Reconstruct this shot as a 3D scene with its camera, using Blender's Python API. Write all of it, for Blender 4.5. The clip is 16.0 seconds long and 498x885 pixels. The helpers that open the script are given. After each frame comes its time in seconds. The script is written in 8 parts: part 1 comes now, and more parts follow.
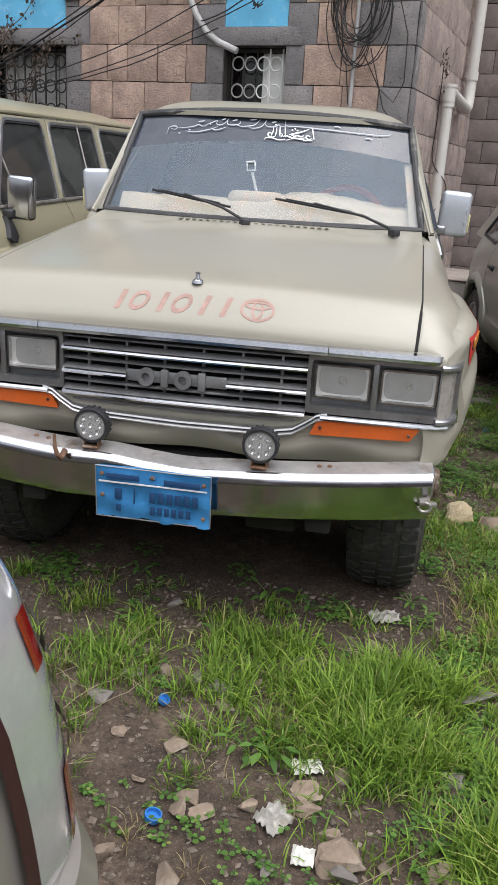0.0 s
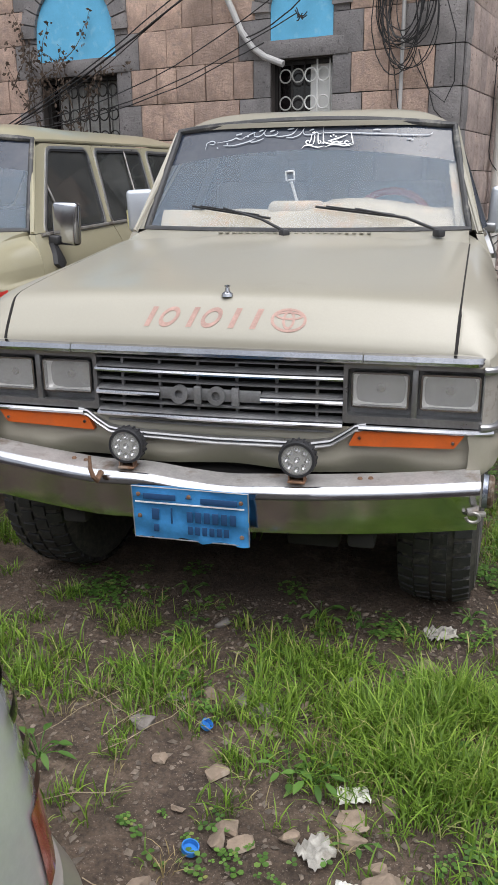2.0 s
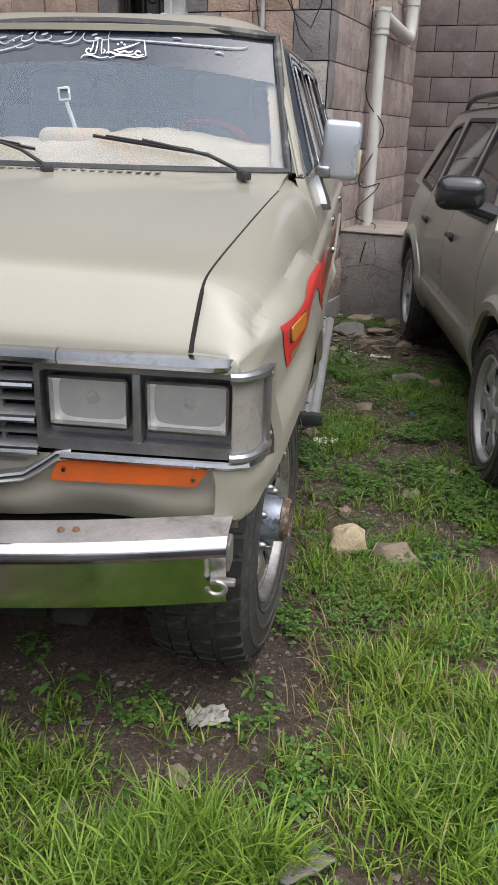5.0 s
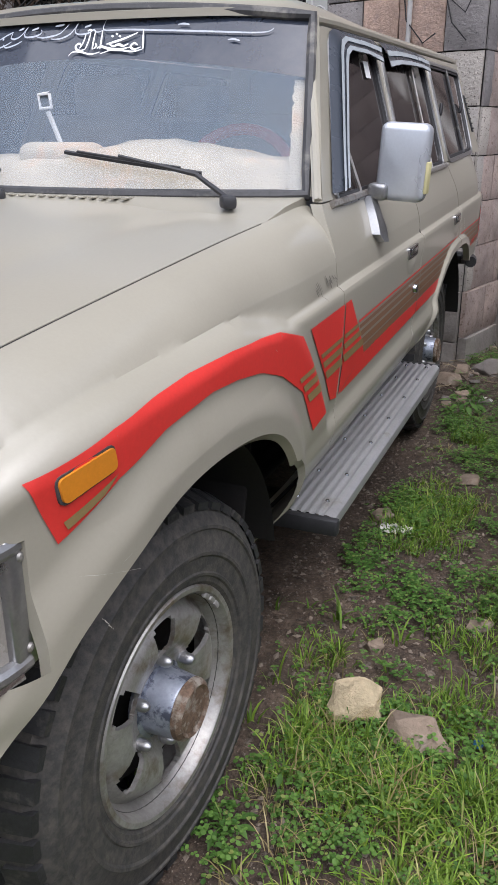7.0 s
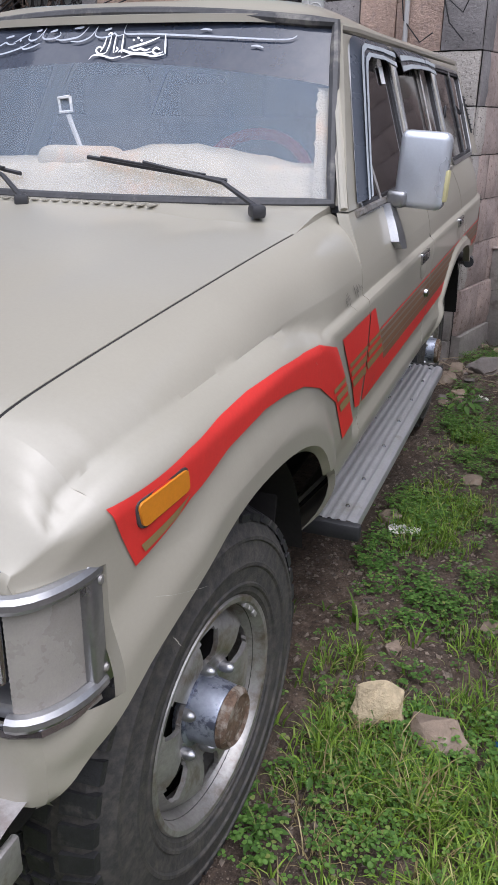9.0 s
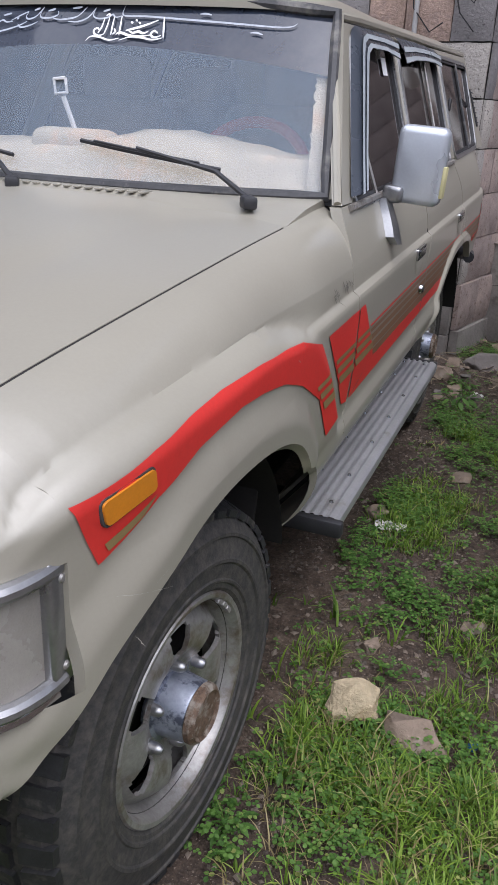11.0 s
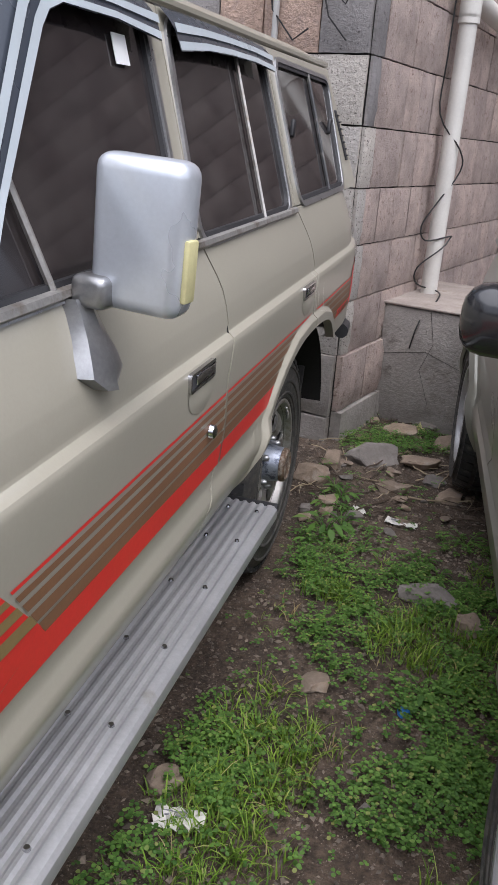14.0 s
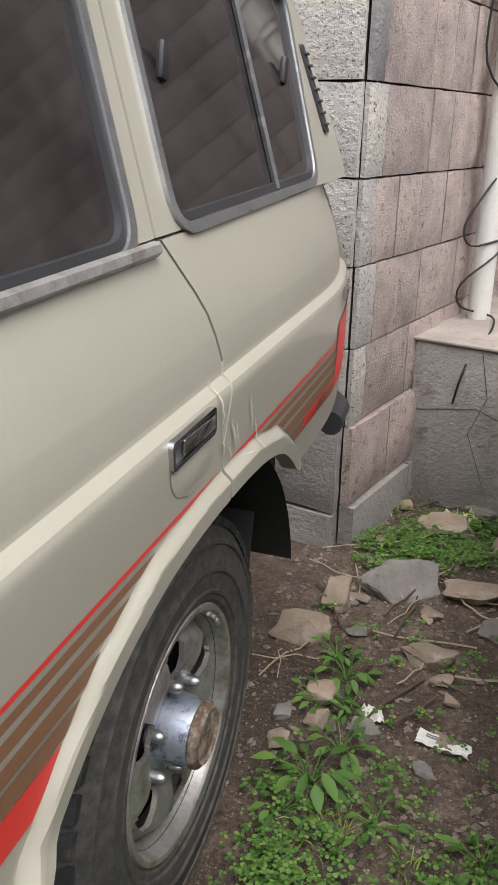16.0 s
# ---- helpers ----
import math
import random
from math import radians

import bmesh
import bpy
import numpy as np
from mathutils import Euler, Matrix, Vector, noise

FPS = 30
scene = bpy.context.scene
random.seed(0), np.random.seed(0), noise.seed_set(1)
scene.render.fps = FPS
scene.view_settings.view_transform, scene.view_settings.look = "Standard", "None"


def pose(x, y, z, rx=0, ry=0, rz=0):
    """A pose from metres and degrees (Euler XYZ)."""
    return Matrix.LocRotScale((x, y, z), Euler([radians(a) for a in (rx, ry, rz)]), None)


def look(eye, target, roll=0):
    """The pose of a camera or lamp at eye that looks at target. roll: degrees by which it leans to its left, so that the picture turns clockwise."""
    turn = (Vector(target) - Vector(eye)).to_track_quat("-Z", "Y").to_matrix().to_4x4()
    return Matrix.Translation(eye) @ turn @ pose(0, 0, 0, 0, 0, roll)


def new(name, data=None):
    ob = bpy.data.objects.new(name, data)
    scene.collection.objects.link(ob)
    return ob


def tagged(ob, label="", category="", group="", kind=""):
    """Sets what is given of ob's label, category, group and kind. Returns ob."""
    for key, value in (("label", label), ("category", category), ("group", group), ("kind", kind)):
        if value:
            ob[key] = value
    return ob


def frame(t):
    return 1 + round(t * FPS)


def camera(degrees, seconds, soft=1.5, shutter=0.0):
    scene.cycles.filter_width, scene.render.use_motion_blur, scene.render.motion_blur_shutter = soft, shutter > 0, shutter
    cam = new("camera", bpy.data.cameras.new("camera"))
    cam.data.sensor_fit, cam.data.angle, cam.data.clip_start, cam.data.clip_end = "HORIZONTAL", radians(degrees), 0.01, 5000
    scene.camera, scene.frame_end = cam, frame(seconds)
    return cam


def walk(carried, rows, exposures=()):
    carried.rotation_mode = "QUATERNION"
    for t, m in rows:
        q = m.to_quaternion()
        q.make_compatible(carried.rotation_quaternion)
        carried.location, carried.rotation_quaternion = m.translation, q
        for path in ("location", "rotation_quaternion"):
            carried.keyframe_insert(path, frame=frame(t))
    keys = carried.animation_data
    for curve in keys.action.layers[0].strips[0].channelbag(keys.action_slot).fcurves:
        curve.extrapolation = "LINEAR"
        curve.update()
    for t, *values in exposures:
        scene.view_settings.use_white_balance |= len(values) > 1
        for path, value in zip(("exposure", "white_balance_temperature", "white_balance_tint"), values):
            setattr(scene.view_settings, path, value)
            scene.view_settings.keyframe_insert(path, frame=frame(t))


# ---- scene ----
cam = camera(34.5, 16.0, 1.1)
PATH = [
    (0.0, (0.585, -2.814, 1.416), (0.292, -0.943, 0.773), 3.61),
    (0.5, (0.647, -2.774, 1.406), (0.244, -0.918, 0.779), 2.87),
    (1.0, (0.700, -2.745, 1.396), (0.257, -0.899, 0.766), 2.56),
    (1.5, (0.693, -2.742, 1.398), (0.315, -0.881, 0.771), 0.48),
    (2.0, (0.686, -2.727, 1.399), (0.205, -0.885, 0.785), -0.57),
    (2.5, (0.711, -2.688, 1.393), (0.195, -0.853, 0.789), -0.88),
    (3.0, (0.722, -2.678, 1.392), (0.227, -0.837, 0.787), -0.67),
    (3.5, (0.767, -2.653, 1.389), (0.364, -0.795, 0.769), 0.07),
    (4.0, (0.863, -2.541, 1.364), (0.586, -0.671, 0.709), 1.12),
    (4.5, (0.896, -2.205, 1.334), (0.578, -0.355, 0.642), 1.33),
    (5.0, (1.004, -1.910, 1.341), (0.745, -0.066, 0.611), 1.76),
    (5.2, (1.080, -1.775, 1.335), (0.857, 0.077, 0.614), 2.47),
    (7.3, (1.414, -1.031, 1.365), (0.648, 0.666, 0.636), -0.08),
    (7.5, (1.388, -1.037, 1.368), (0.668, 0.679, 0.635), 0.36),
    (8.0, (1.328, -1.084, 1.386), (0.634, 0.645, 0.659), 0.57),
    (8.2, (1.311, -1.091, 1.390), (0.608, 0.640, 0.677), 0.56),
    (10.3, (1.295, -1.095, 1.415), (0.658, 0.612, 0.591), 1.46),
    (10.5, (1.297, -1.090, 1.415), (0.658, 0.625, 0.607), 1.55),
    (11.0, (1.326, -1.062, 1.420), (0.652, 0.650, 0.635), 2.91),
    (11.5, (1.409, -0.999, 1.427), (0.656, 0.695, 0.677), 2.94),
    (12.0, (1.479, -0.942, 1.414), (0.710, 0.758, 0.695), 2.62),
    (12.5, (1.470, -0.774, 1.401), (0.674, 0.916, 0.686), 0.30),
    (13.0, (1.327, -0.438, 1.404), (0.542, 1.259, 0.695), 0.90),
    (13.5, (1.287, -0.133, 1.401), (0.649, 1.625, 0.692), 2.70),
    (14.0, (1.330, 0.273, 1.411), (0.816, 2.069, 0.698), 4.26),
    (14.5, (1.290, 0.665, 1.384), (0.828, 2.476, 0.672), 3.59),
    (15.0, (1.219, 1.048, 1.378), (0.753, 2.853, 0.653), 3.39),
    (15.5, (1.231, 1.441, 1.368), (0.632, 3.201, 0.631), 1.13),
    (16.0, (1.196, 1.723, 1.363), (0.568, 3.472, 0.624), 1.02),
]
walk(cam, [(t, look(eye, target, roll)) for t, eye, target, roll in PATH], [(0.0, 0.0, 6350, 10), (5.0, 0.0, 6350, 10), (8.0, 0.1, 6000, 16), (10.5, -0.2, 5950, 16), (12.5, 0.05, 6000, 16), (13.5, 0.05, 6050, 16), (14.5, 0.50, 6250, 12), (15.0, 0.60, 6350, 12), (16.0, 0.60, 6400, 10)])

# ---- world and sun: overcast afternoon ----
world = bpy.data.worlds.new("overcast_sky")
scene.world = world
world.use_nodes = True
wn, wl = world.node_tree.nodes, world.node_tree.links
sky = wn.new("ShaderNodeTexSky")
sky.sky_type, sky.sun_disc = "NISHITA", False
sky.sun_elevation, sky.sun_rotation = radians(66), radians(132)
sky.dust_density, sky.air_density = 4.0, 1.0
pale = wn.new("ShaderNodeHueSaturation")
pale.inputs["Saturation"].default_value = 0.34
wl.new(sky.outputs[0], pale.inputs["Color"])
wl.new(pale.outputs[0], wn["Background"].inputs[0])
wn["Background"].inputs[1].default_value = 0.195
sun = new("sun", bpy.data.lights.new("sun", "SUN"))
sun.data.energy, sun.data.angle, sun.data.color = 2.5, radians(90), (1.0, 0.995, 1.0)
sun.matrix_world = look((0.25, -2.6, 7.5), (0, 0, 0))


# ---- materials ----
def srgb(r, g, b):
    return tuple(((c / 255) / 12.92 if c < 10 else ((c / 255 + 0.055) / 1.055) ** 2.4) for c in (r, g, b)) + (1.0,)


def ramp(nt, fac, stops):
    n = nt.nodes.new("ShaderNodeValToRGB")
    e = n.color_ramp.elements
    e[0].position, e[0].color = stops[0]
    e[1].position, e[1].color = stops[-1]
    for p, c in stops[1:-1]:
        k = e.new(p)
        k.color = c
    nt.links.new(fac, n.inputs[0])
    return n.outputs[0]


def noise_fac(nt, scale, detail=4, rough=0.6, kind="noise", vec=None, fixed=False):
    n = nt.nodes.new("ShaderNodeTexVoronoi" if kind == "voronoi" else "ShaderNodeTexNoise")
    n.inputs["Scale"].default_value = scale
    if kind == "noise":
        n.inputs["Detail"].default_value, n.inputs["Roughness"].default_value = detail, rough
    if vec is None:
        vec = nt.nodes.new("ShaderNodeNewGeometry").outputs["Position"] if fixed else nt.nodes.new("ShaderNodeTexCoord").outputs["Object"]
    nt.links.new(vec, n.inputs["Vector"])
    return n.outputs["Distance" if kind == "voronoi" else "Fac"]


def mix(nt, fac, a, b, mode="MIX"):
    m = nt.nodes.new("ShaderNodeMix")
    m.data_type, m.blend_type = "RGBA", mode
    for s, v in ((m.inputs[0], fac), (m.inputs[6], a), (m.inputs[7], b)):
        if isinstance(v, (int, float, tuple)):
            s.default_value = v
        else:
            nt.links.new(v, s)
    return m.outputs[2]


def material(name, color, rough=0.5, metal=0.0, coat=0.0, vary=0.12, scale=6.0, grain=60.0, bump=0.1, depth=0.002,
             stain=None, stain_at=(0.55, 0.7), stain_scale=9.0, island=0.0, spec=0.5, rough_vary=0.15, fixed=False):
    """A surface with a slow drift of tone, a fine grain, optional stains and relief."""
    m = bpy.data.materials.new(name)
    m.use_nodes = True
    nt = m.node_tree
    b = nt.nodes["Principled BSDF"]
    c4 = tuple(color[:3]) + (1.0,)
    lo = tuple(max(0.0, c * (1 - vary)) for c in c4[:3]) + (1.0,)
    hi = tuple(min(1.0, c * (1 + vary)) for c in c4[:3]) + (1.0,)
    slow = noise_fac(nt, scale, fixed=fixed)
    col = ramp(nt, slow, [(0.3, lo), (0.7, hi)])
    fine = noise_fac(nt, grain, 3, 0.7, fixed=fixed)
    dim = ramp(nt, fine, [(0.3, (1 - vary, 1 - vary, 1 - vary, 1)), (0.7, (1, 1, 1, 1))])
    col = mix(nt, 1.0, col, dim, "MULTIPLY")
    if island:
        g = nt.nodes.new("ShaderNodeNewGeometry")
        oi = nt.nodes.new("ShaderNodeObjectInfo")
        add = nt.nodes.new("ShaderNodeMath")
        add.operation = "ADD"
        nt.links.new(g.outputs["Random Per Island"], add.inputs[0])
        nt.links.new(oi.outputs["Random"], add.inputs[1])
        fr = nt.nodes.new("ShaderNodeMath")
        fr.operation = "FRACT"
        nt.links.new(add.outputs[0], fr.inputs[0])
        a, z = 1 - island, 1 + island
        col = mix(nt, 1.0, col, ramp(nt, fr.outputs[0], [(0.0, (a, a, a, 1)), (1.0, (z, z * 0.98, z * 0.95, 1))]), "MULTIPLY")
    if stain:
        sf = noise_fac(nt, stain_scale, 6, 0.65, fixed=fixed)
        k = ramp(nt, sf, [(stain_at[0], (0, 0, 0, 1)), (stain_at[1], (1, 1, 1, 1))])
        col = mix(nt, k, col, tuple(stain[:3]) + (1.0,))
    nt.links.new(col, b.inputs["Base Color"])
    r = nt.nodes.new("ShaderNodeMapRange")
    nt.links.new(slow, r.inputs[0])
    r.inputs[3].default_value, r.inputs[4].default_value = max(0.02, rough - rough_vary * 0.5), min(1.0, rough + rough_vary * 0.5)
    nt.links.new(r.outputs[0], b.inputs["Roughness"])
    b.inputs["Metallic"].default_value = metal
    b.inputs["Specular IOR Level"].default_value = spec
    if coat:
        b.inputs["Coat Weight"].default_value, b.inputs["Coat Roughness"].default_value = coat, 0.12
    if bump:
        n = nt.nodes.new("ShaderNodeBump")
        n.inputs["Strength"].default_value, n.inputs["Distance"].default_value = bump, depth
        nt.links.new(fine, n.inputs["Height"])
        nt.links.new(n.outputs[0], b.inputs["Normal"])
    return m


def glass(name, tint, rough=0.03, alpha=0.5, dust=(0.5, 0.47, 0.42), dusty=0.15, spec=0.6):
    """A thin pane: part clear, part tinted gloss, with a film of dust."""
    m = bpy.data.materials.new(name)
    m.use_nodes = True
    nt = m.node_tree
    out = nt.nodes["Material Output"]
    b = nt.nodes["Principled BSDF"]
    f = noise_fac(nt, 5.0, 6, 0.7)
    b.inputs["Base Color"].default_value = tuple(tint) + (1,)
    nt.links.new(ramp(nt, f, [(0.35, tuple(tint) + (1,)), (0.8, tuple(t + dusty * (d - t) for t, d in zip(tint, dust)) + (1,))]), b.inputs["Base Color"])
    b.inputs["Roughness"].default_value = rough
    b.inputs["Specular IOR Level"].default_value = spec
    tr = nt.nodes.new("ShaderNodeBsdfTransparent")
    mx = nt.nodes.new("ShaderNodeMixShader")
    mx.inputs[0].default_value = alpha
    nt.links.new(tr.outputs[0], mx.inputs[1])
    nt.links.new(b.outputs[0], mx.inputs[2])
    nt.links.new(mx.outputs[0], out.inputs[0])
    return m


PAINT = material("sand_beige_car_paint", (0.345, 0.322, 0.260), 0.42, 0.0, 0.55, 0.04, 2.5, 160, 0.03, 0.0005, stain=(0.285, 0.262, 0.205), stain_at=(0.60, 0.9), stain_scale=3.0)
PAINT2 = material("cream_car_paint", (0.36, 0.33, 0.225), 0.35, 0.0, 0.5, 0.05, 2.5, 160, 0.03, 0.0005)
CHROME = material("worn_chrome", (0.54, 0.54, 0.56), 0.16, 1.0, 0, 0.12, 8, 120, 0.05, 0.0004, stain=(0.30, 0.27, 0.24), stain_at=(0.62, 0.8))
DULL = material("dull_bumper_steel", (0.50, 0.48, 0.47), 0.5, 0.6, 0, 0.2, 12, 150, 0.25, 0.001, stain=(0.25, 0.20, 0.16))
ALU = material("brushed_aluminium", (0.50, 0.50, 0.505), 0.40, 0.55, 0, 0.1, 8, 120, 0.1, 0.0006, stain=(0.30, 0.27, 0.22), stain_at=(0.6, 0.8))
BLACKPL = material("faded_black_plastic", (0.03, 0.03, 0.033), 0.5, 0, 0, 0.2, 10, 150, 0.15, 0.0006)
DARK = material("dark_underbody_and_gap_shade", (0.014, 0.012, 0.011), 0.85, 0, 0, 0.3, 8, 60, 0.3, 0.003)
RUBBER = material("weathered_tyre_rubber", (0.050, 0.048, 0.046), 0.72, 0, 0, 0.25, 45, 200, 0.7, 0.0015, stain=(0.10, 0.09, 0.077), stain_at=(0.42, 0.70), stain_scale=48)
TREAD = material("black_tread_rubber", (0.030, 0.030, 0.031), 0.6, 0, 0, 0.3, 25, 130, 0.5, 0.0018, stain=(0.10, 0.09, 0.078), stain_at=(0.56, 0.72), stain_scale=20)
SEAL = material("grey_window_rubber", (0.06, 0.06, 0.063), 0.6, 0, 0, 0.25, 14, 120, 0.2, 0.0008, stain=(0.2, 0.19, 0.17))
RIM = material("dusty_silver_wheel", (0.40, 0.385, 0.365), 0.40, 0.55, 0, 0.22, 14, 110, 0.25, 0.001, stain=(0.20, 0.165, 0.13), stain_at=(0.50, 0.66), stain_scale=16)
SATIN = material("satin_grey_trim_metal", (0.38, 0.38, 0.385), 0.30, 0.8, 0, 0.15, 14, 120, 0.15, 0.0006, stain=(0.24, 0.22, 0.20), stain_at=(0.6, 0.8))
GRILLE = material("dull_grey_grille_metal", (0.30, 0.30, 0.305), 0.45, 0.6, 0, 0.2, 14, 120, 0.2, 0.0008, stain=(0.30, 0.28, 0.25), stain_at=(0.55, 0.75))
HUBM = material("blue_grey_worn_hub", (0.36, 0.39, 0.46), 0.4, 0.6, 0, 0.2, 14, 90, 0.2, 0.001, stain=(0.10, 0.11, 0.15), stain_at=(0.52, 0.6), stain_scale=22)
RUST = material("rusty_brown_metal", (0.23, 0.13, 0.08), 0.75, 0.3, 0, 0.35, 25, 120, 0.5, 0.0015, stain=(0.42, 0.36, 0.30))
CAPM = material("rusty_brown_cap", (0.19, 0.125, 0.085), 0.7, 0.3, 0, 0.35, 30, 120, 0.6, 0.002, stain=(0.36, 0.32, 0.27), stain_at=(0.48, 0.62), stain_scale=34)
RED = material("red_stripe_vinyl", (0.70, 0.038, 0.030), 0.45, 0, 0.1, 0.08, 3, 120, 0.03, 0.0004)
BROWN = material("brown_stripe_vinyl", (0.21, 0.105, 0.055), 0.45, 0, 0, 0.12, 4, 120, 0.03, 0.0004)
GOLD = material("olive_gold_stripe_edge", (0.24, 0.17, 0.07), 0.45, 0, 0, 0.1, 4, 120, 0.02, 0.0004)
PINK = material("faded_pink_lettering", (0.43, 0.27, 0.225), 0.6, 0, 0, 0.2, 18, 160, 0.05, 0.0004)
ORANGE = material("orange_lamp_plastic", (0.62, 0.12, 0.02), 0.35, 0, 0.2, 0.1, 8, 200, 0.1, 0.0006, stain=(0.5, 0.11, 0.03))
AMBER = material("amber_lamp_plastic", (0.68, 0.24, 0.015), 0.35, 0, 0.3, 0.1, 10, 200, 0.1, 0.0006)
REFLECT = material("lamp_reflector", (0.86, 0.85, 0.83), 0.30, 0.5, 0, 0.1, 9, 60, 0.1, 0.001)
LENS = glass("ribbed_lamp_glass", (0.60, 0.59, 0.56), 0.06, 0.34)
CORNERL = material("hazy_corner_lens", (0.36, 0.335, 0.30), 0.28, 0, 0.5, 0.12, 14, 320, 0.6, 0.001, stain=(0.40, 0.36, 0.30), stain_at=(0.55, 0.8))
LEDW = material("lamp_reflector_cups", (0.80, 0.80, 0.78), 0.2, 0.4, 0, 0.08, 9, 60, 0.1, 0.001)
# The pale blue tint carries the sky's reflection as colour; real gloss is low.
WGLASS = glass("sky_tinted_windscreen_glass", (0.34, 0.42, 0.52), 0.02, 0.34, dusty=0.35, spec=0.2)
BAND = glass("windscreen_sun_band", (0.030, 0.040, 0.064), 0.08, 0.92, dusty=0.10)
SGLASS = glass("dark_tinted_side_glass", (0.017, 0.013, 0.014), 0.05, 0.97, dusty=0.07)
SCRIPT = material("worn_grey_white_sticker", (0.42, 0.45, 0.50), 0.5, 0, 0, 0.12, 30, 80, 0.0)
BGLASS = glass("clear_grey_side_glass", (0.035, 0.04, 0.042), 0.04, 0.55, dusty=0.15)
PALEV = material("pale_visor_line", (0.45, 0.50, 0.53), 0.3, 0, 0.3, 0.05)
WHITE = material("white_sticker", (0.80, 0.80, 0.80), 0.5, 0, 0, 0.04, 8, 80, 0.0)
FUR = material("cream_fur", (0.70, 0.61, 0.45), 0.95, 0, 0, 0.12, 10, 160, 0.8, 0.01, stain=(0.76, 0.50, 0.30), stain_at=(0.55, 0.70), stain_scale=5)
REDIN = material("red_steering_wheel_cover", (0.50, 0.10, 0.06), 0.6, 0, 0, 0.1)
SEATM = material("grey_seat_cloth", (0.33, 0.33, 0.34), 0.9, 0, 0, 0.15, 8, 200, 0.3, 0.001)
PLATE = material("blue_number_plate", (0.055, 0.27, 0.60), 0.45, 0, 0, 0.15, 20, 90, 0.2, 0.001, stain=(0.62, 0.66, 0.68), stain_at=(0.66, 0.72), stain_scale=30)
PLATEK = material("dark_blue_plate_marks", (0.02, 0.07, 0.18), 0.5)
SILVERP = material("silver_mirror_plastic", (0.60, 0.63, 0.68), 0.28, 0.5, 0.3, 0.06, 5, 120, 0.05, 0.0005)
VISOR = material("smoked_grey_visor", (0.045, 0.053, 0.068), 0.28, 0.0, 0.2, 0.08, 5, 120, 0.03, 0.0004)
YELLOW = material("yellow_masking_tape", (0.58, 0.53, 0.28), 0.7, 0, 0, 0.1, 20, 150, 0.2, 0.0006)
SUVP = material("grey_green_metallic_paint", (0.27, 0.265, 0.225), 0.3, 0.3, 0.5, 0.06, 3, 200, 0.03, 0.0004, stain=(0.24, 0.22, 0.18), stain_at=(0.6, 0.85))
HATCHP = material("warm_grey_metallic_paint", (0.36, 0.33, 0.30), 0.3, 0.3, 0.5, 0.05, 3, 200, 0.03, 0.0004)
MAROON = material("dark_maroon_gasket", (0.05, 0.012, 0.018), 0.4)
TAILRED = material("red_tail_lamp", (0.28, 0.012, 0.010), 0.15, 0, 0.6, 0.1, 8, 60, 0.05, 0.0005)
TAILCLR = material("silvered_tail_lamp", (0.74, 0.74, 0.76), 0.09, 0.5, 0.8, 0.08, 7, 60, 0.05, 0.0005)
PINKST = material("pink_tuff_stone", (0.56, 0.405, 0.33), 0.9, 0, 0, 0.27, 5, 60, 1.0, 0.018, island=0.16, stain=(0.38, 0.28, 0.24), stain_at=(0.52, 0.66), stain_scale=22, fixed=True)
GREYST = material("grey_basalt_stone", (0.25, 0.235, 0.235), 0.9, 0, 0, 0.22, 5, 60, 0.9, 0.01, island=0.16, stain=(0.10, 0.09, 0.09), stain_at=(0.60, 0.66), stain_scale=38, fixed=True)
SIDEST = material("pink_grey_split_block", (0.51, 0.415, 0.38), 0.92, 0, 0, 0.24, 7, 110, 1.0, 0.016, island=0.12, stain=(0.25, 0.18, 0.155), stain_at=(0.56, 0.68), stain_scale=34, fixed=True)
CBLOCK = material("grey_concrete_block", (0.225, 0.19, 0.18), 0.93, 0, 0, 0.18, 5, 80, 0.8, 0.006, island=0.10, stain=(0.28, 0.235, 0.225), fixed=True)
PITTED = material("pitted_light_concrete_block", (0.44, 0.41, 0.38), 0.93, 0, 0, 0.1, 6, 42, 1.0, 0.012, island=0.06, stain=(0.12, 0.105, 0.095), stain_at=(0.575, 0.63), stain_scale=95, fixed=True)
CEMENT = material("cracked_cement_render", (0.33, 0.302, 0.28), 0.93, 0, 0, 0.20, 5, 60, 0.9, 0.010, stain=(0.19, 0.17, 0.155), fixed=True)
FLOORB = material("brown_plinth_top", (0.36, 0.31, 0.275), 0.9, 0, 0, 0.2, 6, 60, 0.5, 0.005, stain=(0.24, 0.19, 0.16), fixed=True)
MORTAR = material("dark_mortar_joint", (0.065, 0.055, 0.05), 0.95, 0, 0, 0.25, 9, 70, 0.6, 0.006)
BLUEP = material("sky_blue_painted_panel", (0.14, 0.48, 0.74), 0.55, 0, 0, 0.08, 4, 80, 0.05, 0.001, stain=(0.25, 0.55, 0.75))
WINFR = material("black_window_iron", (0.025, 0.022, 0.02), 0.6, 0.3)
WHITEP = material("white_painted_door", (0.72, 0.71, 0.68), 0.5, 0, 0, 0.06)
BOARD = material("dusty_pale_board", (0.42, 0.41, 0.39), 0.7, 0, 0, 0.2, 7, 60, 0.2, 0.002, stain=(0.22, 0.20, 0.18))
PVC = material("cream_pvc_pipe", (0.64, 0.62, 0.58), 0.45, 0, 0, 0.08, 4, 80, 0.05, 0.0006, stain=(0.50, 0.46, 0.40), stain_at=(0.62, 0.85))
CONDUIT = material("grey_conduit", (0.42, 0.41, 0.40), 0.5, 0, 0, 0.1)
CABLE = material("black_cable", (0.015, 0.014, 0.014), 0.55)
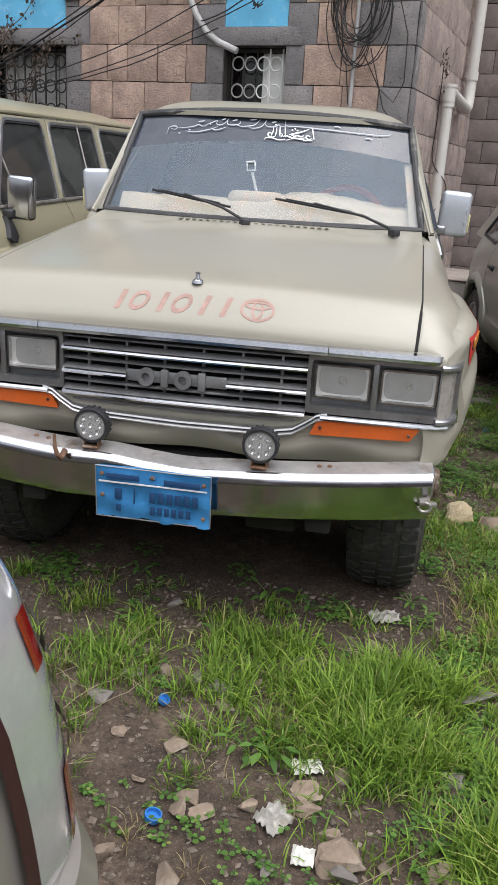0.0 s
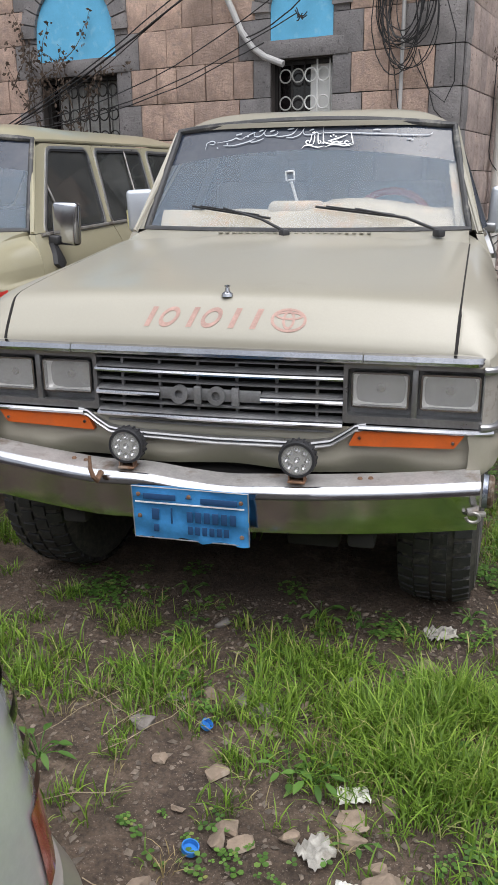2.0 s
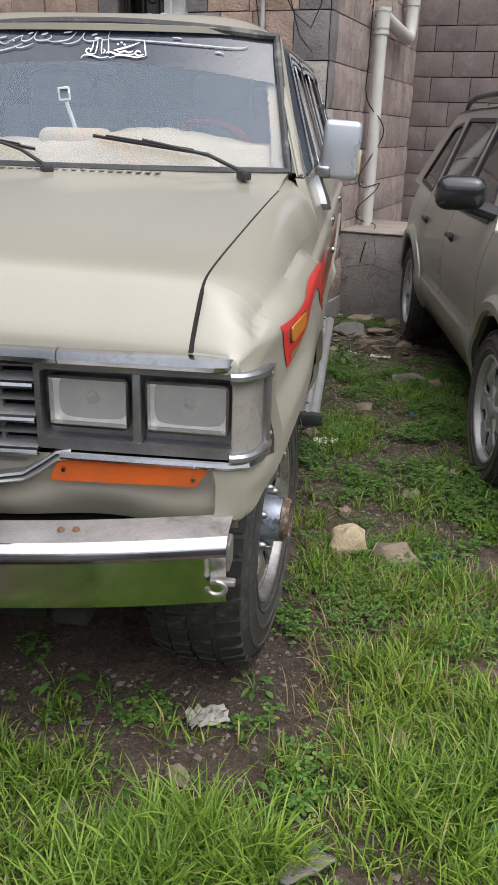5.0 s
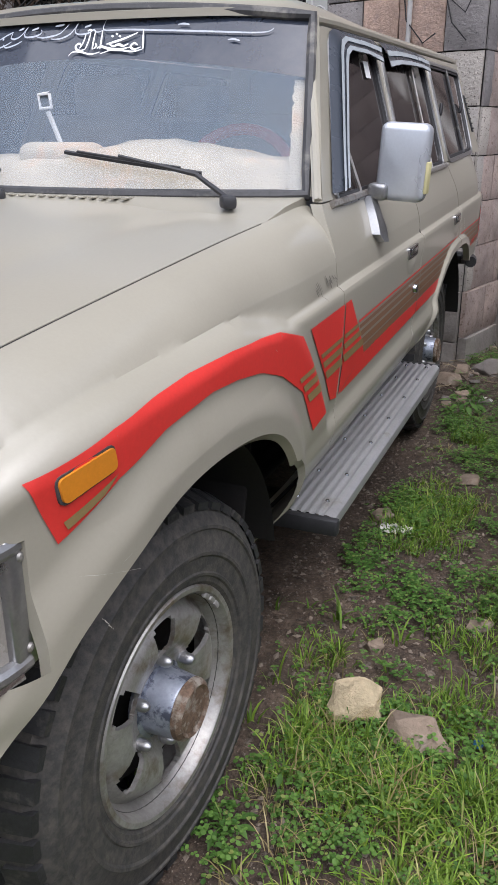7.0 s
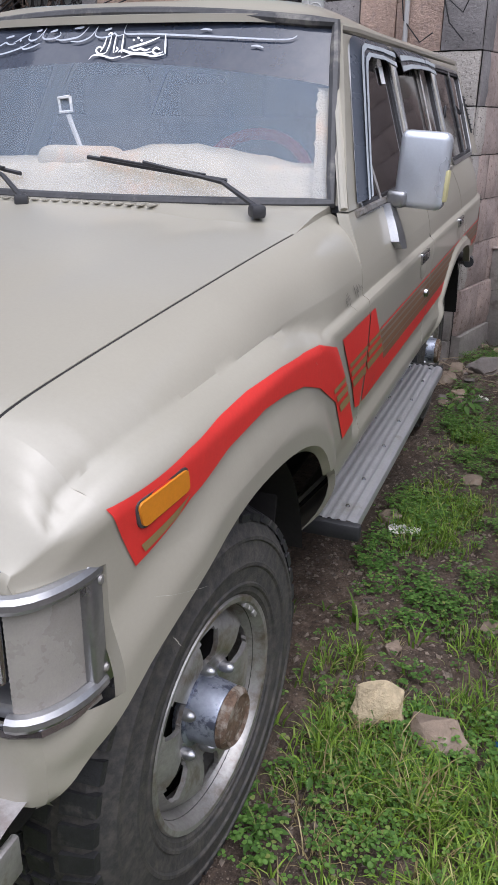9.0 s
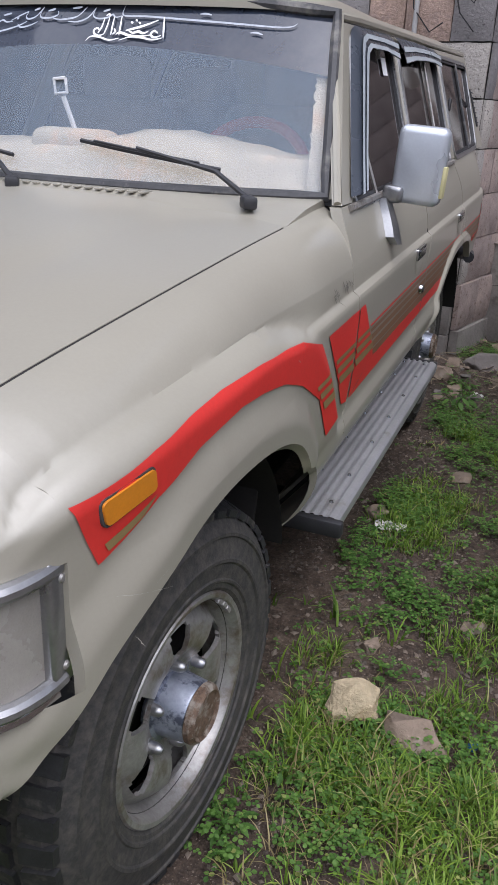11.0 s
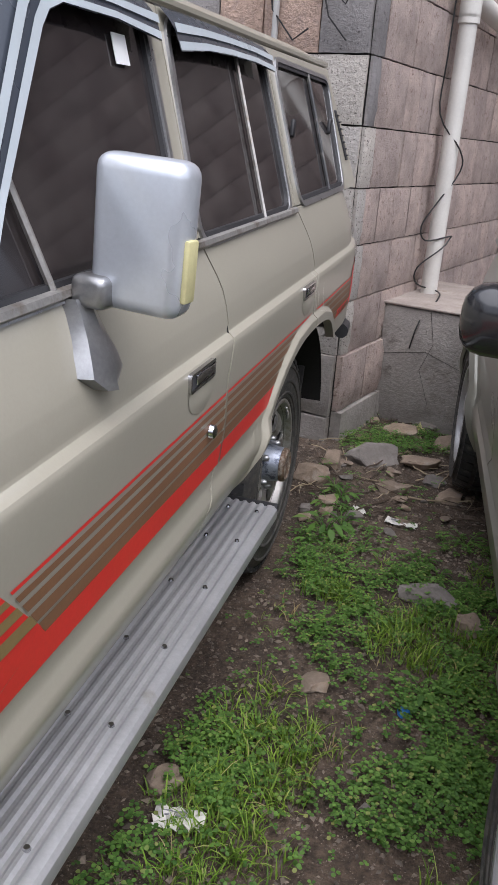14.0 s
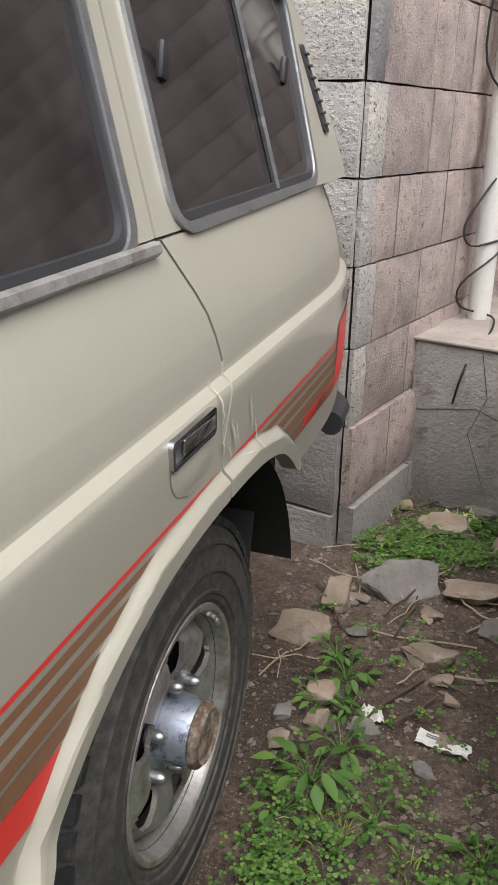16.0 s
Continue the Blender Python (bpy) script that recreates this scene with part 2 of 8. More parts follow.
ROCKW = material("pale_yellow_rock", (0.55, 0.45, 0.29), 0.9, 0, 0, 0.22, 14, 70, 0.9, 0.010, stain=(0.30, 0.20, 0.11), stain_at=(0.54, 0.70))
ROCKB = material("brown_grey_rock", (0.27, 0.21, 0.16), 0.92, 0, 0, 0.2, 10, 60, 0.8, 0.006, island=0.25, stain=(0.36, 0.31, 0.26))
DRY = material("dry_twig", (0.10, 0.07, 0.05), 0.9, 0, 0, 0.3)
BLUEC = material("blue_plastic_cap", (0.04, 0.22, 0.62), 0.4)
PAPER = material("white_litter_paper", (0.70, 0.68, 0.63), 0.8, 0, 0, 0.12, 12)
PAPERK = material("grey_print", (0.25, 0.25, 0.27), 0.8)
INTER = material("dark_grey_interior", (0.06, 0.058, 0.06), 0.8)


def leaf_material(name, lo, hi, yellow=(0.30, 0.29, 0.10)):
    m = bpy.data.materials.new(name)
    m.use_nodes = True
    nt = m.node_tree
    b = nt.nodes["Principled BSDF"]
    g = nt.nodes.new("ShaderNodeNewGeometry")
    col = ramp(nt, g.outputs["Random Per Island"], [(0.0, lo + (1,)), (0.55, tuple((a + c) / 2 for a, c in zip(lo, hi)) + (1,)), (0.9, hi + (1,)), (1.0, yellow + (1,))])
    nt.links.new(mix(nt, 0.6, col, ramp(nt, noise_fac(nt, 1.3, 3), [(0.35, (0.72, 0.8, 0.7, 1)), (0.65, (1.15, 1.05, 0.9, 1))]), "MULTIPLY"), b.inputs["Base Color"])
    b.inputs["Roughness"].default_value = 0.5
    b.inputs["Specular IOR Level"].default_value = 0.3
    tl = nt.nodes.new("ShaderNodeBsdfTranslucent")
    nt.links.new(col, tl.inputs[0])
    ms = nt.nodes.new("ShaderNodeMixShader")
    ms.inputs[0].default_value = 0.3
    nt.links.new(b.outputs[0], ms.inputs[1])
    nt.links.new(tl.outputs[0], ms.inputs[2])
    nt.links.new(ms.outputs[0], nt.nodes["Material Output"].inputs[0])
    return m


GRASS = leaf_material("fresh_grass", (0.078, 0.150, 0.020), (0.27, 0.42, 0.060), (0.42, 0.40, 0.18))
WEED = leaf_material("clover_leaf", (0.055, 0.128, 0.026), (0.165, 0.31, 0.068), (0.28, 0.30, 0.10))
STRAW = leaf_material("dry_straw", (0.24, 0.19, 0.09), (0.42, 0.35, 0.19), (0.5, 0.42, 0.25))


# ---- mesh helpers ----
def finish(bm, name, mat, angle=35.0, smooth=True):
    bmesh.ops.recalc_face_normals(bm, faces=bm.faces)
    me = bpy.data.meshes.new(name)
    bm.to_mesh(me)
    bm.free()
    for m in (mat if isinstance(mat, (list, tuple)) else [mat]):
        me.materials.append(m)
    if smooth:
        me.shade_smooth()
        me.set_sharp_from_angle(angle=radians(angle))
    return me


def part(name, bm, mat, parent=None, label="", angle=35.0, smooth=True):
    """One mesh object, under a thing or a part."""
    ob = new(name, finish(bm, name, mat, angle, smooth))
    if parent:
        ob.parent = parent
    if label:
        tagged(ob, label)
    return ob


def thing(name, label, category, group="", at=None):
    e = tagged(new(name), label, category, group)
    e.empty_display_size = 0.1
    if at is not None:
        e.matrix_world = at
    return e


def fresh():
    return bmesh.new()


def box(bm, c, s, bevel=0.0, m=None, seg=2):
    """A box with its centre c and size s, its edges rounded by bevel, turned by m."""
    r = bmesh.ops.create_cube(bm, size=1.0)
    vs = r["verts"]
    bmesh.ops.scale(bm, vec=s, verts=vs)
    if bevel:
        es = list({e for v in vs for e in v.link_edges})
        b = bmesh.ops.bevel(bm, geom=es, offset=bevel, segments=seg, affect="EDGES", profile=0.5)
        vs = list({v for f in b["faces"] for v in f.verts} | {v for v in vs if v.is_valid})
    if m is not None:
        bmesh.ops.transform(bm, matrix=m, verts=vs)
    bmesh.ops.translate(bm, vec=c, verts=vs)
    return vs


def tube(bm, pts, r, n=8, cap=True, taper=None):
    """A round bar along points."""
    pts = [Vector(p) for p in pts]
    rings, up = [], None
    for i, p in enumerate(pts):
        d = (pts[min(i + 1, len(pts) - 1)] - pts[max(i - 1, 0)]).normalized()
        if up is None:
            up = d.orthogonal().normalized()
        up = (up - d * up.dot(d))
        up = up.normalized() if up.length > 1e-6 else d.orthogonal().normalized()
        side = d.cross(up)
        k = r if taper is None else r + (taper - r) * i / max(1, len(pts) - 1)
        rings.append([bm.verts.new(p + (up * math.cos(a) + side * math.sin(a)) * k) for a in (2 * math.pi * j / n for j in range(n))])
    for a, b in zip(rings, rings[1:]):
        for j in range(n):
            bm.faces.new((a[j], a[(j + 1) % n], b[(j + 1) % n], b[j]))
    if cap:
        bm.faces.new(rings[0])
        bm.faces.new(rings[-1])
    return rings


def lathe(bm, prof, n=40, m=Matrix.Identity(4), a0=0.0, a1=2 * math.pi):
    """Turns a profile of (radius, height) round the x axis."""
    full = abs(a1 - a0 - 2 * math.pi) < 1e-6
    cnt = n if full else n + 1
    rings = []
    for r, h in prof:
        rings.append([bm.verts.new(m @ Vector((h, r * math.cos(a), r * math.sin(a)))) for a in (a0 + (a1 - a0) * j / n for j in range(cnt))])
    for a, b in zip(rings, rings[1:]):
        for j in range(n):
            k = (j + 1) % cnt
            if a[j] is not b[j]:
                bm.faces.new((a[j], a[k], b[k], b[j]))
    return rings


def skin(bm, rows):
    """A sheet through rows of points."""
    vr = [[bm.verts.new(p) for p in row] for row in rows]
    for a, b in zip(vr, vr[1:]):
        for j in range(len(a) - 1):
            try:
                bm.faces.new((a[j], a[j + 1], b[j + 1], b[j]))
            except ValueError:
                pass
    return vr


def rim_flange(bm, depth, axis=None):
    """Folds the open border of a sheet inwards, so that it shows its thickness."""
    bmesh.ops.recalc_face_normals(bm, faces=bm.faces)
    es = [e for e in bm.edges if e.is_boundary]
    ex = bmesh.ops.extrude_edge_only(bm, edges=es)
    for v in (g for g in ex["geom"] if isinstance(g, bmesh.types.BMVert)):
        v.co += Vector(axis) * depth


def lerp(a, b, t):
    return a + (b - a) * t


def curve(pts):
    """A piecewise linear function through (x, value) pairs."""
    xs, ys = [p[0] for p in pts], [p[1] for p in pts]
    return lambda x: float(np.interp(x, xs, ys))


def smooth(e0, e1, x):
    t = min(1.0, max(0.0, (x - e0) / (e1 - e0)))
    return t * t * (3 - 2 * t)


def round_poly(pts, r, n=5):
    """A closed outline with its corners rounded."""
    out = []
    k = len(pts)
    for i in range(k):
        p, a, b = Vector(pts[i]), Vector(pts[i - 1]), Vector(pts[(i + 1) % k])
        da, db = (a - p), (b - p)
        ra, rb = min(r, da.length * 0.45), min(r, db.length * 0.45)
        s, e = p + da.normalized() * ra, p + db.normalized() * rb
        for j in range(n + 1):
            t = j / n
            out.append(s * (1 - t) ** 2 + p * 2 * t * (1 - t) + e * t * t)
    return out


def plate_of(bm, loop, depth, to3):
    """A flat plate bounded by a 2D loop, depth thick; to3 carries (u, v, w) into space."""
    f = [bm.verts.new(to3(p[0], p[1], 0.0)) for p in loop]
    g = [bm.verts.new(to3(p[0], p[1], -depth)) for p in loop]
    bm.faces.new(f)
    bm.faces.new(list(reversed(g)))
    n = len(f)
    for i in range(n):
        bm.faces.new((f[i], f[(i + 1) % n], g[(i + 1) % n], g[i]))


def ring_of(bm, outer, inner, depth, to3):
    """A frame between two loops with the same number of points."""
    n = len(outer)
    a = [bm.verts.new(to3(p[0], p[1], 0.0)) for p in outer]
    b = [bm.verts.new(to3(p[0], p[1], 0.0)) for p in inner]
    c = [bm.verts.new(to3(p[0], p[1], -depth)) for p in inner]
    d = [bm.verts.new(to3(p[0], p[1], -depth)) for p in outer]
    for i in range(n):
        j = (i + 1) % n
        bm.faces.new((a[i], a[j], b[j], b[i]))
        bm.faces.new((b[i], b[j], c[j], c[i]))
        bm.faces.new((d[i], d[j], a[j], a[i]))


def holed(bm, outer, holes, to3):
    """A flat sheet with holes."""
    edges = []
    for loop in [outer] + holes:
        vs = [bm.verts.new((p[0], p[1], 0)) for p in loop]
        edges += [bm.edges.new((vs[i], vs[(i + 1) % len(vs)])) for i in range(len(vs))]
    bmesh.ops.triangle_fill(bm, edges=edges, use_beauty=True, use_dissolve=False)
    for v in bm.verts:
        v.co = to3(v.co.x, v.co.y, 0.0)


def strip(bm, pts, w, up, lift):
    """A flat ribbon along points, of width w, spread along up."""
    up = Vector(up)
    a = [bm.verts.new(Vector(p) + up * w / 2 + Vector(lift)) for p in pts]
    b = [bm.verts.new(Vector(p) - up * w / 2 + Vector(lift)) for p in pts]
    for i in range(len(pts) - 1):
        bm.faces.new((a[i], a[i + 1], b[i + 1], b[i]))


# ---- ground ----
def ground_z(x, y):
    """Height of the yard: it sinks a little towards the building."""
    z = -0.028 * smooth(0.5, 4.0, y) * min(4.5, max(0, y - 0.5))
    z += 0.02 * noise.noise((x * 0.9, y * 0.9, 0.3)) + 0.012 * noise.noise((x * 3.1, y * 3.1, 5.0))
    z -= 0.03 * math.exp(-((x - 0.1) ** 2 / 0.6 + (y + 0.25) ** 2 / 0.18))
    z += 0.03 * smooth(3.2, 4.6, y) * noise.noise((x * 2.2, y * 2.2, 9.0))
    far = smooth(6.0, 12.0, math.hypot(x, y))
    return z * (1 - far) - 0.02 * far


def soil_material():
    m = bpy.data.materials.new("wet_brown_soil")
    m.use_nodes = True
    nt = m.node_tree
    b = nt.nodes["Principled BSDF"]
    big = noise_fac(nt, 1.6, 5, 0.6)
    mid = noise_fac(nt, 11.0, 5, 0.7)
    fine = noise_fac(nt, 70.0, 4, 0.7)
    grit = noise_fac(nt, 120.0, kind="voronoi")
    col = ramp(nt, mid, [(0.3, (0.048, 0.034, 0.024, 1)), (0.5, (0.098, 0.070, 0.050, 1)), (0.7, (0.185, 0.140, 0.105, 1))])
    col = mix(nt, ramp(nt, big, [(0.42, (0, 0, 0, 1)), (0.62, (1, 1, 1, 1))]), col, (0.066, 0.047, 0.035, 1))
    col = mix(nt, ramp(nt, grit, [(0.10, (0.75, 0.75, 0.75, 1)), (0.22, (0, 0, 0, 1))]), col, (0.24, 0.20, 0.17, 1))
    col = mix(nt, 1.0, col, ramp(nt, fine, [(0.3, (0.45, 0.44, 0.43, 1)), (0.65, (1.2, 1.17, 1.14, 1))]), "MULTIPLY")
    nt.links.new(col, b.inputs["Base Color"])
    b.inputs["Roughness"].default_value = 0.9
    n1, n2 = nt.nodes.new("ShaderNodeBump"), nt.nodes.new("ShaderNodeBump")
    n1.inputs["Strength"].default_value, n1.inputs["Distance"].default_value = 0.9, 0.03
    n2.inputs["Strength"].default_value, n2.inputs["Distance"].default_value = 0.8, 0.008
    nt.links.new(mid, n1.inputs["Height"])
    nt.links.new(fine, n2.inputs["Height"])
    nt.links.new(n1.outputs[0], n2.inputs["Normal"])
    nt.links.new(n2.outputs[0], b.inputs["Normal"])
    return m


SOIL = soil_material()


def build_ground():
    bm = fresh()
    near = [-4.0 + 0.05 * i for i in range(161)]
    xs = [-3000, -600, -120, -30, -12, -7, -5] + near + [5, 7, 12, 30, 120, 600, 3000]
    ys = [-3000, -600, -120, -30, -12, -7, -5] + [-4.0 + 0.05 * i for i in range(231)] + [8.5, 10, 14, 30, 120, 600, 3000]
    skin(bm, [[(x, y, ground_z(x, y)) for x in xs] for y in ys])
    ob = part("ground", bm, SOIL, None, "", 180)
    tagged(ob, "damp brown soil yard with grit between patches of grass", "ground", kind="structure")


build_ground()

# ---- buildings: corner at COR, front and flank square to each other ----
COR = Vector((0.605, 4.368, 0.0))
TURN_B = radians(-13.0)
FACE_M = Matrix.Translation(COR) @ Matrix.Rotation(TURN_B, 4, "Z")
SIDE_M = FACE_M @ Matrix.Rotation(math.pi / 2, 4, "Z")
rnd = random.Random(5)


def block_mesh(name, w, h, d, r, mat, rough, seed):
    """One squared stone, its face a little uneven, its edges worn."""
    rr = random.Random(seed)
    bm = fresh()
    nx, nz = 5, 4
    grid = []
    for j in range(nz + 1):
        row = []
        for i in range(nx + 1):
            rim = i in (0, nx) or j in (0, nz)
            x = w * (i / nx - 0.5) + (rr.uniform(-0.002, 0.002) if rim else rr.uniform(-1, 1) * w * 0.04)
            z = h * (j / nz - 0.5) + (rr.uniform(-0.002, 0.002) if rim else rr.uniform(-1, 1) * h * 0.04)
            row.append(bm.verts.new((x, -d + (r if rim else -rr.random() * rough), z)))
        grid.append(row)
    for j in range(nz):
        for i in range(nx):
            bm.faces.new((grid[j][i], grid[j][i + 1], grid[j + 1][i + 1], grid[j + 1][i]))
    ex = bmesh.ops.extrude_edge_only(bm, edges=[e for e in bm.edges if e.is_boundary])
    for v in (g for g in ex["geom"] if isinstance(g, bmesh.types.BMVert)):
        v.co.y = 0.0
    return finish(bm, name, mat, 28)


block_cache = {}


def lay(wall, name, x0, x1, z0, z1, mat, d=0.03, rough=0.006, joint=0.008, r=0.010):
    """One stone on a wall's face: x along the wall, z up, proud towards -y."""
    w, h = x1 - x0 - joint, z1 - z0 - joint
    key = (round(w, 2), round(h, 2), mat.name, rnd.randrange(3))
    if key not in block_cache:
        block_cache[key] = block_mesh(name, w, h, d, r, mat, rough, len(block_cache))
    ob = new(name, block_cache[key])
    ob.parent = wall
    ob.location = ((x0 + x1) / 2, rnd.uniform(-0.003, 0.003), (z0 + z1) / 2)
    return ob


WIN = ((-1.675, -1.10), (-4.27, -3.32))
CLOCKED = [1.49, 1.80, 2.12, 2.43, 2.745, 3.05, 3.36]


def build_facade():
    """Front wall of pink and grey tuff with two windows, local x along it, its corner at 0."""
    bm = fresh()
    openings = [(a, b, 1.52, 2.415) for a, b in WIN] + [(a, b, 2.565, 2.9) for a, b in WIN]
    xs = sorted({-9.0, -0.012} | {v for o in openings for v in o[:2]})
    zs = sorted({-0.4, 7.0} | {v for o in openings for v in o[2:]})
    for i in range(len(xs) - 1):
        for j in range(len(zs) - 1):
            cx, cz = (xs[i] + xs[i + 1]) / 2, (zs[j] + zs[j + 1]) / 2
            if not any(o[0] < cx < o[1] and o[2] < cz < o[3] for o in openings):
                bm.faces.new([bm.verts.new(p) for p in ((xs[i], 0, zs[j]), (xs[i + 1], 0, zs[j]), (xs[i + 1], 0, zs[j + 1]), (xs[i], 0, zs[j + 1]))])
    bmesh.ops.remove_doubles(bm, verts=bm.verts, dist=1e-5)
    ex = bmesh.ops.extrude_face_region(bm, geom=list(bm.faces))
    bmesh.ops.translate(bm, vec=(0, 0.28, 0), verts=[g for g in ex["geom"] if isinstance(g, bmesh.types.BMVert)])
    wall = part("wall_north", bm, MORTAR, None, "", 30, False)
    wall.matrix_world = FACE_M
    tagged(wall, "wall of rough pink and grey tuff blocks with dark joints", "wall", kind="structure")
    for k in range(len(CLOCKED) - 1):
        z0, z1 = CLOCKED[k], CLOCKED[k + 1]
        arch = z0 > 2.7
        q = 0.17 if not arch else 0.15
        edges = [-6.4, -4.27 - q - (0.12 if k % 2 else 0), -4.27, -3.32, -3.32 + q + (0.10 if k % 2 else 0), -1.675 - q - (0.14 if k % 2 else 0), -1.675, -1.10, -1.10 + q + (0.10 if k % 2 else 0), 0.0]
        for s in range(len(edges) - 1):
            a, b = edges[s], edges[s + 1]
            if s in (2, 6):
                continue
            if s in (1, 3, 5, 7):
                lay(wall, "stone", a, b, z0, z1, GREYST, 0.032)
                continue
            if s == 8 and z0 < 1.75:
                a2 = a
                for e, mt in ((-0.62, GREYST), (-0.28 if k % 2 else -0.38, PITTED), (0.0, PITTED)):
                    if e > a2 + 0.08:
                        lay(wall, "stone", a2, e, z0, z1, mt, 0.03, 0.004)
                        a2 = e
                continue
            x = a
            while x < b - 0.02:
                w = rnd.uniform(0.20, 0.38)
                e = b if b - x - w < 0.16 else x + w
                near = s == 8 and e >= b - 0.01
                mt = GREYST if near or rnd.random() < 0.10 else PINKST
                lay(wall, "stone", x, e, z0, z1, mt, 0.034, 0.014 if mt is PINKST else 0.006)
                x = e
    for k in range(4):
        z0, z1 = [(0.36, 0.645), (0.645, 0.925), (0.925, 1.205), (1.205, 1.49)][k]
        x = 0.0
        while x > -3.4:
            w = (0.20 if k % 2 else 0.40) if x == 0.0 else 0.40
            lay(wall, "stone", x - w, x, z0, z1, PITTED if x > -0.9 else GREYST, 0.03, 0.004, 0.007)
            x -= w
    x = 0.0
    while x > -3.4:
        w = rnd.uniform(0.4, 0.7)
        lay(wall, "stone", x - w, x, -0.35, 0.02, CEMENT, 0.06, 0.02)
        lay(wall, "stone", x - w, x, 0.02, 0.36, CEMENT, 0.045, 0.015)
        x -= w
    for a, b in WIN:
        lay(wall, "lintel", a - 0.16, b + 0.15, 2.43 - 0.01, 2.57, GREYST, 0.045, 0.004)
        c, r = (a + b) / 2, (b - a) / 2
        spring = 2.57 + 0.22
        loop = [(a, 2.57), (b, 2.57)] + [(c + r * math.cos(t), spring + r * math.sin(t)) for t in (math.pi * i / 16 for i in range(17))]
        bm = fresh()
        plate_of(bm, loop, 0.012, lambda u, v, w: Vector((u, -0.018 - w, v)))
        part("painted_panel", bm, BLUEP, wall, "sky blue painted arched panel")
        n = 14
        for i in range(n):
            t0, t1 = math.pi * i / n + 0.012, math.pi * (i + 1) / n - 0.012
            q = [(c + rr * math.cos(t), spring + rr * math.sin(t)) for rr, t in ((r, t0), (r + 0.17, t0), (r + 0.17, (t0 + t1) / 2), (r + 0.17, t1), (r, t1), (r, (t0 + t1) / 2))]
            bm = fresh()
            plate_of(bm, q, 0.06, lambda u, v, w: Vector((u, -0.052 - w, v)))
            part("arch_stone", bm, GREYST, wall, "", 30, False)
    return wall


wall_front = build_facade()


def build_window(x0, x1, white):
    """A barred opening: dark glass behind, iron bars with rings, part of it a white leaf."""
    win = thing("window_1" if white else "window_2", "barred window with iron rings in a stone opening", "window", at=FACE_M)
    tagged(win, kind="structure")
    z0, z1 = 1.53, 2.41
    bm = fresh()
    ring_of(bm, [(x0, z0), (x1, z0), (x1, z1), (x0, z1)], [(x0 + 0.03, z0 + 0.02), (x1 - 0.03, z0 + 0.02), (x1 - 0.03, z1 - 0.03), (x0 + 0.03, z1 - 0.03)], 0.03, lambda u, v, w: Vector((u, 0.07 - w, v)))
    part("window_frame", bm, WINFR, win)
    bm = fresh()
    box(bm, ((x0 + x1) / 2, 0.2, (z0 + z1) / 2), (x1 - x0, 0.01, z1 - z0))
    part("pane", bm, SGLASS, win, "dark dusty glass")
    if white:
        bm = fresh()
        box(bm, (x1 - 0.145, 0.13, (z0 + z1) / 2), (0.22, 0.03, z1 - z0 - 0.06), 0.004)
        part("shutter_leaf", bm, WHITEP, win, "white painted leaf")
    else:
        for k in range(5):
            bm = fresh()
            a, b = lerp(x0 + 0.10, x1 - 0.03, k / 5), lerp(x0 + 0.10, x1 - 0.03, (k + 1) / 5)
            box(bm, ((a + b) / 2, 0.15, (z0 + z1) / 2), (b - a - 0.012, 0.02, z1 - z0 - 0.06), 0.003)
            part("board", bm, BOARD, win, "dusty pale board behind the bars")
    n = 5 if white else 8
    for i in range(n):
        x = lerp(x0 + 0.05, x1 - 0.05, i / (n - 1))
        pale = white and x > x1 - 0.26
        bm = fresh()
        tube(bm, [(x, 0.06, z0), (x, 0.06, z1)], 0.008, 6)
        part("bar", bm, WHITEP if pale else WINFR, win)
        if i < n - 1:
            w = (x1 - x0 - 0.1) / (n - 1)
            for z in (2.29, 2.07, 1.86, 1.66):
                bm = fresh()
                c = Vector((x + w / 2, 0.055, z))
                k = w * 0.46
                tube(bm, [c + Vector((math.cos(t) * k, 0, math.sin(t) * k)) for t in (2 * math.pi * j / 14 for j in range(15))], 0.007, 5, False)
                part("ring", bm, (WHITEP if x + w / 2 > x1 - 0.26 else BOARD) if white else WINFR, win)


build_window(*WIN[0], True)
build_window(*WIN[1], False)


def build_side_wall():
    """The flank of the building, running back from the corner to the yard's end wall."""
    L = 3.05
    bm = fresh()
    box(bm, (L / 2, 0.15, 3.3), (L, 0.26, 7.4))
    wall = part("wall_east", bm, MORTAR, None, "", 30, False)
    wall.matrix_world = SIDE_M
    tagged(wall, "long wall of pinkish split concrete blocks with dark joints", "wall", kind="structure")
    zs = [0.36, 0.645, 0.925, 1.205, 1.49, 1.80, 2.12, 2.43, 2.745, 3.05, 3.36]
    for k in range(len(zs) - 1):
        x, first = 0.0, True
        while x < L - 0.05:
            w = (0.14 if k % 2 else 0.10) if first else rnd.choice((0.21, 0.26, 0.19, 0.40))
            e = L if L - x - w < 0.15 else x + w
            lay(wall, "block", x, e, zs[k], zs[k + 1], PITTED if first and k < 4 else GREYST if first else SIDEST, 0.026, 0.006, 0.007)
            x, first = e, False
    for z0, z1, d in ((-0.35, 0.05, 0.07), (0.05, 0.36, 0.045)):
        x = 0.0
        while x < L - 0.05:
            w = rnd.uniform(0.3, 0.55)
            e = L if L - x - w < 0.2 else x + w
            lay(wall, "block", x, e, z0, z1, CEMENT if z0 < 0 else SIDEST, d, 0.014, 0.006)
            x = e
    return wall


build_side_wall()


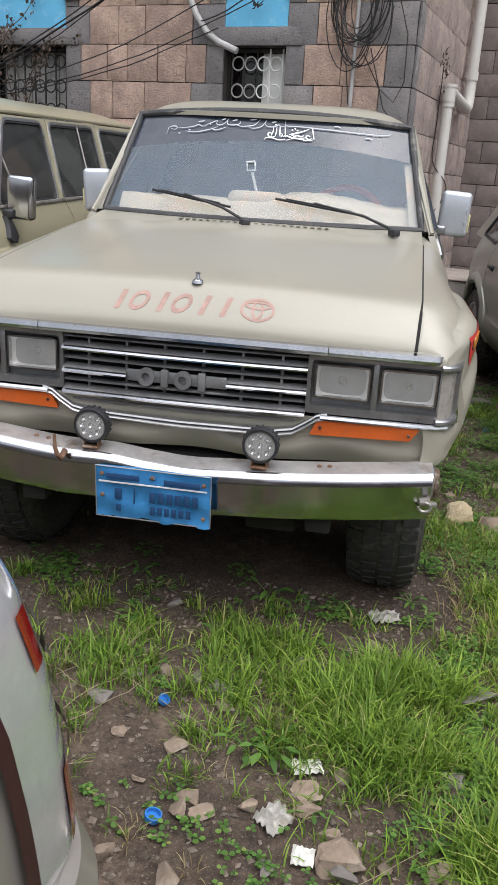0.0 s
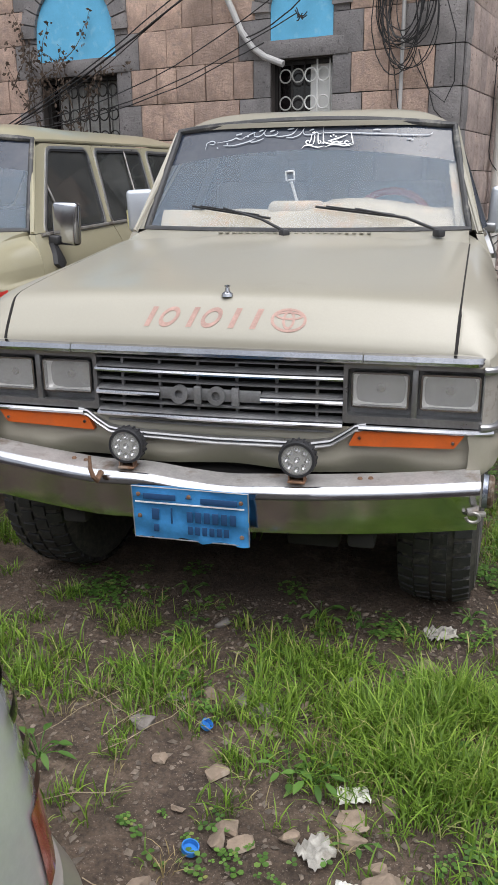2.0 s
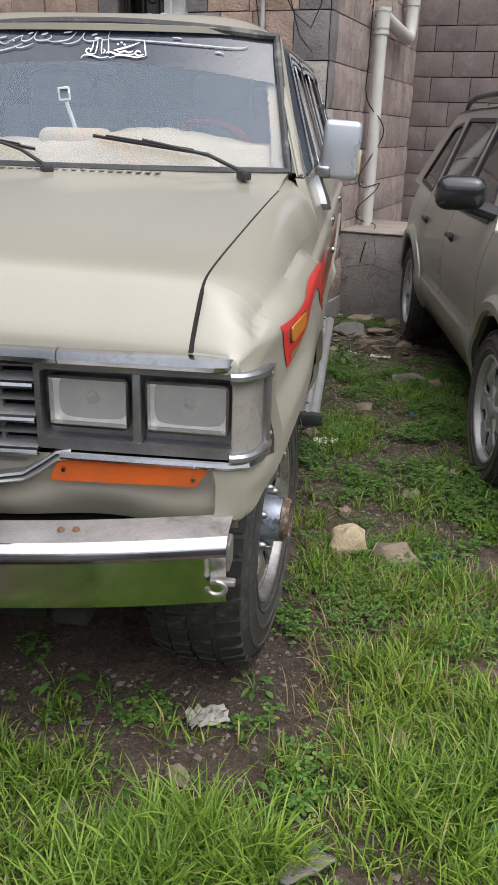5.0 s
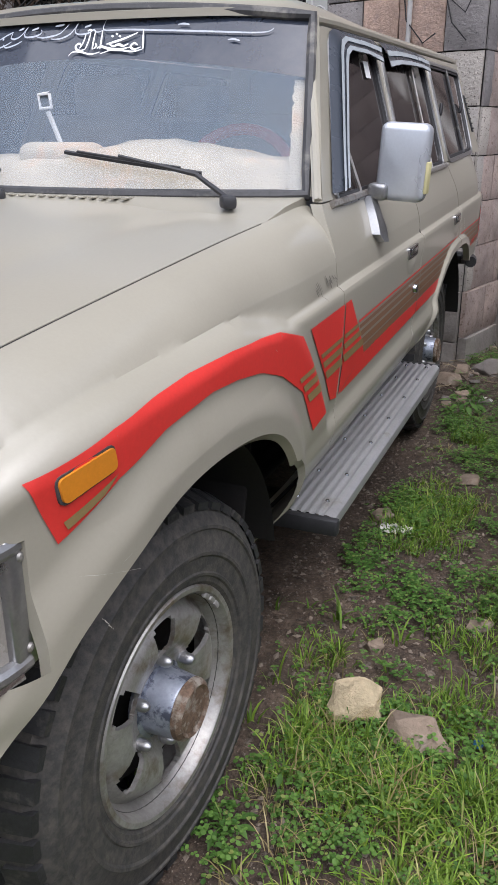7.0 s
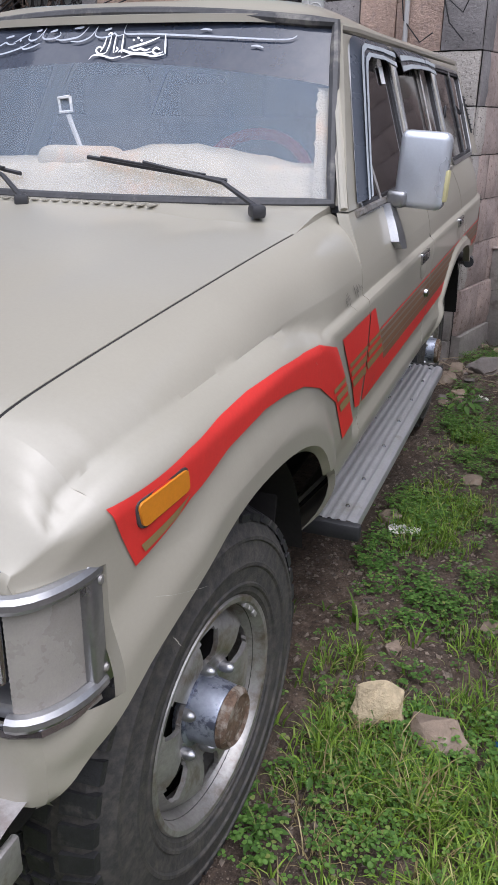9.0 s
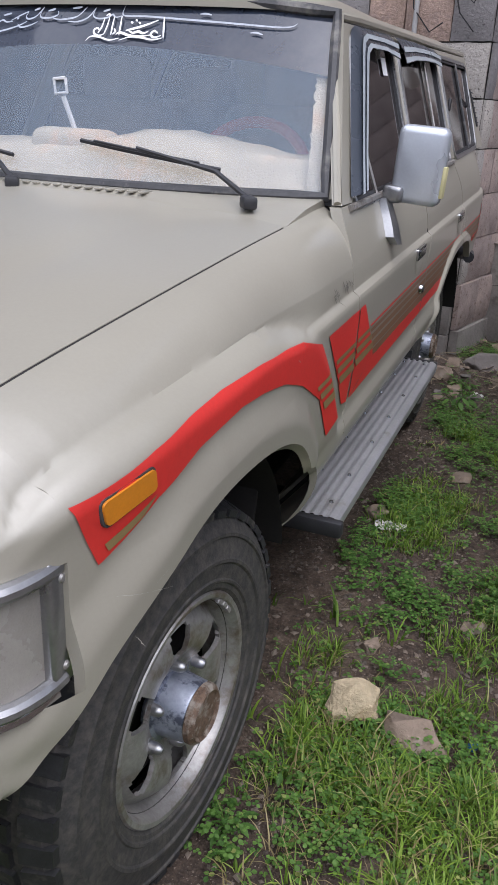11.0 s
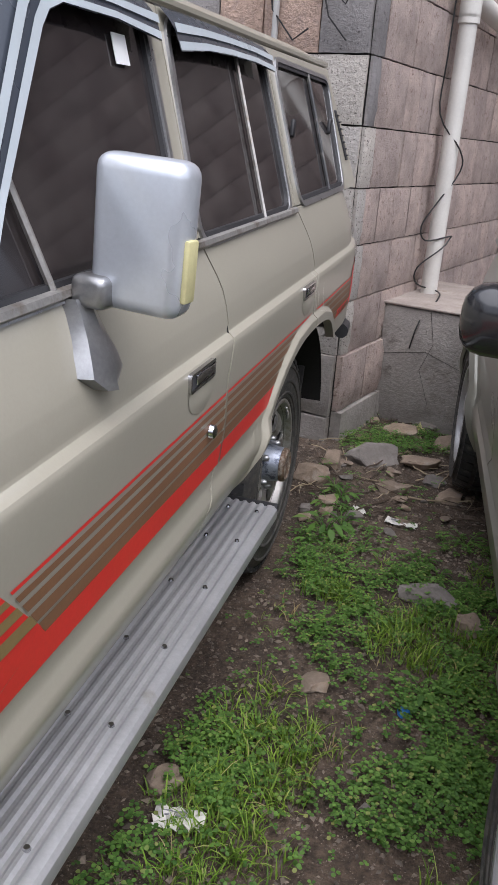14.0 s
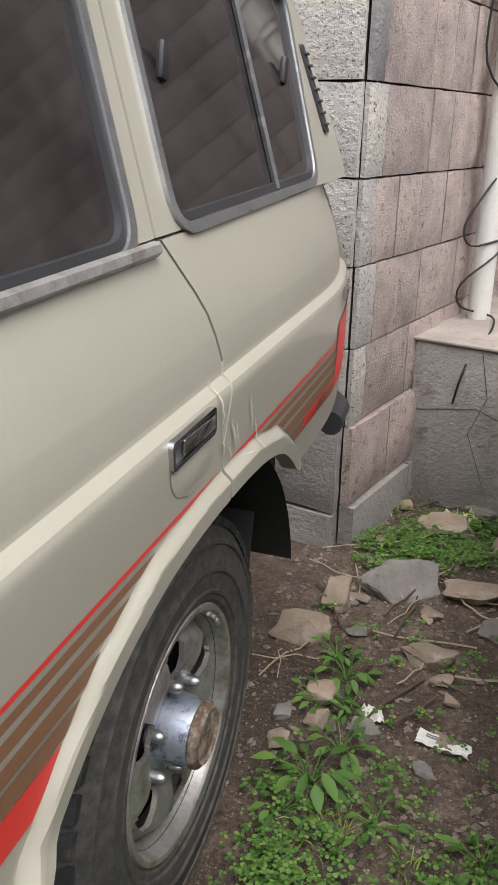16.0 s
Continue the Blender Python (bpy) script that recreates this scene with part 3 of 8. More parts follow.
def build_end_wall():
    """Grey block wall that closes the yard behind."""
    m = SIDE_M @ Matrix.Translation((3.05, 0, 0)) @ Matrix.Rotation(-math.pi / 2, 4, "Z")
    L = 9.0
    bm = fresh()
    box(bm, (L / 2, 0.15, 3.0), (L, 0.26, 6.8))
    wall = part("wall_back", bm, MORTAR, None, "", 30, False)
    wall.matrix_world = m
    tagged(wall, "grey-brown concrete block wall closing the yard", "wall", kind="structure")
    for k in range(22):
        z0 = 0.0 + 0.235 * k
        x = -0.2 if k % 2 else 0.0
        while x < 4.2:
            lay(wall, "block", max(0.0, x), x + 0.40, z0, z0 + 0.235, CBLOCK, 0.02, 0.004, 0.008)
            x += 0.40


build_end_wall()


def build_plinth():
    """Cracked cement block beside the flank on which the drain pipe stands."""
    bm = fresh()
    box(bm, (1.06, -0.75, 0.16), (1.0, 1.46, 0.82), 0.02)
    p = part("plinth", bm, CEMENT, None)
    p.matrix_world = SIDE_M
    tagged(p, "low cracked cement plinth against the block wall", "plinth", kind="structure")
    bm = fresh()
    box(bm, (1.06, -0.75, 0.576), (1.02, 1.48, 0.012), 0.004)
    part("plinth_top", bm, FLOORB, p, "brown dusty top slab")
    for pts in (((0.552, -0.30, 0.56), (0.552, -0.34, 0.38), (0.552, -0.28, 0.22), (0.552, -0.36, 0.02)), ((0.552, -0.05, 0.28), (0.552, -0.30, 0.33), (0.552, -0.55, 0.25)), ((0.552, -0.6, 0.5), (0.552, -0.66, 0.3), (0.552, -0.62, 0.1))):
        bm = fresh()
        tube(bm, [(a + 0.0065, b, c) for a, b, c in pts], 0.0016, 5)
        part("crack", bm, MORTAR, p)


build_plinth()


def build_pipes():
    """Drain pipe with a collar, a tee and the branch that turns up at the wall's end."""
    pipe = thing("drain_pipe", "cream plastic drain pipe with tee and elbow on the wall", "pipe", at=SIDE_M)
    px, py = 1.05, -0.115
    bm = fresh()
    tube(bm, [(px, py, 0.58), (px, py, 2.2)], 0.050, 20)
    part("pipe", bm, PVC, pipe)
    bm = fresh()
    tube(bm, [(px, py, 2.07), (px, py, 2.075), (px, py, 2.11), (px, py, 2.115)], 0.060, 20)
    part("collar", bm, PVC, pipe)
    bm = fresh()
    tube(bm, [(px, py, 2.10), (px, py, 2.25)], 0.060, 20)
    tube(bm, [(px, py, 2.235), (px, py, 2.262)], 0.067, 20)
    part("tee", bm, PVC, pipe)
    bm = fresh()
    pts = [(px + 0.02, py, 2.21), (px + 0.35, py, 2.185), (px + 0.95, py, 2.15), (px + 1.05, py, 2.145), (px + 1.12, py, 2.17), (px + 1.15, py, 2.24), (px + 1.15, py, 2.4), (px + 1.15, py, 4.5)]
    tube(bm, pts, 0.055, 18)
    part("branch_pipe", bm, PVC, pipe)
    bm = fresh()
    tube(bm, [(px + 1.15, py, 2.42), (px + 1.15, py, 2.50)], 0.064, 18)
    part("collar", bm, PVC, pipe)
    bm = fresh()
    rr = random.Random(2)
    pts = [(px - 0.07, -0.05, 2.4), (px - 0.08, -0.05, 1.9), (px - 0.07, -0.05, 1.6), (px - 0.02, -0.18, 1.42), (px + 0.02, -0.19, 1.30), (px - 0.08, -0.10, 1.10), (px - 0.12, -0.05, 0.98), (px - 0.10, -0.08, 0.90),
           (px, -0.19, 0.93), (px + 0.03, -0.19, 0.92), (px - 0.05, -0.17, 0.86), (px - 0.12, -0.06, 0.74), (px - 0.09, -0.06, 0.64), (px - 0.02, -0.18, 0.60), (px - 0.25, -0.25, 0.585), (px - 0.49, -0.24, 0.50), (px - 0.50, -0.20, 0.30)]
    fine = []
    for i in range(len(pts) - 1):
        a, b, c, d = (Vector(pts[max(i - 1, 0)]), Vector(pts[i]), Vector(pts[i + 1]), Vector(pts[min(i + 2, len(pts) - 1)]))
        for t in (0, 0.25, 0.5, 0.75):
            fine.append(0.5 * ((2 * b) + (c - a) * t + (2 * a - 5 * b + 4 * c - d) * t * t + (3 * b - a - 3 * c + d) * t ** 3))
    tube(bm, fine, 0.005, 5)
    ob = part("cable", bm, CABLE, None)
    tagged(ob, "thin black cable winding down the drain pipe", "cable")
    ob.matrix_world = SIDE_M
    # conduit, hose and cables on the front
    bm = fresh()
    tube(bm, [(-0.485, -0.06, 1.5), (-0.485, -0.06, 4.2)], 0.016, 10)
    ob = tagged(part("conduit", bm, CONDUIT, None), "thin grey conduit fixed to the tuff wall", "pipe")
    ob.matrix_world = FACE_M
    bm = fresh()
    tube(bm, [(-2.35, -0.12, 3.3), (-2.12, -0.10, 3.05), (-2.02, -0.09, 2.85), (-1.93, -0.08, 2.66), (-1.82, -0.08, 2.52), (-1.70, -0.09, 2.44), (-1.52, -0.09, 2.37)], 0.028, 10)
    ob = tagged(part("hose", bm, CONDUIT, None), "grey flexible hose hanging into the window", "hose")
    ob.matrix_world = FACE_M


build_pipes()


def build_cables():
    """Loose coils and strung wires on the front wall."""
    rr = random.Random(21)
    coil = thing("cable_coil", "tangle of black cable loops hung from the conduit", "cable", at=FACE_M)
    for k in range(16):
        bm = fresh()
        c = Vector((-0.47 + rr.uniform(-0.06, 0.08), -0.075 - 0.004 * k, 2.72 + rr.uniform(-0.10, 0.10)))
        rx, rz, tilt = rr.uniform(0.12, 0.23), rr.uniform(0.24, 0.42), rr.uniform(-0.25, 0.25)
        pts = []
        for i in range(29):
            t = 2 * math.pi * i / 28
            p = Vector((rx * math.cos(t), 0.02 * math.sin(2 * t + k), rz * math.sin(t)))
            p.x, p.z = p.x * math.cos(tilt) - p.z * math.sin(tilt), p.x * math.sin(tilt) + p.z * math.cos(tilt)
            pts.append(c + p + Vector((0.012 * noise.noise((i * 0.5, k, 0)), 0, 0)))
        tube(bm, pts, 0.0045, 5, False)
        part("loop", bm, CABLE, coil)
    for k, pts in enumerate((((-0.40, -0.07, 2.35), (-0.25, -0.07, 2.10), (-0.12, -0.07, 2.0), (-0.05, -0.07, 2.15), (-0.06, -0.07, 2.5), (-0.2, -0.07, 2.9)), ((-0.55, -0.07, 2.3), (-0.50, -0.07, 1.98), (-0.38, -0.07, 1.85), (-0.30, -0.07, 1.9)), ((-0.35, -0.07, 2.4), (-0.2, -0.07, 1.95), (-0.10, -0.07, 1.85)))):
        bm = fresh()
        tube(bm, [Vector(p) for p in pts], 0.0045, 5)
        part("loose_end", bm, CABLE, coil)
    # wires that sag across the wall
    for a, b, sag, r in (((-4.9, -0.5, 1.75), (-1.9, -0.15, 3.35), 0.10, 0.006), ((-4.8, -0.48, 1.78), (-1.95, -0.15, 3.3), 0.16, 0.005), ((-4.7, -0.45, 1.80), (-1.8, -0.15, 3.3), 0.06, 0.009), ((-4.6, -0.4, 1.9), (-1.38, -0.12, 2.75), 0.18, 0.005),
                         ((-4.6, -0.4, 1.95), (-0.9, -0.12, 3.3), 0.30, 0.005), ((-4.4, -0.35, 1.9), (-1.7, -0.1, 2.55), 0.12, 0.005), ((-1.9, -0.1, 2.6), (-1.0, -0.1, 3.2), 0.12, 0.006)):
        bm = fresh()
        A, B = Vector(a), Vector(b)
        tube(bm, [A.lerp(B, i / 16) - Vector((0, 0, sag * 4 * (i / 16) * (1 - i / 16) - 0.015 * noise.noise((i * 0.4, sag * 50, 0)))) for i in range(17)], r, 5)
        ob = tagged(part("wire", bm, CABLE, None), "black wire strung slack across the wall", "cable", "strung wires")
        ob.matrix_world = FACE_M
    bm = fresh()
    kx = Vector((-1.36, -0.10, 2.72))
    for k in range(7):
        d = Vector((rr.uniform(-1, 1), rr.uniform(-0.3, 0.1), rr.uniform(-1, 1))).normalized()
        tube(bm, [kx - d * 0.03, kx + d * 0.035, kx + d * 0.06 + Vector((0, 0, 0.02))], 0.005, 5)
    ob = tagged(part("wire_knot", bm, CABLE, None), "knot of black wire before a blue panel", "cable")
    ob.matrix_world = FACE_M
    # dry creeper by the far window
    cr = thing("dry_creeper", "withered climbing plant with curled brown leaves", "plant", at=FACE_M)
    for k in range(15):
        bm = fresh()
        p = Vector((rr.uniform(-4.6, -3.5), -0.10, rr.uniform(1.7, 2.35)))
        d = Vector((rr.uniform(-0.3, 0.6), 0, rr.uniform(0.2, 1.0))).normalized()
        pts = [p]
        for i in range(9):
            d = (d + Vector((rr.uniform(-0.4, 0.4), rr.uniform(-0.1, 0.1), rr.uniform(-0.35, 0.35)))).normalized()
            pts.append(pts[-1] + d * 0.09)
            pts[-1].y = min(-0.06, pts[-1].y)
        tube(bm, pts, 0.006, 5, True, 0.002)
        st = part("stem", bm, DRY, cr)
        bm = fresh()
        for q in pts[2:]:
            for _ in range(4):
                o = q + Vector((rr.uniform(-0.05, 0.05), rr.uniform(-0.03, 0.0), rr.uniform(-0.06, 0.02)))
                a = Vector((rr.uniform(-1, 1), rr.uniform(-0.5, 0.5), rr.uniform(-1, 0.2))).normalized()
                s = a.cross(Vector((0, 1, 0.3))).normalized()
                L = rr.uniform(0.03, 0.06)
                bm.faces.new([bm.verts.new(o), bm.verts.new(o + a * L * 0.5 + s * L * 0.3 + Vector((0, -0.006, 0))), bm.verts.new(o + a * L), bm.verts.new(o + a * L * 0.5 - s * L * 0.3)])
        part("leaves", bm, DRY, st, "", 180)
    bm = fresh()
    for k in range(40):
        o = Vector((0.80 + rr.gauss(0, 0.10), -0.07 - 0.03 * rr.random(), 2.36 + rr.gauss(0, 0.08)))
        a = Vector((rr.uniform(-1, 1), rr.uniform(-0.6, 0), rr.uniform(-1, 1))).normalized()
        s = a.cross(Vector((0, 1, 0.3))).normalized()
        L = rr.uniform(0.03, 0.06)
        bm.faces.new([bm.verts.new(o), bm.verts.new(o + a * L * 0.5 + s * L * 0.3), bm.verts.new(o + a * L), bm.verts.new(o + a * L * 0.5 - s * L * 0.3)])
    ob = tagged(part("dry_tuft", bm, DRY, None, "", 180), "small dried plant rooted in the wall joint", "plant", kind="stuff")
    ob.matrix_world = SIDE_M


build_cables()


def build_sky_block_walls():
    """Unseen plain walls added behind and beside the parked cars to cut low sky light."""
    for nm, c, d in (("wall_south", (0.0, -7.5, 1.0), (17.0, 0.3, 2.8)), ("wall_west", (-8.5, 1.0, 1.0), (0.3, 17.0, 2.8)), ("wall_far_east", (8.0, 0.5, 1.0), (0.3, 16.0, 2.8))):
        bm = fresh()
        box(bm, c, d, 0.02)
        tagged(part(nm, bm, CBLOCK, None), "unseen plain grey wall added to block low sky light", "wall", kind="structure")


build_sky_block_walls()

# ---- station wagon ----
RAKE = 0.020
prof = curve([(0.30, 0.70), (0.42, 0.73), (0.48, 0.78), (0.54, 0.83), (0.59, 0.856), (0.63, 0.868), (0.648, 0.868), (0.662, 0.861), (0.675, 0.855), (0.70, 0.857),
              (0.80, 0.864), (0.93, 0.865), (0.955, 0.8645), (0.968, 0.8635), (0.975, 0.8600), (0.981, 0.8525), (0.9855, 0.8440), (0.992, 0.8432), (1.01, 0.8415), (1.04, 0.8360), (1.08, 0.8245), (1.13, 0.8030), (1.175, 0.784), (1.60, 0.632), (1.9, 0.53)])
ARCH_F = [(-0.62, 0.595), (-0.53, 0.608), (-0.49, 0.632), (-0.46, 0.660), (-0.43, 0.690), (-0.395, 0.728), (-0.355, 0.772), (-0.283, 0.818), (-0.187, 0.853), (-0.078, 0.868), (0.053, 0.863), (0.17, 0.846), (0.26, 0.820), (0.335, 0.782), (0.39, 0.725), (0.43, 0.65), (0.47, 0.53), (0.50, 0.42), (0.53, 0.405)]
SHOULDER = [(-0.70, 0.930), (-0.505, 0.944), (-0.48, 0.957), (-0.44, 0.992), (-0.40, 1.017), (-0.34, 1.035), (-0.26, 1.042), (-0.20, 1.043)]
ARCH_R = [(2.06, 0.405), (2.08, 0.42), (2.14, 0.60), (2.215, 0.70), (2.31, 0.77), (2.43, 0.812), (2.58, 0.825), (2.78, 0.82), (2.90, 0.795), (2.98, 0.745), (3.03, 0.70), (3.08, 0.69), (3.75, 0.70)]


def chaikin(pts, n=2):
    for _ in range(n):
        out = [pts[0]]
        for a, b in zip(pts, pts[1:]):
            out += [(0.75 * a[0] + 0.25 * b[0], 0.75 * a[1] + 0.25 * b[1]), (0.25 * a[0] + 0.75 * b[0], 0.25 * a[1] + 0.75 * b[1])]
        pts = out + [pts[-1]]
    return pts


SWELL = curve(chaikin(SHOULDER + [(0.20, 1.038), (0.30, 1.030), (0.38, 1.020), (0.45, 1.000), (0.51, 0.960), (0.56, 0.912), (0.63, 0.825), (0.70, 0.730), (0.76, 0.64)], 2))
bottom = curve(chaikin(ARCH_F) + chaikin(ARCH_R))
seam1 = curve([(0.40, 0.70), (0.62, 0.765), (0.70, 0.808), (1.0, 0.826), (1.15, 0.856), (1.19, 0.87)])
seam2 = curve([(0.40, 1.62), (0.58, 1.66), (0.66, 1.74), (0.75, 1.782), (0.90, 1.80), (1.0, 1.848), (1.08, 1.845), (1.16, 1.81), (1.19, 1.80)])
seam3 = curve([(0.40, 2.64), (0.90, 2.655), (1.0, 2.71), (1.08, 2.69), (1.19, 2.63)])


def poly_dist(pts, y, z):
    best = 9.0
    for (a, b), (c, d) in zip(pts, pts[1:]):
        t = max(0.0, min(1.0, ((y - a) * (c - a) + (z - b) * (d - b)) / max(1e-9, (c - a) ** 2 + (d - b) ** 2)))
        best = min(best, math.hypot(y - a - t * (c - a), z - b - t * (d - b)))
    return best


def side_x(y, z):
    """Half width of the body at a place of its flank."""
    x = prof(z)
    if y < 0.85 and z > 0.58:
        x -= 0.016 * smooth(0.985, 1.005, z) * (1 - smooth(0.30, 0.60, y))
        # the front fender swells out below a crease that falls away behind the wheel
        d = (SWELL(y) - z) / (1.0 + 0.9 * smooth(0.36, 0.52, y))
        if d > 0:
            t = min(1.0, d / 0.045)
            k = lerp(math.sqrt(1 - (1 - t) ** 2), t * t * (3 - 2 * t), smooth(0.16, 0.34, y))
            x += (max(0.0, 0.870 - x) * k + 0.008 * smooth(0.0, 0.04, d)) * smooth(0.58, 0.72, z)
    if y < -0.20:
        x -= lerp(0.050, 0.036, smooth(0.93, 1.05, z)) * ((-0.20 - y) / 0.22) ** 2
    if y > 3.25:
        x -= 0.07 * ((y - 3.25) / 0.45) ** 2
    if z < 1.0 and y < 0.9:
        x += 0.018 * (1 - smooth(0.03, 0.10, poly_dist(ARCH_F[3:-1], y, z)))
    elif z < 0.95 and y > 2.0:
        x += 0.015 * (1 - smooth(0.024, 0.042, poly_dist(ARCH_R[1:-2], y, z)))
    return x


def up_x(z):
    return 0.784 - (z - 1.175) * 0.3576


def rake(p):
    return Vector((p[0], p[1], p[2] + RAKE * p[1]))


def rk_mesh(bm):
    for v in bm.verts:
        v.co.z += RAKE * v.co.y


LEVELS = (0.90, 0.925, 0.942, 0.952, 0.960, 0.966, 0.971, 0.975, 0.979, 0.982, 0.985, 0.988, 0.992, 1.000, 1.012, 1.022, 1.030, 1.036, 1.040, 1.043, 1.07, 1.10, 1.14)


def flank(y0, y1, ztop, cols, low=30):
    """A sheet of the flank between two seams; above the arches its rows run level, along the creases."""
    out = []
    fender = callable(ztop)
    steps = [("low", j / low) for j in range(low)] + [("level", z) for z in LEVELS if not fender or z < 1.0435] + ([] if fender else [("level", ztop)])
    for kind, val in steps:
        row = []
        for i in range(cols + 1):
            u = i / cols
            y = lerp(y0(0.8), y1(0.8), u)
            for _ in range(2):
                if kind == "low":
                    z = lerp(bottom(y), 0.90, val)
                else:
                    z = 0.90 + (val - 0.90) * (ztop(y) - 0.90) / 0.143 if fender else val
                y = lerp(y0(z), y1(z), u)
            row.append((side_x(y, z), y, z))
        out.append(row)
    return out


def flip(rows, s):
    return [[(p[0] * s, p[1], p[2]) for p in r] for r in rows]


hood_z = curve(chaikin([(-0.505, 0.940), (-0.504, 0.955), (-0.498, 0.970), (-0.485, 0.990), (-0.425, 1.060), (-0.405, 1.074), (-0.37, 1.084), (-0.25, 1.096), (0.0, 1.115), (0.4, 1.143), (0.6, 1.154), (0.86, 1.166)], 2))
hood_x = curve([(-0.52, 0.680), (-0.38, 0.690), (0.60, 0.726), (0.90, 0.722)])


def hood_at(x, y):
    hx = hood_x(y)
    nose = -0.025 * (1 - (x / 0.68) ** 2) * (1 - smooth(-0.5, -0.2, y))
    return (x, y + nose, hood_z(y) + 0.022 * (1 - (x / hx) ** 2) - 0.006 * math.exp(-((abs(x) - 0.45) / 0.06) ** 2) * smooth(-0.45, 0.2, y))


def wind_y(x, z):
    return 0.78 + 0.74 * (z - 1.19) + 0.27 * x * x


def wind_at(u, v, w=0.0):
    """Point of the windscreen: u from -1 to 1 across, v from 0 at its foot to 1 at its head."""
    z = lerp(1.185, 1.612 + 0.035 * (1 - u * u), v)
    x = u * lerp(0.728, 0.640, v)
    return Vector((x, wind_y(x, z) - w * 0.82, z + w * 0.57))


W_FRONT = [(0.985, 1.172), (1.715, 1.172), (1.815, 1.572), (1.345, 1.572)]
W_REAR = [(1.815, 1.172), (2.56, 1.175), (2.655, 1.572), (1.94, 1.572)]
W_QUART = [(2.70, 1.185), (3.415, 1.195), (3.56, 1.555), (2.79, 1.566)]


def to_up(s, lift=0.0):
    return lambda u, v, w: Vector((s * (up_x(v) + lift + w), u, v + RAKE * u))


def grow(pts, d):
    """The outline moved outwards by d."""
    c = Vector((sum(p[0] for p in pts) / len(pts), sum(p[1] for p in pts) / len(pts)))
    out = []
    n = len(pts)
    for i in range(n):
        a, p, b = Vector(pts[i - 1]), Vector(pts[i]), Vector(pts[(i + 1) % n])
        t = (b - a).normalized()
        nrm = Vector((t.y, -t.x))
        if nrm.dot(p - c) < 0:
            nrm = -nrm
        out.append(p + nrm * d)
    return out


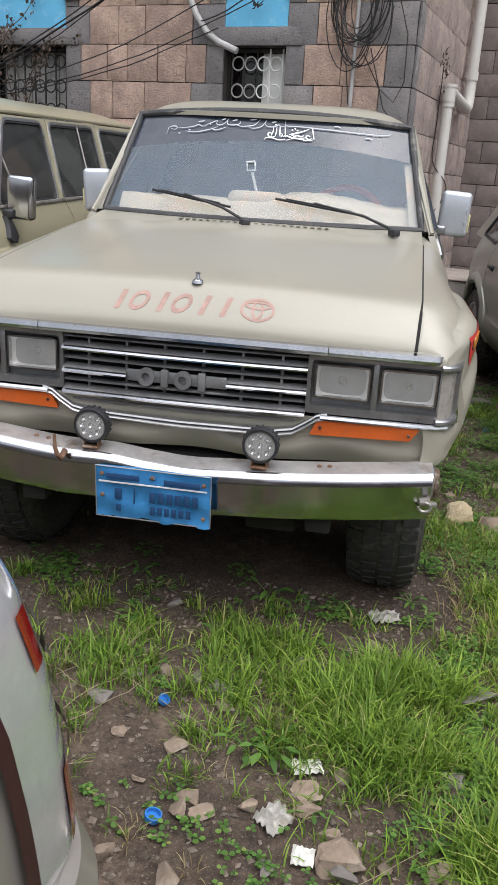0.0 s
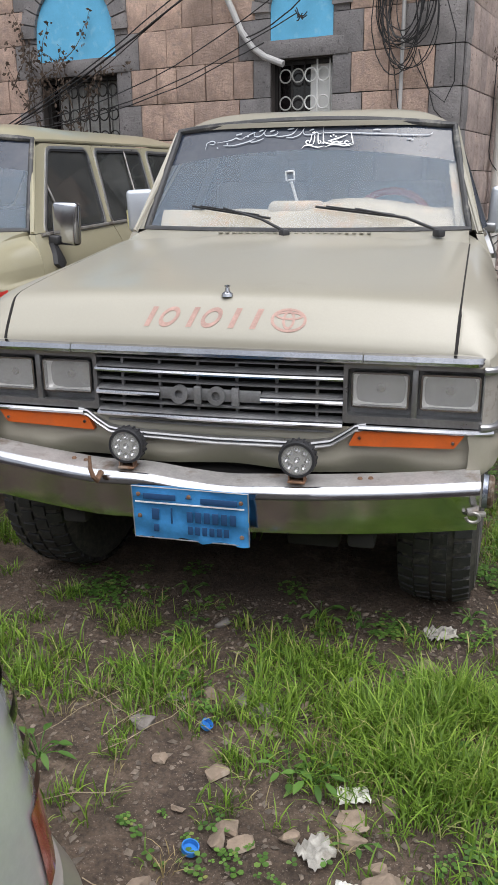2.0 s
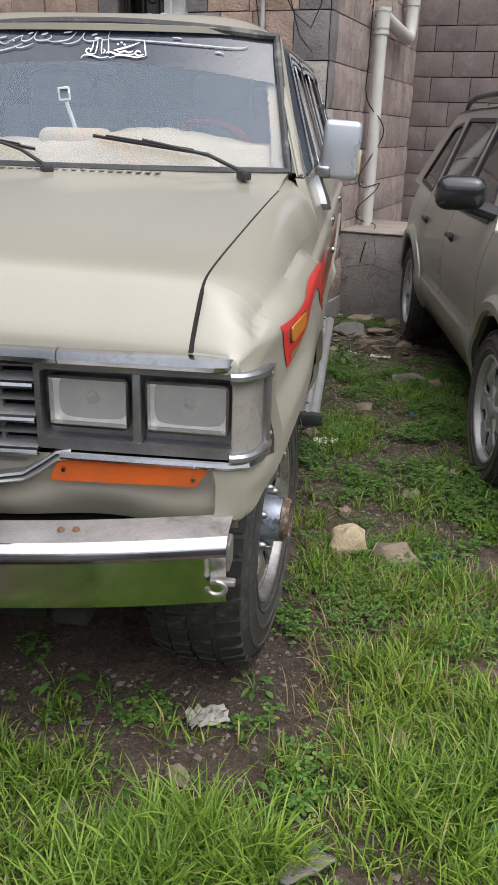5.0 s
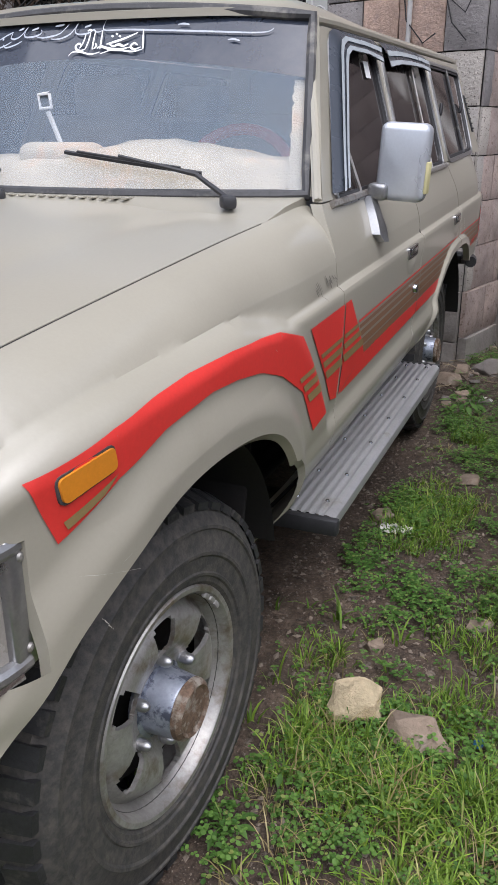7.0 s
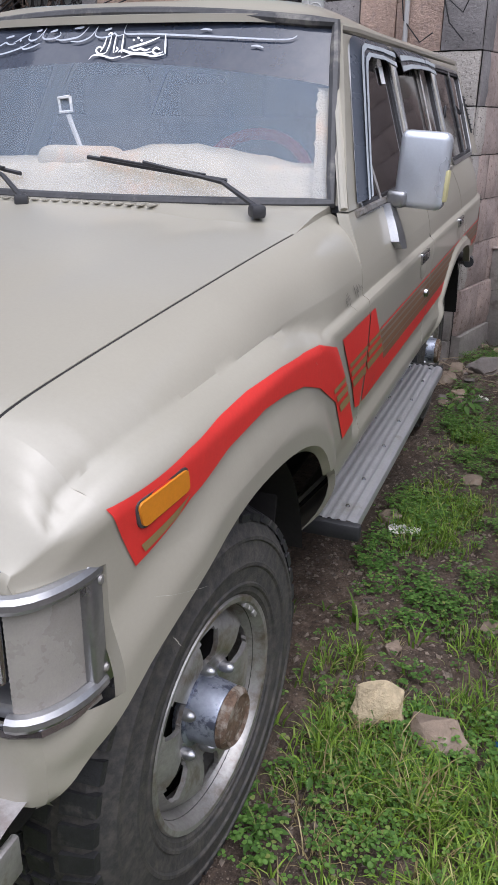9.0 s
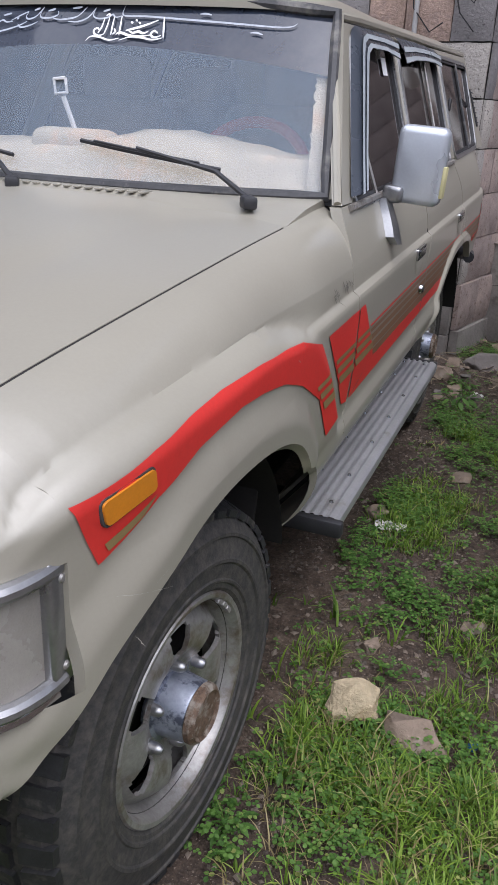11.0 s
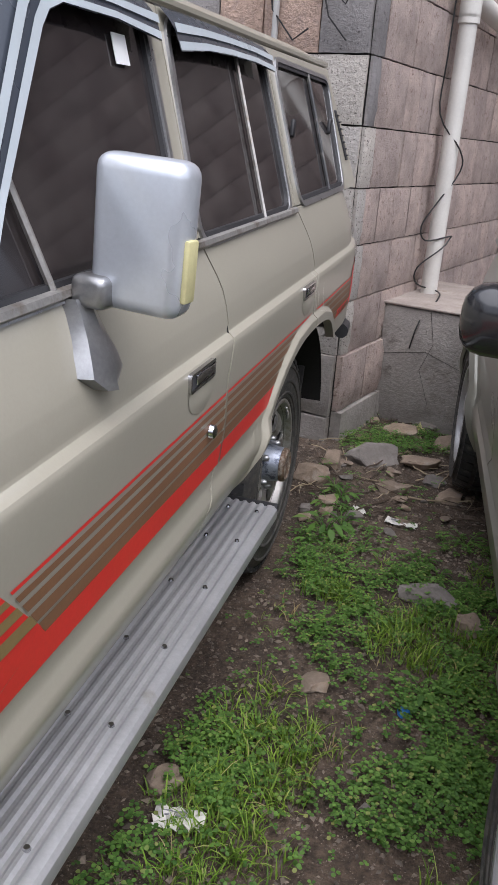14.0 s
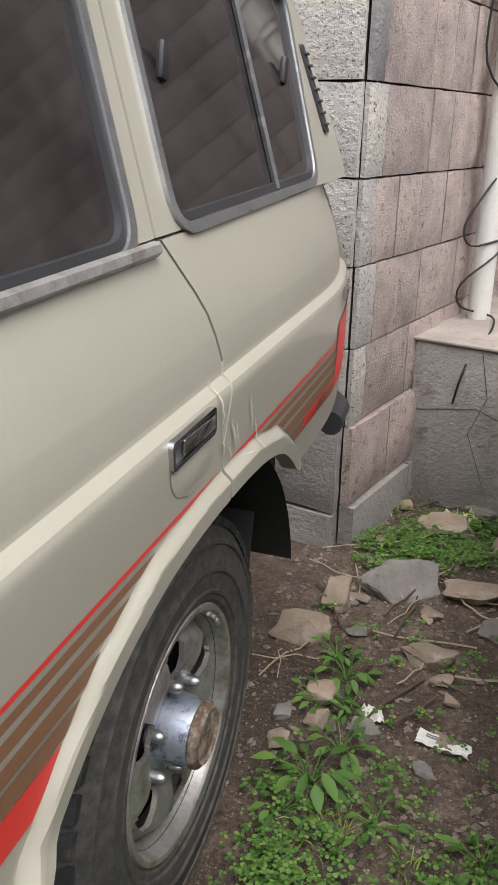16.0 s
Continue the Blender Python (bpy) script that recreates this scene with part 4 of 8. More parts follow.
def build_wheel(car, x, y, z, s, steer=0.0, R=0.392, rim=0.205, mats=(RUBBER, RIM, HUBM), hub=True):
    """Tyre with tread blocks, slotted rim, hub and nuts. s: +1 faces +x."""
    m = Matrix.Translation((x, y, z)) @ Matrix.Rotation(steer, 4, "Z") @ Matrix.Diagonal((s, 1, 1, 1))
    wheel = new("wheel")
    wheel.parent = car
    bm = fresh()
    w = 0.115
    lathe(bm, [(rim - 0.004, -w + 0.02), (rim + 0.03, -w), (rim + 0.10, -w - 0.012), (R - 0.045, -w - 0.004), (R - 0.012, -w + 0.02), (R - 0.006, -w + 0.05), (R - 0.006, w - 0.05), (R - 0.012, w - 0.02),
               (R - 0.040, w + 0.003), (R - 0.050, w + 0.007), (R - 0.054, w + 0.012), (R - 0.060, w + 0.0125), (R - 0.063, w + 0.009), (rim + 0.088, w + 0.013), (rim + 0.084, w + 0.016), (rim + 0.078, w + 0.016), (rim + 0.074, w + 0.012), (rim + 0.046, w + 0.010), (rim + 0.043, w + 0.013), (rim + 0.038, w + 0.012), (rim + 0.035, w + 0.008), (rim + 0.026, w + 0.007), (rim + 0.023, w + 0.003), (rim + 0.012, w - 0.002), (rim - 0.004, w - 0.02)], 72, m)
    tyre = part("tyre", bm, mats[0], wheel, "worn black off-road tyre with mud")
    bm = fresh()
    for k in range(46):
        a = 2 * math.pi * k / 46
        for cx, off, wid in ((-0.088, 0, 0.05), (-0.035, 0.5, 0.045), (0.02, 0.0, 0.045), (0.088, 0.5, 0.052)):
            q = m @ Matrix.Rotation(a + off * 2 * math.pi / 46, 4, "X")
            box(bm, (0, 0, 0), (wid, 0.036, 0.014), 0.0, None)
            bm.verts.ensure_lookup_table()
            for v in [bm.verts[i] for i in range(len(bm.verts) - 8, len(bm.verts))]:
                drop = 0.018 * max(0.0, (abs(v.co.x + cx) - 0.085) / 0.03)
                v.co = q @ Vector((v.co.x + cx, v.co.y, R - 0.004 + v.co.z - drop))
    part("tread", bm, TREAD, wheel, "", 30, False)
    bm = fresh()
    lathe(bm, [(rim + 0.016, w - 0.010), (rim + 0.021, w - 0.001), (rim + 0.016, w + 0.006), (rim + 0.007, w + 0.005), (rim + 0.001, w - 0.002), (rim - 0.003, w - 0.020), (rim - 0.010, w - 0.030), (rim - 0.012, w - 0.052), (rim - 0.014, w - 0.07)], 64, m)
    rimp = part("rim", bm, mats[1], wheel, "dusty silver steel wheel rim")
    # pressed disc with six rounded windows
    bm = fresh()
    seg, k = 120, rim / 0.205
    radii = [0.045, 0.075, 0.090, 0.100, 0.107, 0.112, 0.118, 0.126, 0.136, 0.146, 0.154, 0.160, 0.165, 0.172, 0.180, 0.186, 0.194]
    dish = curve([(0.045, -0.032), (0.085, -0.031), (0.100, -0.020), (0.112, -0.013), (0.135, -0.009), (0.160, -0.011), (0.176, -0.019), (0.186, -0.034), (0.194, -0.040)])
    rings = [[bm.verts.new(m @ Vector((w + dish(r), r * k * math.cos(2 * math.pi * j / seg), r * k * math.sin(2 * math.pi * j / seg)))) for j in range(seg)] for r in radii]
    for i in range(len(rings) - 1):
        r = (radii[i] + radii[i + 1]) / 2
        half = 0.0
        if 0.100 < r < 0.172:
            half = lerp(0.020, 0.036, (r - 0.100) / 0.072) * min(1.0, 0.70 + 50 * min(r - 0.100, 0.172 - r)) / r
        for j in range(seg):
            if abs((j + 0.5) % 20 - 10) * 2 * math.pi / seg < half:
                continue
            bm.faces.new((rings[i][j], rings[i][(j + 1) % seg], rings[i + 1][(j + 1) % seg], rings[i + 1][j]))
    inner_r = {v for ring in (rings[0], rings[-1]) for v in ring}
    bmesh.ops.delete(bm, geom=[v for v in bm.verts if not v.link_faces], context="VERTS")
    ex = bmesh.ops.extrude_edge_only(bm, edges=[e for e in bm.edges if e.is_boundary and not (e.verts[0] in inner_r and e.verts[1] in inner_r)])
    inv = m.to_3x3() @ Vector((-0.010, 0, 0))
    for v in (g for g in ex["geom"] if isinstance(g, bmesh.types.BMVert)):
        v.co += inv
    part("disc", bm, mats[1], wheel)
    bm = fresh()
    lathe(bm, [(rim - 0.03, 0.035), (0.02, 0.035)], 24, m)
    part("brake_drum", bm, DARK, wheel)
    if hub:
        bm = fresh()
        lathe(bm, [(0.074, w - 0.05), (0.073, w - 0.030), (0.064, w - 0.028), (0.059, w + 0.024), (0.057, w + 0.028)], 32, m)
        h = part("hub", bm, mats[2], wheel, "blue-grey painted hub worn to bare metal")
        bm = fresh()
        lathe(bm, [(0.056, w + 0.028), (0.059, w + 0.030), (0.058, w + 0.040), (0.049, w + 0.048), (0.042, w + 0.043), (0.020, w + 0.044), (0.0, w + 0.041)], 32, m)
        part("hub_cap", bm, CAPM, h, "rusty hub end cap")
        for k in range(6):
            a = 2 * math.pi * (k + 0.5) / 6
            bm = fresh()
            q = m @ Matrix.Translation((0.008, 0.088 * math.cos(a), 0.088 * math.sin(a)))
            lathe(bm, [(0.016, w - 0.040), (0.016, w - 0.036), (0.0115, w - 0.035), (0.0115, w - 0.022), (0.0095, w - 0.013), (0.005, w - 0.008), (0.0, w - 0.007)], 12, q)
            part("wheel_nut", bm, SATIN, wheel)
        # lead weights clipped on the rim
        for k in range(3):
            bm = fresh()
            q = m @ Matrix.Rotation(-0.95 + 0.13 * k, 4, "X") @ Matrix.Translation((w - 0.003, 0, rim - 0.001))
            box(bm, (0, 0, 0), (0.010, 0.024, 0.012), 0.004)
            for v in bm.verts:
                v.co = q @ v.co
            part("balance_weight", bm, DULL, wheel)
    return wheel


def build_wagon(root, paint, main=True):
    """A boxy station wagon that faces -y: x across, the front axle at y = 0."""
    sides = ((1, "near"), (-1, "far"))
    # dark floor and inner structure
    bm = fresh()
    box(bm, (0, 1.55, 0.50), (1.36, 4.0, 0.12), 0.03)
    box(bm, (0, -0.02, 0.66), (1.1, 0.80, 0.42), 0.05)
    rk_mesh(bm)
    part("underbody", bm, DARK, root, "dark dirty underbody")
    for y in (0.0, 2.73):
        bm = fresh()
        lathe(bm, [(0.05, -0.66), (0.05, -0.15), (0.12, -0.08), (0.13, 0.06), (0.05, 0.18), (0.05, 0.66)], 16, Matrix.Translation((0, y, 0.375)))
        part("axle", bm, DARK, root)
    for s, _ in sides:
        # front fender: the flank, its sloping top and the nose above and below the lamp
        bm = fresh()
        ztop = curve(chaikin(SHOULDER, 3) + [(2.0, 1.043)])

        def slope(row, n=12):
            out = []
            for k in range(1, n + 1):
                t = k / n
                line = []
                for x, y, z in row:
                    back = 0.085 * smooth(0.35, 0.82, y)
                    hx, hz = hood_x(y + back), hood_z(y + back)
                    p0, p1, p2 = Vector((x, z)), Vector((lerp(x, hx, 0.30), lerp(z, hz, 0.80))), Vector((hx + 0.003, hz))
                    q = p0 * (1 - t) ** 2 + p1 * 2 * t * (1 - t) + p2 * t * t
                    line.append((q.x, y + t * back, q.y))
                out.append(line)
            return out
        rows = flank(lambda z: -0.405, seam1, ztop, 110, 40)
        skin(bm, flip(rows + slope(rows[-1]), s))
        ys = [lerp(-0.502, -0.405, i / 16) for i in range(17)]
        up = [[(side_x(y, z), y, z) for y in ys for z in (lerp(0.922, ztop(y), v),)] for v in (k / 14 for k in range(15))]
        upper = up + slope(up[-1])
        skin(bm, flip(upper, s))
        skin(bm, flip([[(side_x(y, z), y, z) for y in ys for z in (lerp(bottom(y), 0.742, v),)] for v in (k / 12 for k in range(13))], s))
        rim_flange(bm, 0.022, (-0.75 * s, 0, -0.65))
        edge = [Vector(r[0]) for r in upper]
        skin(bm, flip([[tuple(p) for p in edge], [(p.x, p.y - 0.006, lerp(p.z, 0.93, 0.4)) for p in edge], [(p.x, p.y - 0.006, 0.922) for p in edge]], s))
        low = [(side_x(-0.502, z), -0.502, z) for z in (lerp(bottom(-0.502), 0.742, k / 8) for k in range(9))]
        skin(bm, flip([[(p[0] - dx, p[1] - dy, p[2]) for p in low] for dx, dy in ((0.0, 0.0), (0.012, 0.010), (0.035, 0.016), (0.06, 0.017))], s))
        rk_mesh(bm)
        part("front_fender", bm, paint, root, "", 40)
        # dark bars sunk in the door and hood gaps, put in as their shade
        lb = fresh()
        tube(lb, [(s * (side_x(seam1(z), z) - 0.010), seam1(z), z) for z in (lerp(0.42, 0.985, k / 20) for k in range(21))], 0.0058, 5)
        rk_mesh(lb)
        part("gap_shade", lb, DARK, root)
        lb = fresh()
        tube(lb, [(s * hood_x(y), y - 0.003, hood_z(y) - 0.0055) for y in (lerp(-0.50, 0.62, k / 60) for k in range(61))], 0.0052, 6)
        rk_mesh(lb)
        part("gap_shade", lb, DARK, root)
        # doors and quarter
        for nm, a, b, zt in (("front_door", seam1, seam2, 1.172), ("rear_door", seam2, seam3, 1.172), ("rear_quarter", seam3, lambda z: 3.70, 1.172)):
            g = 0.0035
            bm = fresh()
            skin(bm, flip(flank(lambda z, a=a: a(z) + g, (lambda z, b=b: b(z) - g) if nm != "rear_quarter" else b, zt, {"front_door": 44, "rear_door": 110, "rear_quarter": 120}[nm]), s))
            rim_flange(bm, 0.03, (-s, 0, 0))
            rk_mesh(bm)
            if nm != "rear_quarter":
                # another dark bar that stands for the shade inside this door gap
                lb = fresh()
                zz = [lerp(bottom(b(0.7)) + 0.01, 1.168, k / 24) for k in range(25)]
                tube(lb, [(s * (side_x(b(z), z) - 0.010), b(z), z) for z in zz], 0.0058, 5)
                rk_mesh(lb)
                part("gap_shade", lb, DARK, root)
            pane_loop = {"front_door": W_FRONT, "rear_door": W_REAR, "rear_quarter": W_QUART}[nm]
            door = part(nm, bm, paint, root, "", 20)
            # upper frame with its window hole
            outer = {"front_door": [(0.875, 1.176), (1.80, 1.176), (1.905, 1.60), (1.30, 1.60), (1.20, 1.575)],
                     "rear_door": [(1.807, 1.176), (2.625, 1.176), (2.72, 1.60), (1.912, 1.60)],
                     "rear_quarter": [(2.632, 1.176), (3.69, 1.176), (3.70, 1.22), (3.64, 1.60), (2.727, 1.60)]}[nm]
            hole = round_poly(pane_loop, 0.045)
            bm = fresh()
            holed(bm, outer, [[tuple(p) for p in hole]], to_up(s))
            rim_flange(bm, 0.025, (-s, 0, 0))
            part("window_surround", bm, paint, door)
            bm = fresh()
            ring_of(bm, grow(hole, 0.001), grow(hole, -0.010), 0.012, to_up(s, 0.003))
            part("seal", bm, BLACKPL, door, "black rubber glass seal")
            bm = fresh()
            ring_of(bm, grow(hole, 0.017), grow(hole, 0.002), 0.012, to_up(s, 0.007))
            part("chrome_trim", bm, SATIN, door, "dulled bright metal window trim")
            bm = fresh()
            plate_of(bm, grow(hole, -0.008), 0.005, to_up(s, -0.006))
            pane = part("pane", bm, SGLASS if main else BGLASS, door, "dark tinted dusty glass")
            if nm != "rear_quarter":
                cut = {"front_door": ((1.215, 1.172), (1.18, 1.40)), "rear_door": ((2.285, 1.172), (2.385, 1.572))}[nm]
                bm = fresh()
                f = to_up(s, 0.004)
                tube(bm, [f(cut[0][0], cut[0][1], 0), f(cut[1][0], cut[1][1], 0)], 0.006, 6)
                part("window_divider", bm, RIM, door)
            # sill moulding under the window
            bm = fresh()
            y0, y1 = pane_loop[0][0] - 0.06, pane_loop[1][0] + 0.05
            pts = [(s * (up_x(1.168) + 0.006), lerp(y0, y1, i / 12), 1.166 + RAKE * lerp(y0, y1, i / 12)) for i in range(13)]
            if nm != "rear_quarter":
                tube(bm, pts, 0.010, 6)
                part("sill_moulding", bm, RIM, door, "scuffed grey sill strip")
                # flush handle
                hy = 1.625 if nm == "front_door" else 2.548
                hx = max(side_x(hy - 0.08, 0.951), side_x(hy + 0.08, 0.951))
                bm = fresh()
                frame_o = round_poly([(hy - 0.069, 0.934), (hy + 0.069, 0.934), (hy + 0.069, 0.971), (hy - 0.069, 0.971)], 0.008, 3)
                frame_i = grow(frame_o, -0.006)
                ring_of(bm, frame_o, frame_i, 0.009, lambda u, v, w: Vector((s * (hx + 0.006 + w), u, v + RAKE * u)))
                hd = part("handle", bm, CHROME, door, "chrome flush door handle")
                bm = fresh()
                plate_of(bm, frame_i, 0.002, lambda u, v, w: Vector((s * (hx + 0.003 + w), u, v + RAKE * u)))
                part("handle_well", bm, SEAL, hd)
                bm = fresh()
                box(bm, (s * (hx + 0.006), hy + 0.010, 0.9545 + RAKE * hy), (0.006, 0.100, 0.020), 0.0025)
                part("handle_grip", bm, CHROME, hd)
                # the pressed hollow below the handle
                bm = fresh()
                rows = []
                for j in range(5):
                    v = j / 4
                    half = 0.068 * math.sqrt(max(0.0, 1 - (v * 0.98) ** 2.4)) + 0.004
                    rows.append([(s * (side_x(hy + half * t, 0.930 - 0.050 * v) + 0.0012 + 0.004 * math.sin(math.pi * v) * (1 - t * t)), hy + 0.004 + half * t, 0.930 - 0.050 * v + RAKE * hy) for t in (-1, -0.5, 0, 0.5, 1)])
                skin(bm, rows)
                part("finger_hollow", bm, paint, door)
                if nm == "front_door":
                    bm = fresh()
                    lathe(bm, [(0.0, 0.012), (0.009, 0.012), (0.014, 0.009), (0.016, 0.0)], 14, Matrix.Translation((s * 0.868, 1.69, 0.818 + RAKE * 1.69)) @ Matrix.Diagonal((s, 1, 1, 1)))
                    part("lock", bm, CHROME, door)
        if main and s == 1:
            # rain visors over the door windows: dark acrylic with two pale lines
            runs = (([(0.955, 1.19), (1.05, 1.29), (1.30, 1.555), (1.34, 1.588), (1.39, 1.60), (1.62, 1.60), (1.84, 1.60)],
                     [(1.05, 1.20), (1.135, 1.29), (1.365, 1.505), (1.40, 1.53), (1.45, 1.545), (1.64, 1.545), (1.82, 1.53)]),
                    ([(1.915, 1.60), (2.10, 1.602), (2.28, 1.602), (2.48, 1.60), (2.67, 1.595)], [(1.915, 1.52), (2.10, 1.535), (2.28, 1.54), (2.48, 1.54), (2.66, 1.53)]))
            for path, inn in runs:
                def over(v, lift):
                    return [to_up(s, lift)(lerp(p[0], q[0], v), lerp(p[1], q[1], v), 0) for p, q in zip(path, inn)]
                bm = fresh()
                skin(bm, [over(0.0, 0.006), over(0.25, 0.020), over(0.5, 0.027), over(1.0, 0.029), over(1.0, 0.025)])
                vis = part("rain_visor", bm, VISOR, root, "dark acrylic rain visor with pale lines")
                for v0, v1 in ((0.34, 0.56), (0.76, 0.97)):
                    bm = fresh()
                    skin(bm, [over(v0, 0.0305), over(v1, 0.0310)])
                    part("visor_line", bm, PALEV, vis)
            f = to_up(s, 0.001)
            bm = fresh()
            plate_of(bm, [(1.645, 1.478), (1.70, 1.478), (1.712, 1.528), (1.657, 1.528)], 0.002, f)
            part("glass_label", bm, WHITE, root, "white label on the door glass")
            # sliding quarter glass: its divider, latches and the louvre behind it
            bm = fresh()
            tube(bm, [f(3.15, 1.19, 0), f(3.235, 1.56, 0)], 0.007, 6)
            part("window_divider", bm, SEAL, root)
            for ly, lz in ((2.815, 1.385), (3.40, 1.395)):
                bm = fresh()
                box(bm, to_up(s, 0.004)(ly, lz, 0), (0.014, 0.026, 0.052), 0.006, Matrix.Rotation(radians(-12), 4, "X"))
                part("latch", bm, BLACKPL, root)
            bm = fresh()
            plate_of(bm, round_poly([(3.592, 1.275), (3.628, 1.275), (3.612, 1.455), (3.585, 1.455)], 0.008, 3), 0.006, to_up(s, 0.006))
            vent = part("pillar_vent", bm, BLACKPL, root, "black louvred vent on the rear pillar")
            for k in range(7):
                bm = fresh()
                box(bm, to_up(s, 0.009)(3.610 - 0.0008 * k, 1.293 + 0.024 * k, 0), (0.008, 0.026, 0.006), 0.002)
                part("slat", bm, SEAL, vent)
        # A-pillar
        bm = fresh()
        r1, r2, r3 = [], [], []
        for k in range(9):
            v = k / 8
            p = rake(wind_at(1.0, v))
            z = p.z - RAKE * p.y
            q = Vector((up_x(lerp(1.176, 1.60, v)) + 0.002, lerp(0.872, 1.205, v), lerp(1.176, 1.60, v)))
            q.z += RAKE * q.y
            md = (p + q) / 2 + Vector((0.022, -0.012, 0.006))
            r1.append((p.x * s, p.y, p.z)), r2.append((md.x * s, md.y, md.z)), r3.append((q.x * s, q.y, q.z))
        skin(bm, [r1, r2, r3])
        part("windscreen_pillar", bm, paint, root)
        # drip rail
        bm = fresh()
        pts = [Vector((s * lerp(0.772, 0.626, min(1, k / 6)), lerp(0.875, 1.22, min(1, k / 6)), lerp(1.18, 1.612, min(1, k / 6)))) for k in range(7)] + [Vector((s * 0.624, 1.22 + (3.62 - 1.22) * k / 10, 1.618 - 0.006 * (k / 10) ** 2)) for k in range(1, 11)]
        tube(bm, [rake(p) for p in pts], 0.010, 6)
        part("drip_rail", bm, paint, root)
    # hood
    bm = fresh()
    ys = [-0.505, -0.504, -0.501, -0.498, -0.492, -0.485, -0.465, -0.445, -0.425, -0.415, -0.405, -0.39, -0.37, -0.34, -0.30, -0.2, -0.1, 0.0, 0.1, 0.2, 0.3, 0.4, 0.5, 0.6]
    rows = []
    for y in ys:
        rows.append([hood_at(lerp(-1, 1, i / 40) * (hood_x(y) - 0.003), y) for i in range(41)])
    for f in (0.5, 1.0):
        rows.append([hood_at(u * (hood_x(0.62) - 0.003), 0.60 + f * (0.025 + 0.06 * (1 - abs(u) ** 6))) for u in (lerp(-1, 1, i / 40) for i in range(41))])
    skin(bm, rows)
    rim_flange(bm, 0.03, (0, 0, -1))
    rk_mesh(bm)
    hood = part("hood", bm, paint, root, "broad flat hood with a shallow dent")
    # cowl below the windscreen
    bm = fresh()
    rows = []
    for v in (0.0, 0.5, 1.0):
        row = []
        for i in range(31):
            u = lerp(-1, 1, i / 30)
            a = Vector(hood_at(u * 0.722, 0.605 + 0.025 + 0.06 * (1 - abs(u) ** 6)))
            b = wind_at(u, 0.0)
            p = a.lerp(b, v)
            p.z += 0.004 if v == 0.5 else -0.006 if v == 0 else 0.0
            row.append(p)
        rows.append(row)
    skin(bm, rows)
    rim_flange(bm, 0.05, (0, 0, -1))
    rk_mesh(bm)
    for s in (1, -1):
        eb = [[(s * x, y, hood_z(y) - 0.016 + RAKE * y) for x in (0.64, 0.70, 0.76)] for y in (0.55, 0.62, 0.70, 0.80, 0.93)]
        skin(bm, eb)
    cowl = part("cowl", bm, paint, root)
    bm = fresh()
    for i in range(22):
        x = lerp(-0.32, 0.32, i / 21)
        box(bm, rake((x, 0.735, 1.185)), (0.016, 0.045, 0.004), 0.001)
    part("vent_slots", bm, paint, cowl)
    # roof
    bm = fresh()
    rows = []
    for k in range(33):
        y = 1.085 + 0.045 * k if k < 5 else lerp(1.085 + 0.18, 3.68, (k - 4) / 28)
        row = []
        for i in range(33):
            u = lerp(-1, 1, i / 32)
            edge = 0.624
            x = u * edge
            yy = y + (0.115 * u * u if k == 0 else 0.115 * u * u * max(0, 1 - k / 7))
            lift = 0.085 * (1 - abs(u) ** lerp(7.0, 3.6, smooth(1.1, 2.2, y)))
            fr = smooth(-0.05, 0.5, y - 1.085)
            bk = 1 - smooth(3.35, 3.72, y) * 0.5
            row.append((x, yy, 1.614 + 0.012 + lift * (0.16 + 0.46 * smooth(0.0, 0.17, y - 1.085) + 0.38 * fr) * bk))
        rows.append(row)
    skin(bm, rows)
    rim_flange(bm, 0.02, (0, 0, -1))
    rk_mesh(bm)
    part("roof", bm, paint, root)
    # tailgate
    bm = fresh()
    rows = []
    for j in range(15):
        z = lerp(0.70, 1.62, j / 14)
        wx = (side_x(3.70, z) if z < 1.17 else up_x(z)) - 0.004
        y = 3.70 - (0.16 * max(0, (z - 1.15) / 0.47) ** 1.2) + 0.03
        rows.append([(lerp(-1, 1, i / 12) * wx, y + 0.02 * (1 - lerp(-1, 1, i / 12) ** 2), z) for i in range(13)])
    skin(bm, rows)
    rk_mesh(bm)
    part("tailgate", bm, paint, root)
    # windscreen, its sun strip a little deeper at the sides
    foot = lambda u: 0.73 - 0.08 * u * u
    bm = fresh()
    skin(bm, [[rake(wind_at(lerp(-1, 1, i / 24), lerp(0, foot(lerp(-1, 1, i / 24)), j / 8), -0.004)) for i in range(25)] for j in range(9)])
    scr = part("windscreen", bm, WGLASS, root, "dusty windscreen glass, pale blue from a painted-in sky reflection")
    scr.visible_shadow = False
    bm = fresh()
    skin(bm, [[rake(wind_at(lerp(-1, 1, i / 24), lerp(foot(lerp(-1, 1, i / 24)), 1.0, j / 4), -0.004)) for i in range(25)] for j in range(5)])
    part("sun_band", bm, BAND, scr, "dark sun strip along the head of the glass")
    bm = fresh()
    loop = [(lerp(-1, 1, i / 20), 0.0) for i in range(21)] + [(1, k / 8) for k in range(1, 8)] + [(lerp(1, -1, i / 20), 1.0) for i in range(21)] + [(-1, 1 - k / 8) for k in range(1, 8)]
    cen = [rake(wind_at(u, v, 0.004)) for u, v in loop]
    tube(bm, cen + [cen[0]], 0.015, 8, False)
    part("screen_rubber", bm, SEAL, scr)
    return hood, scr


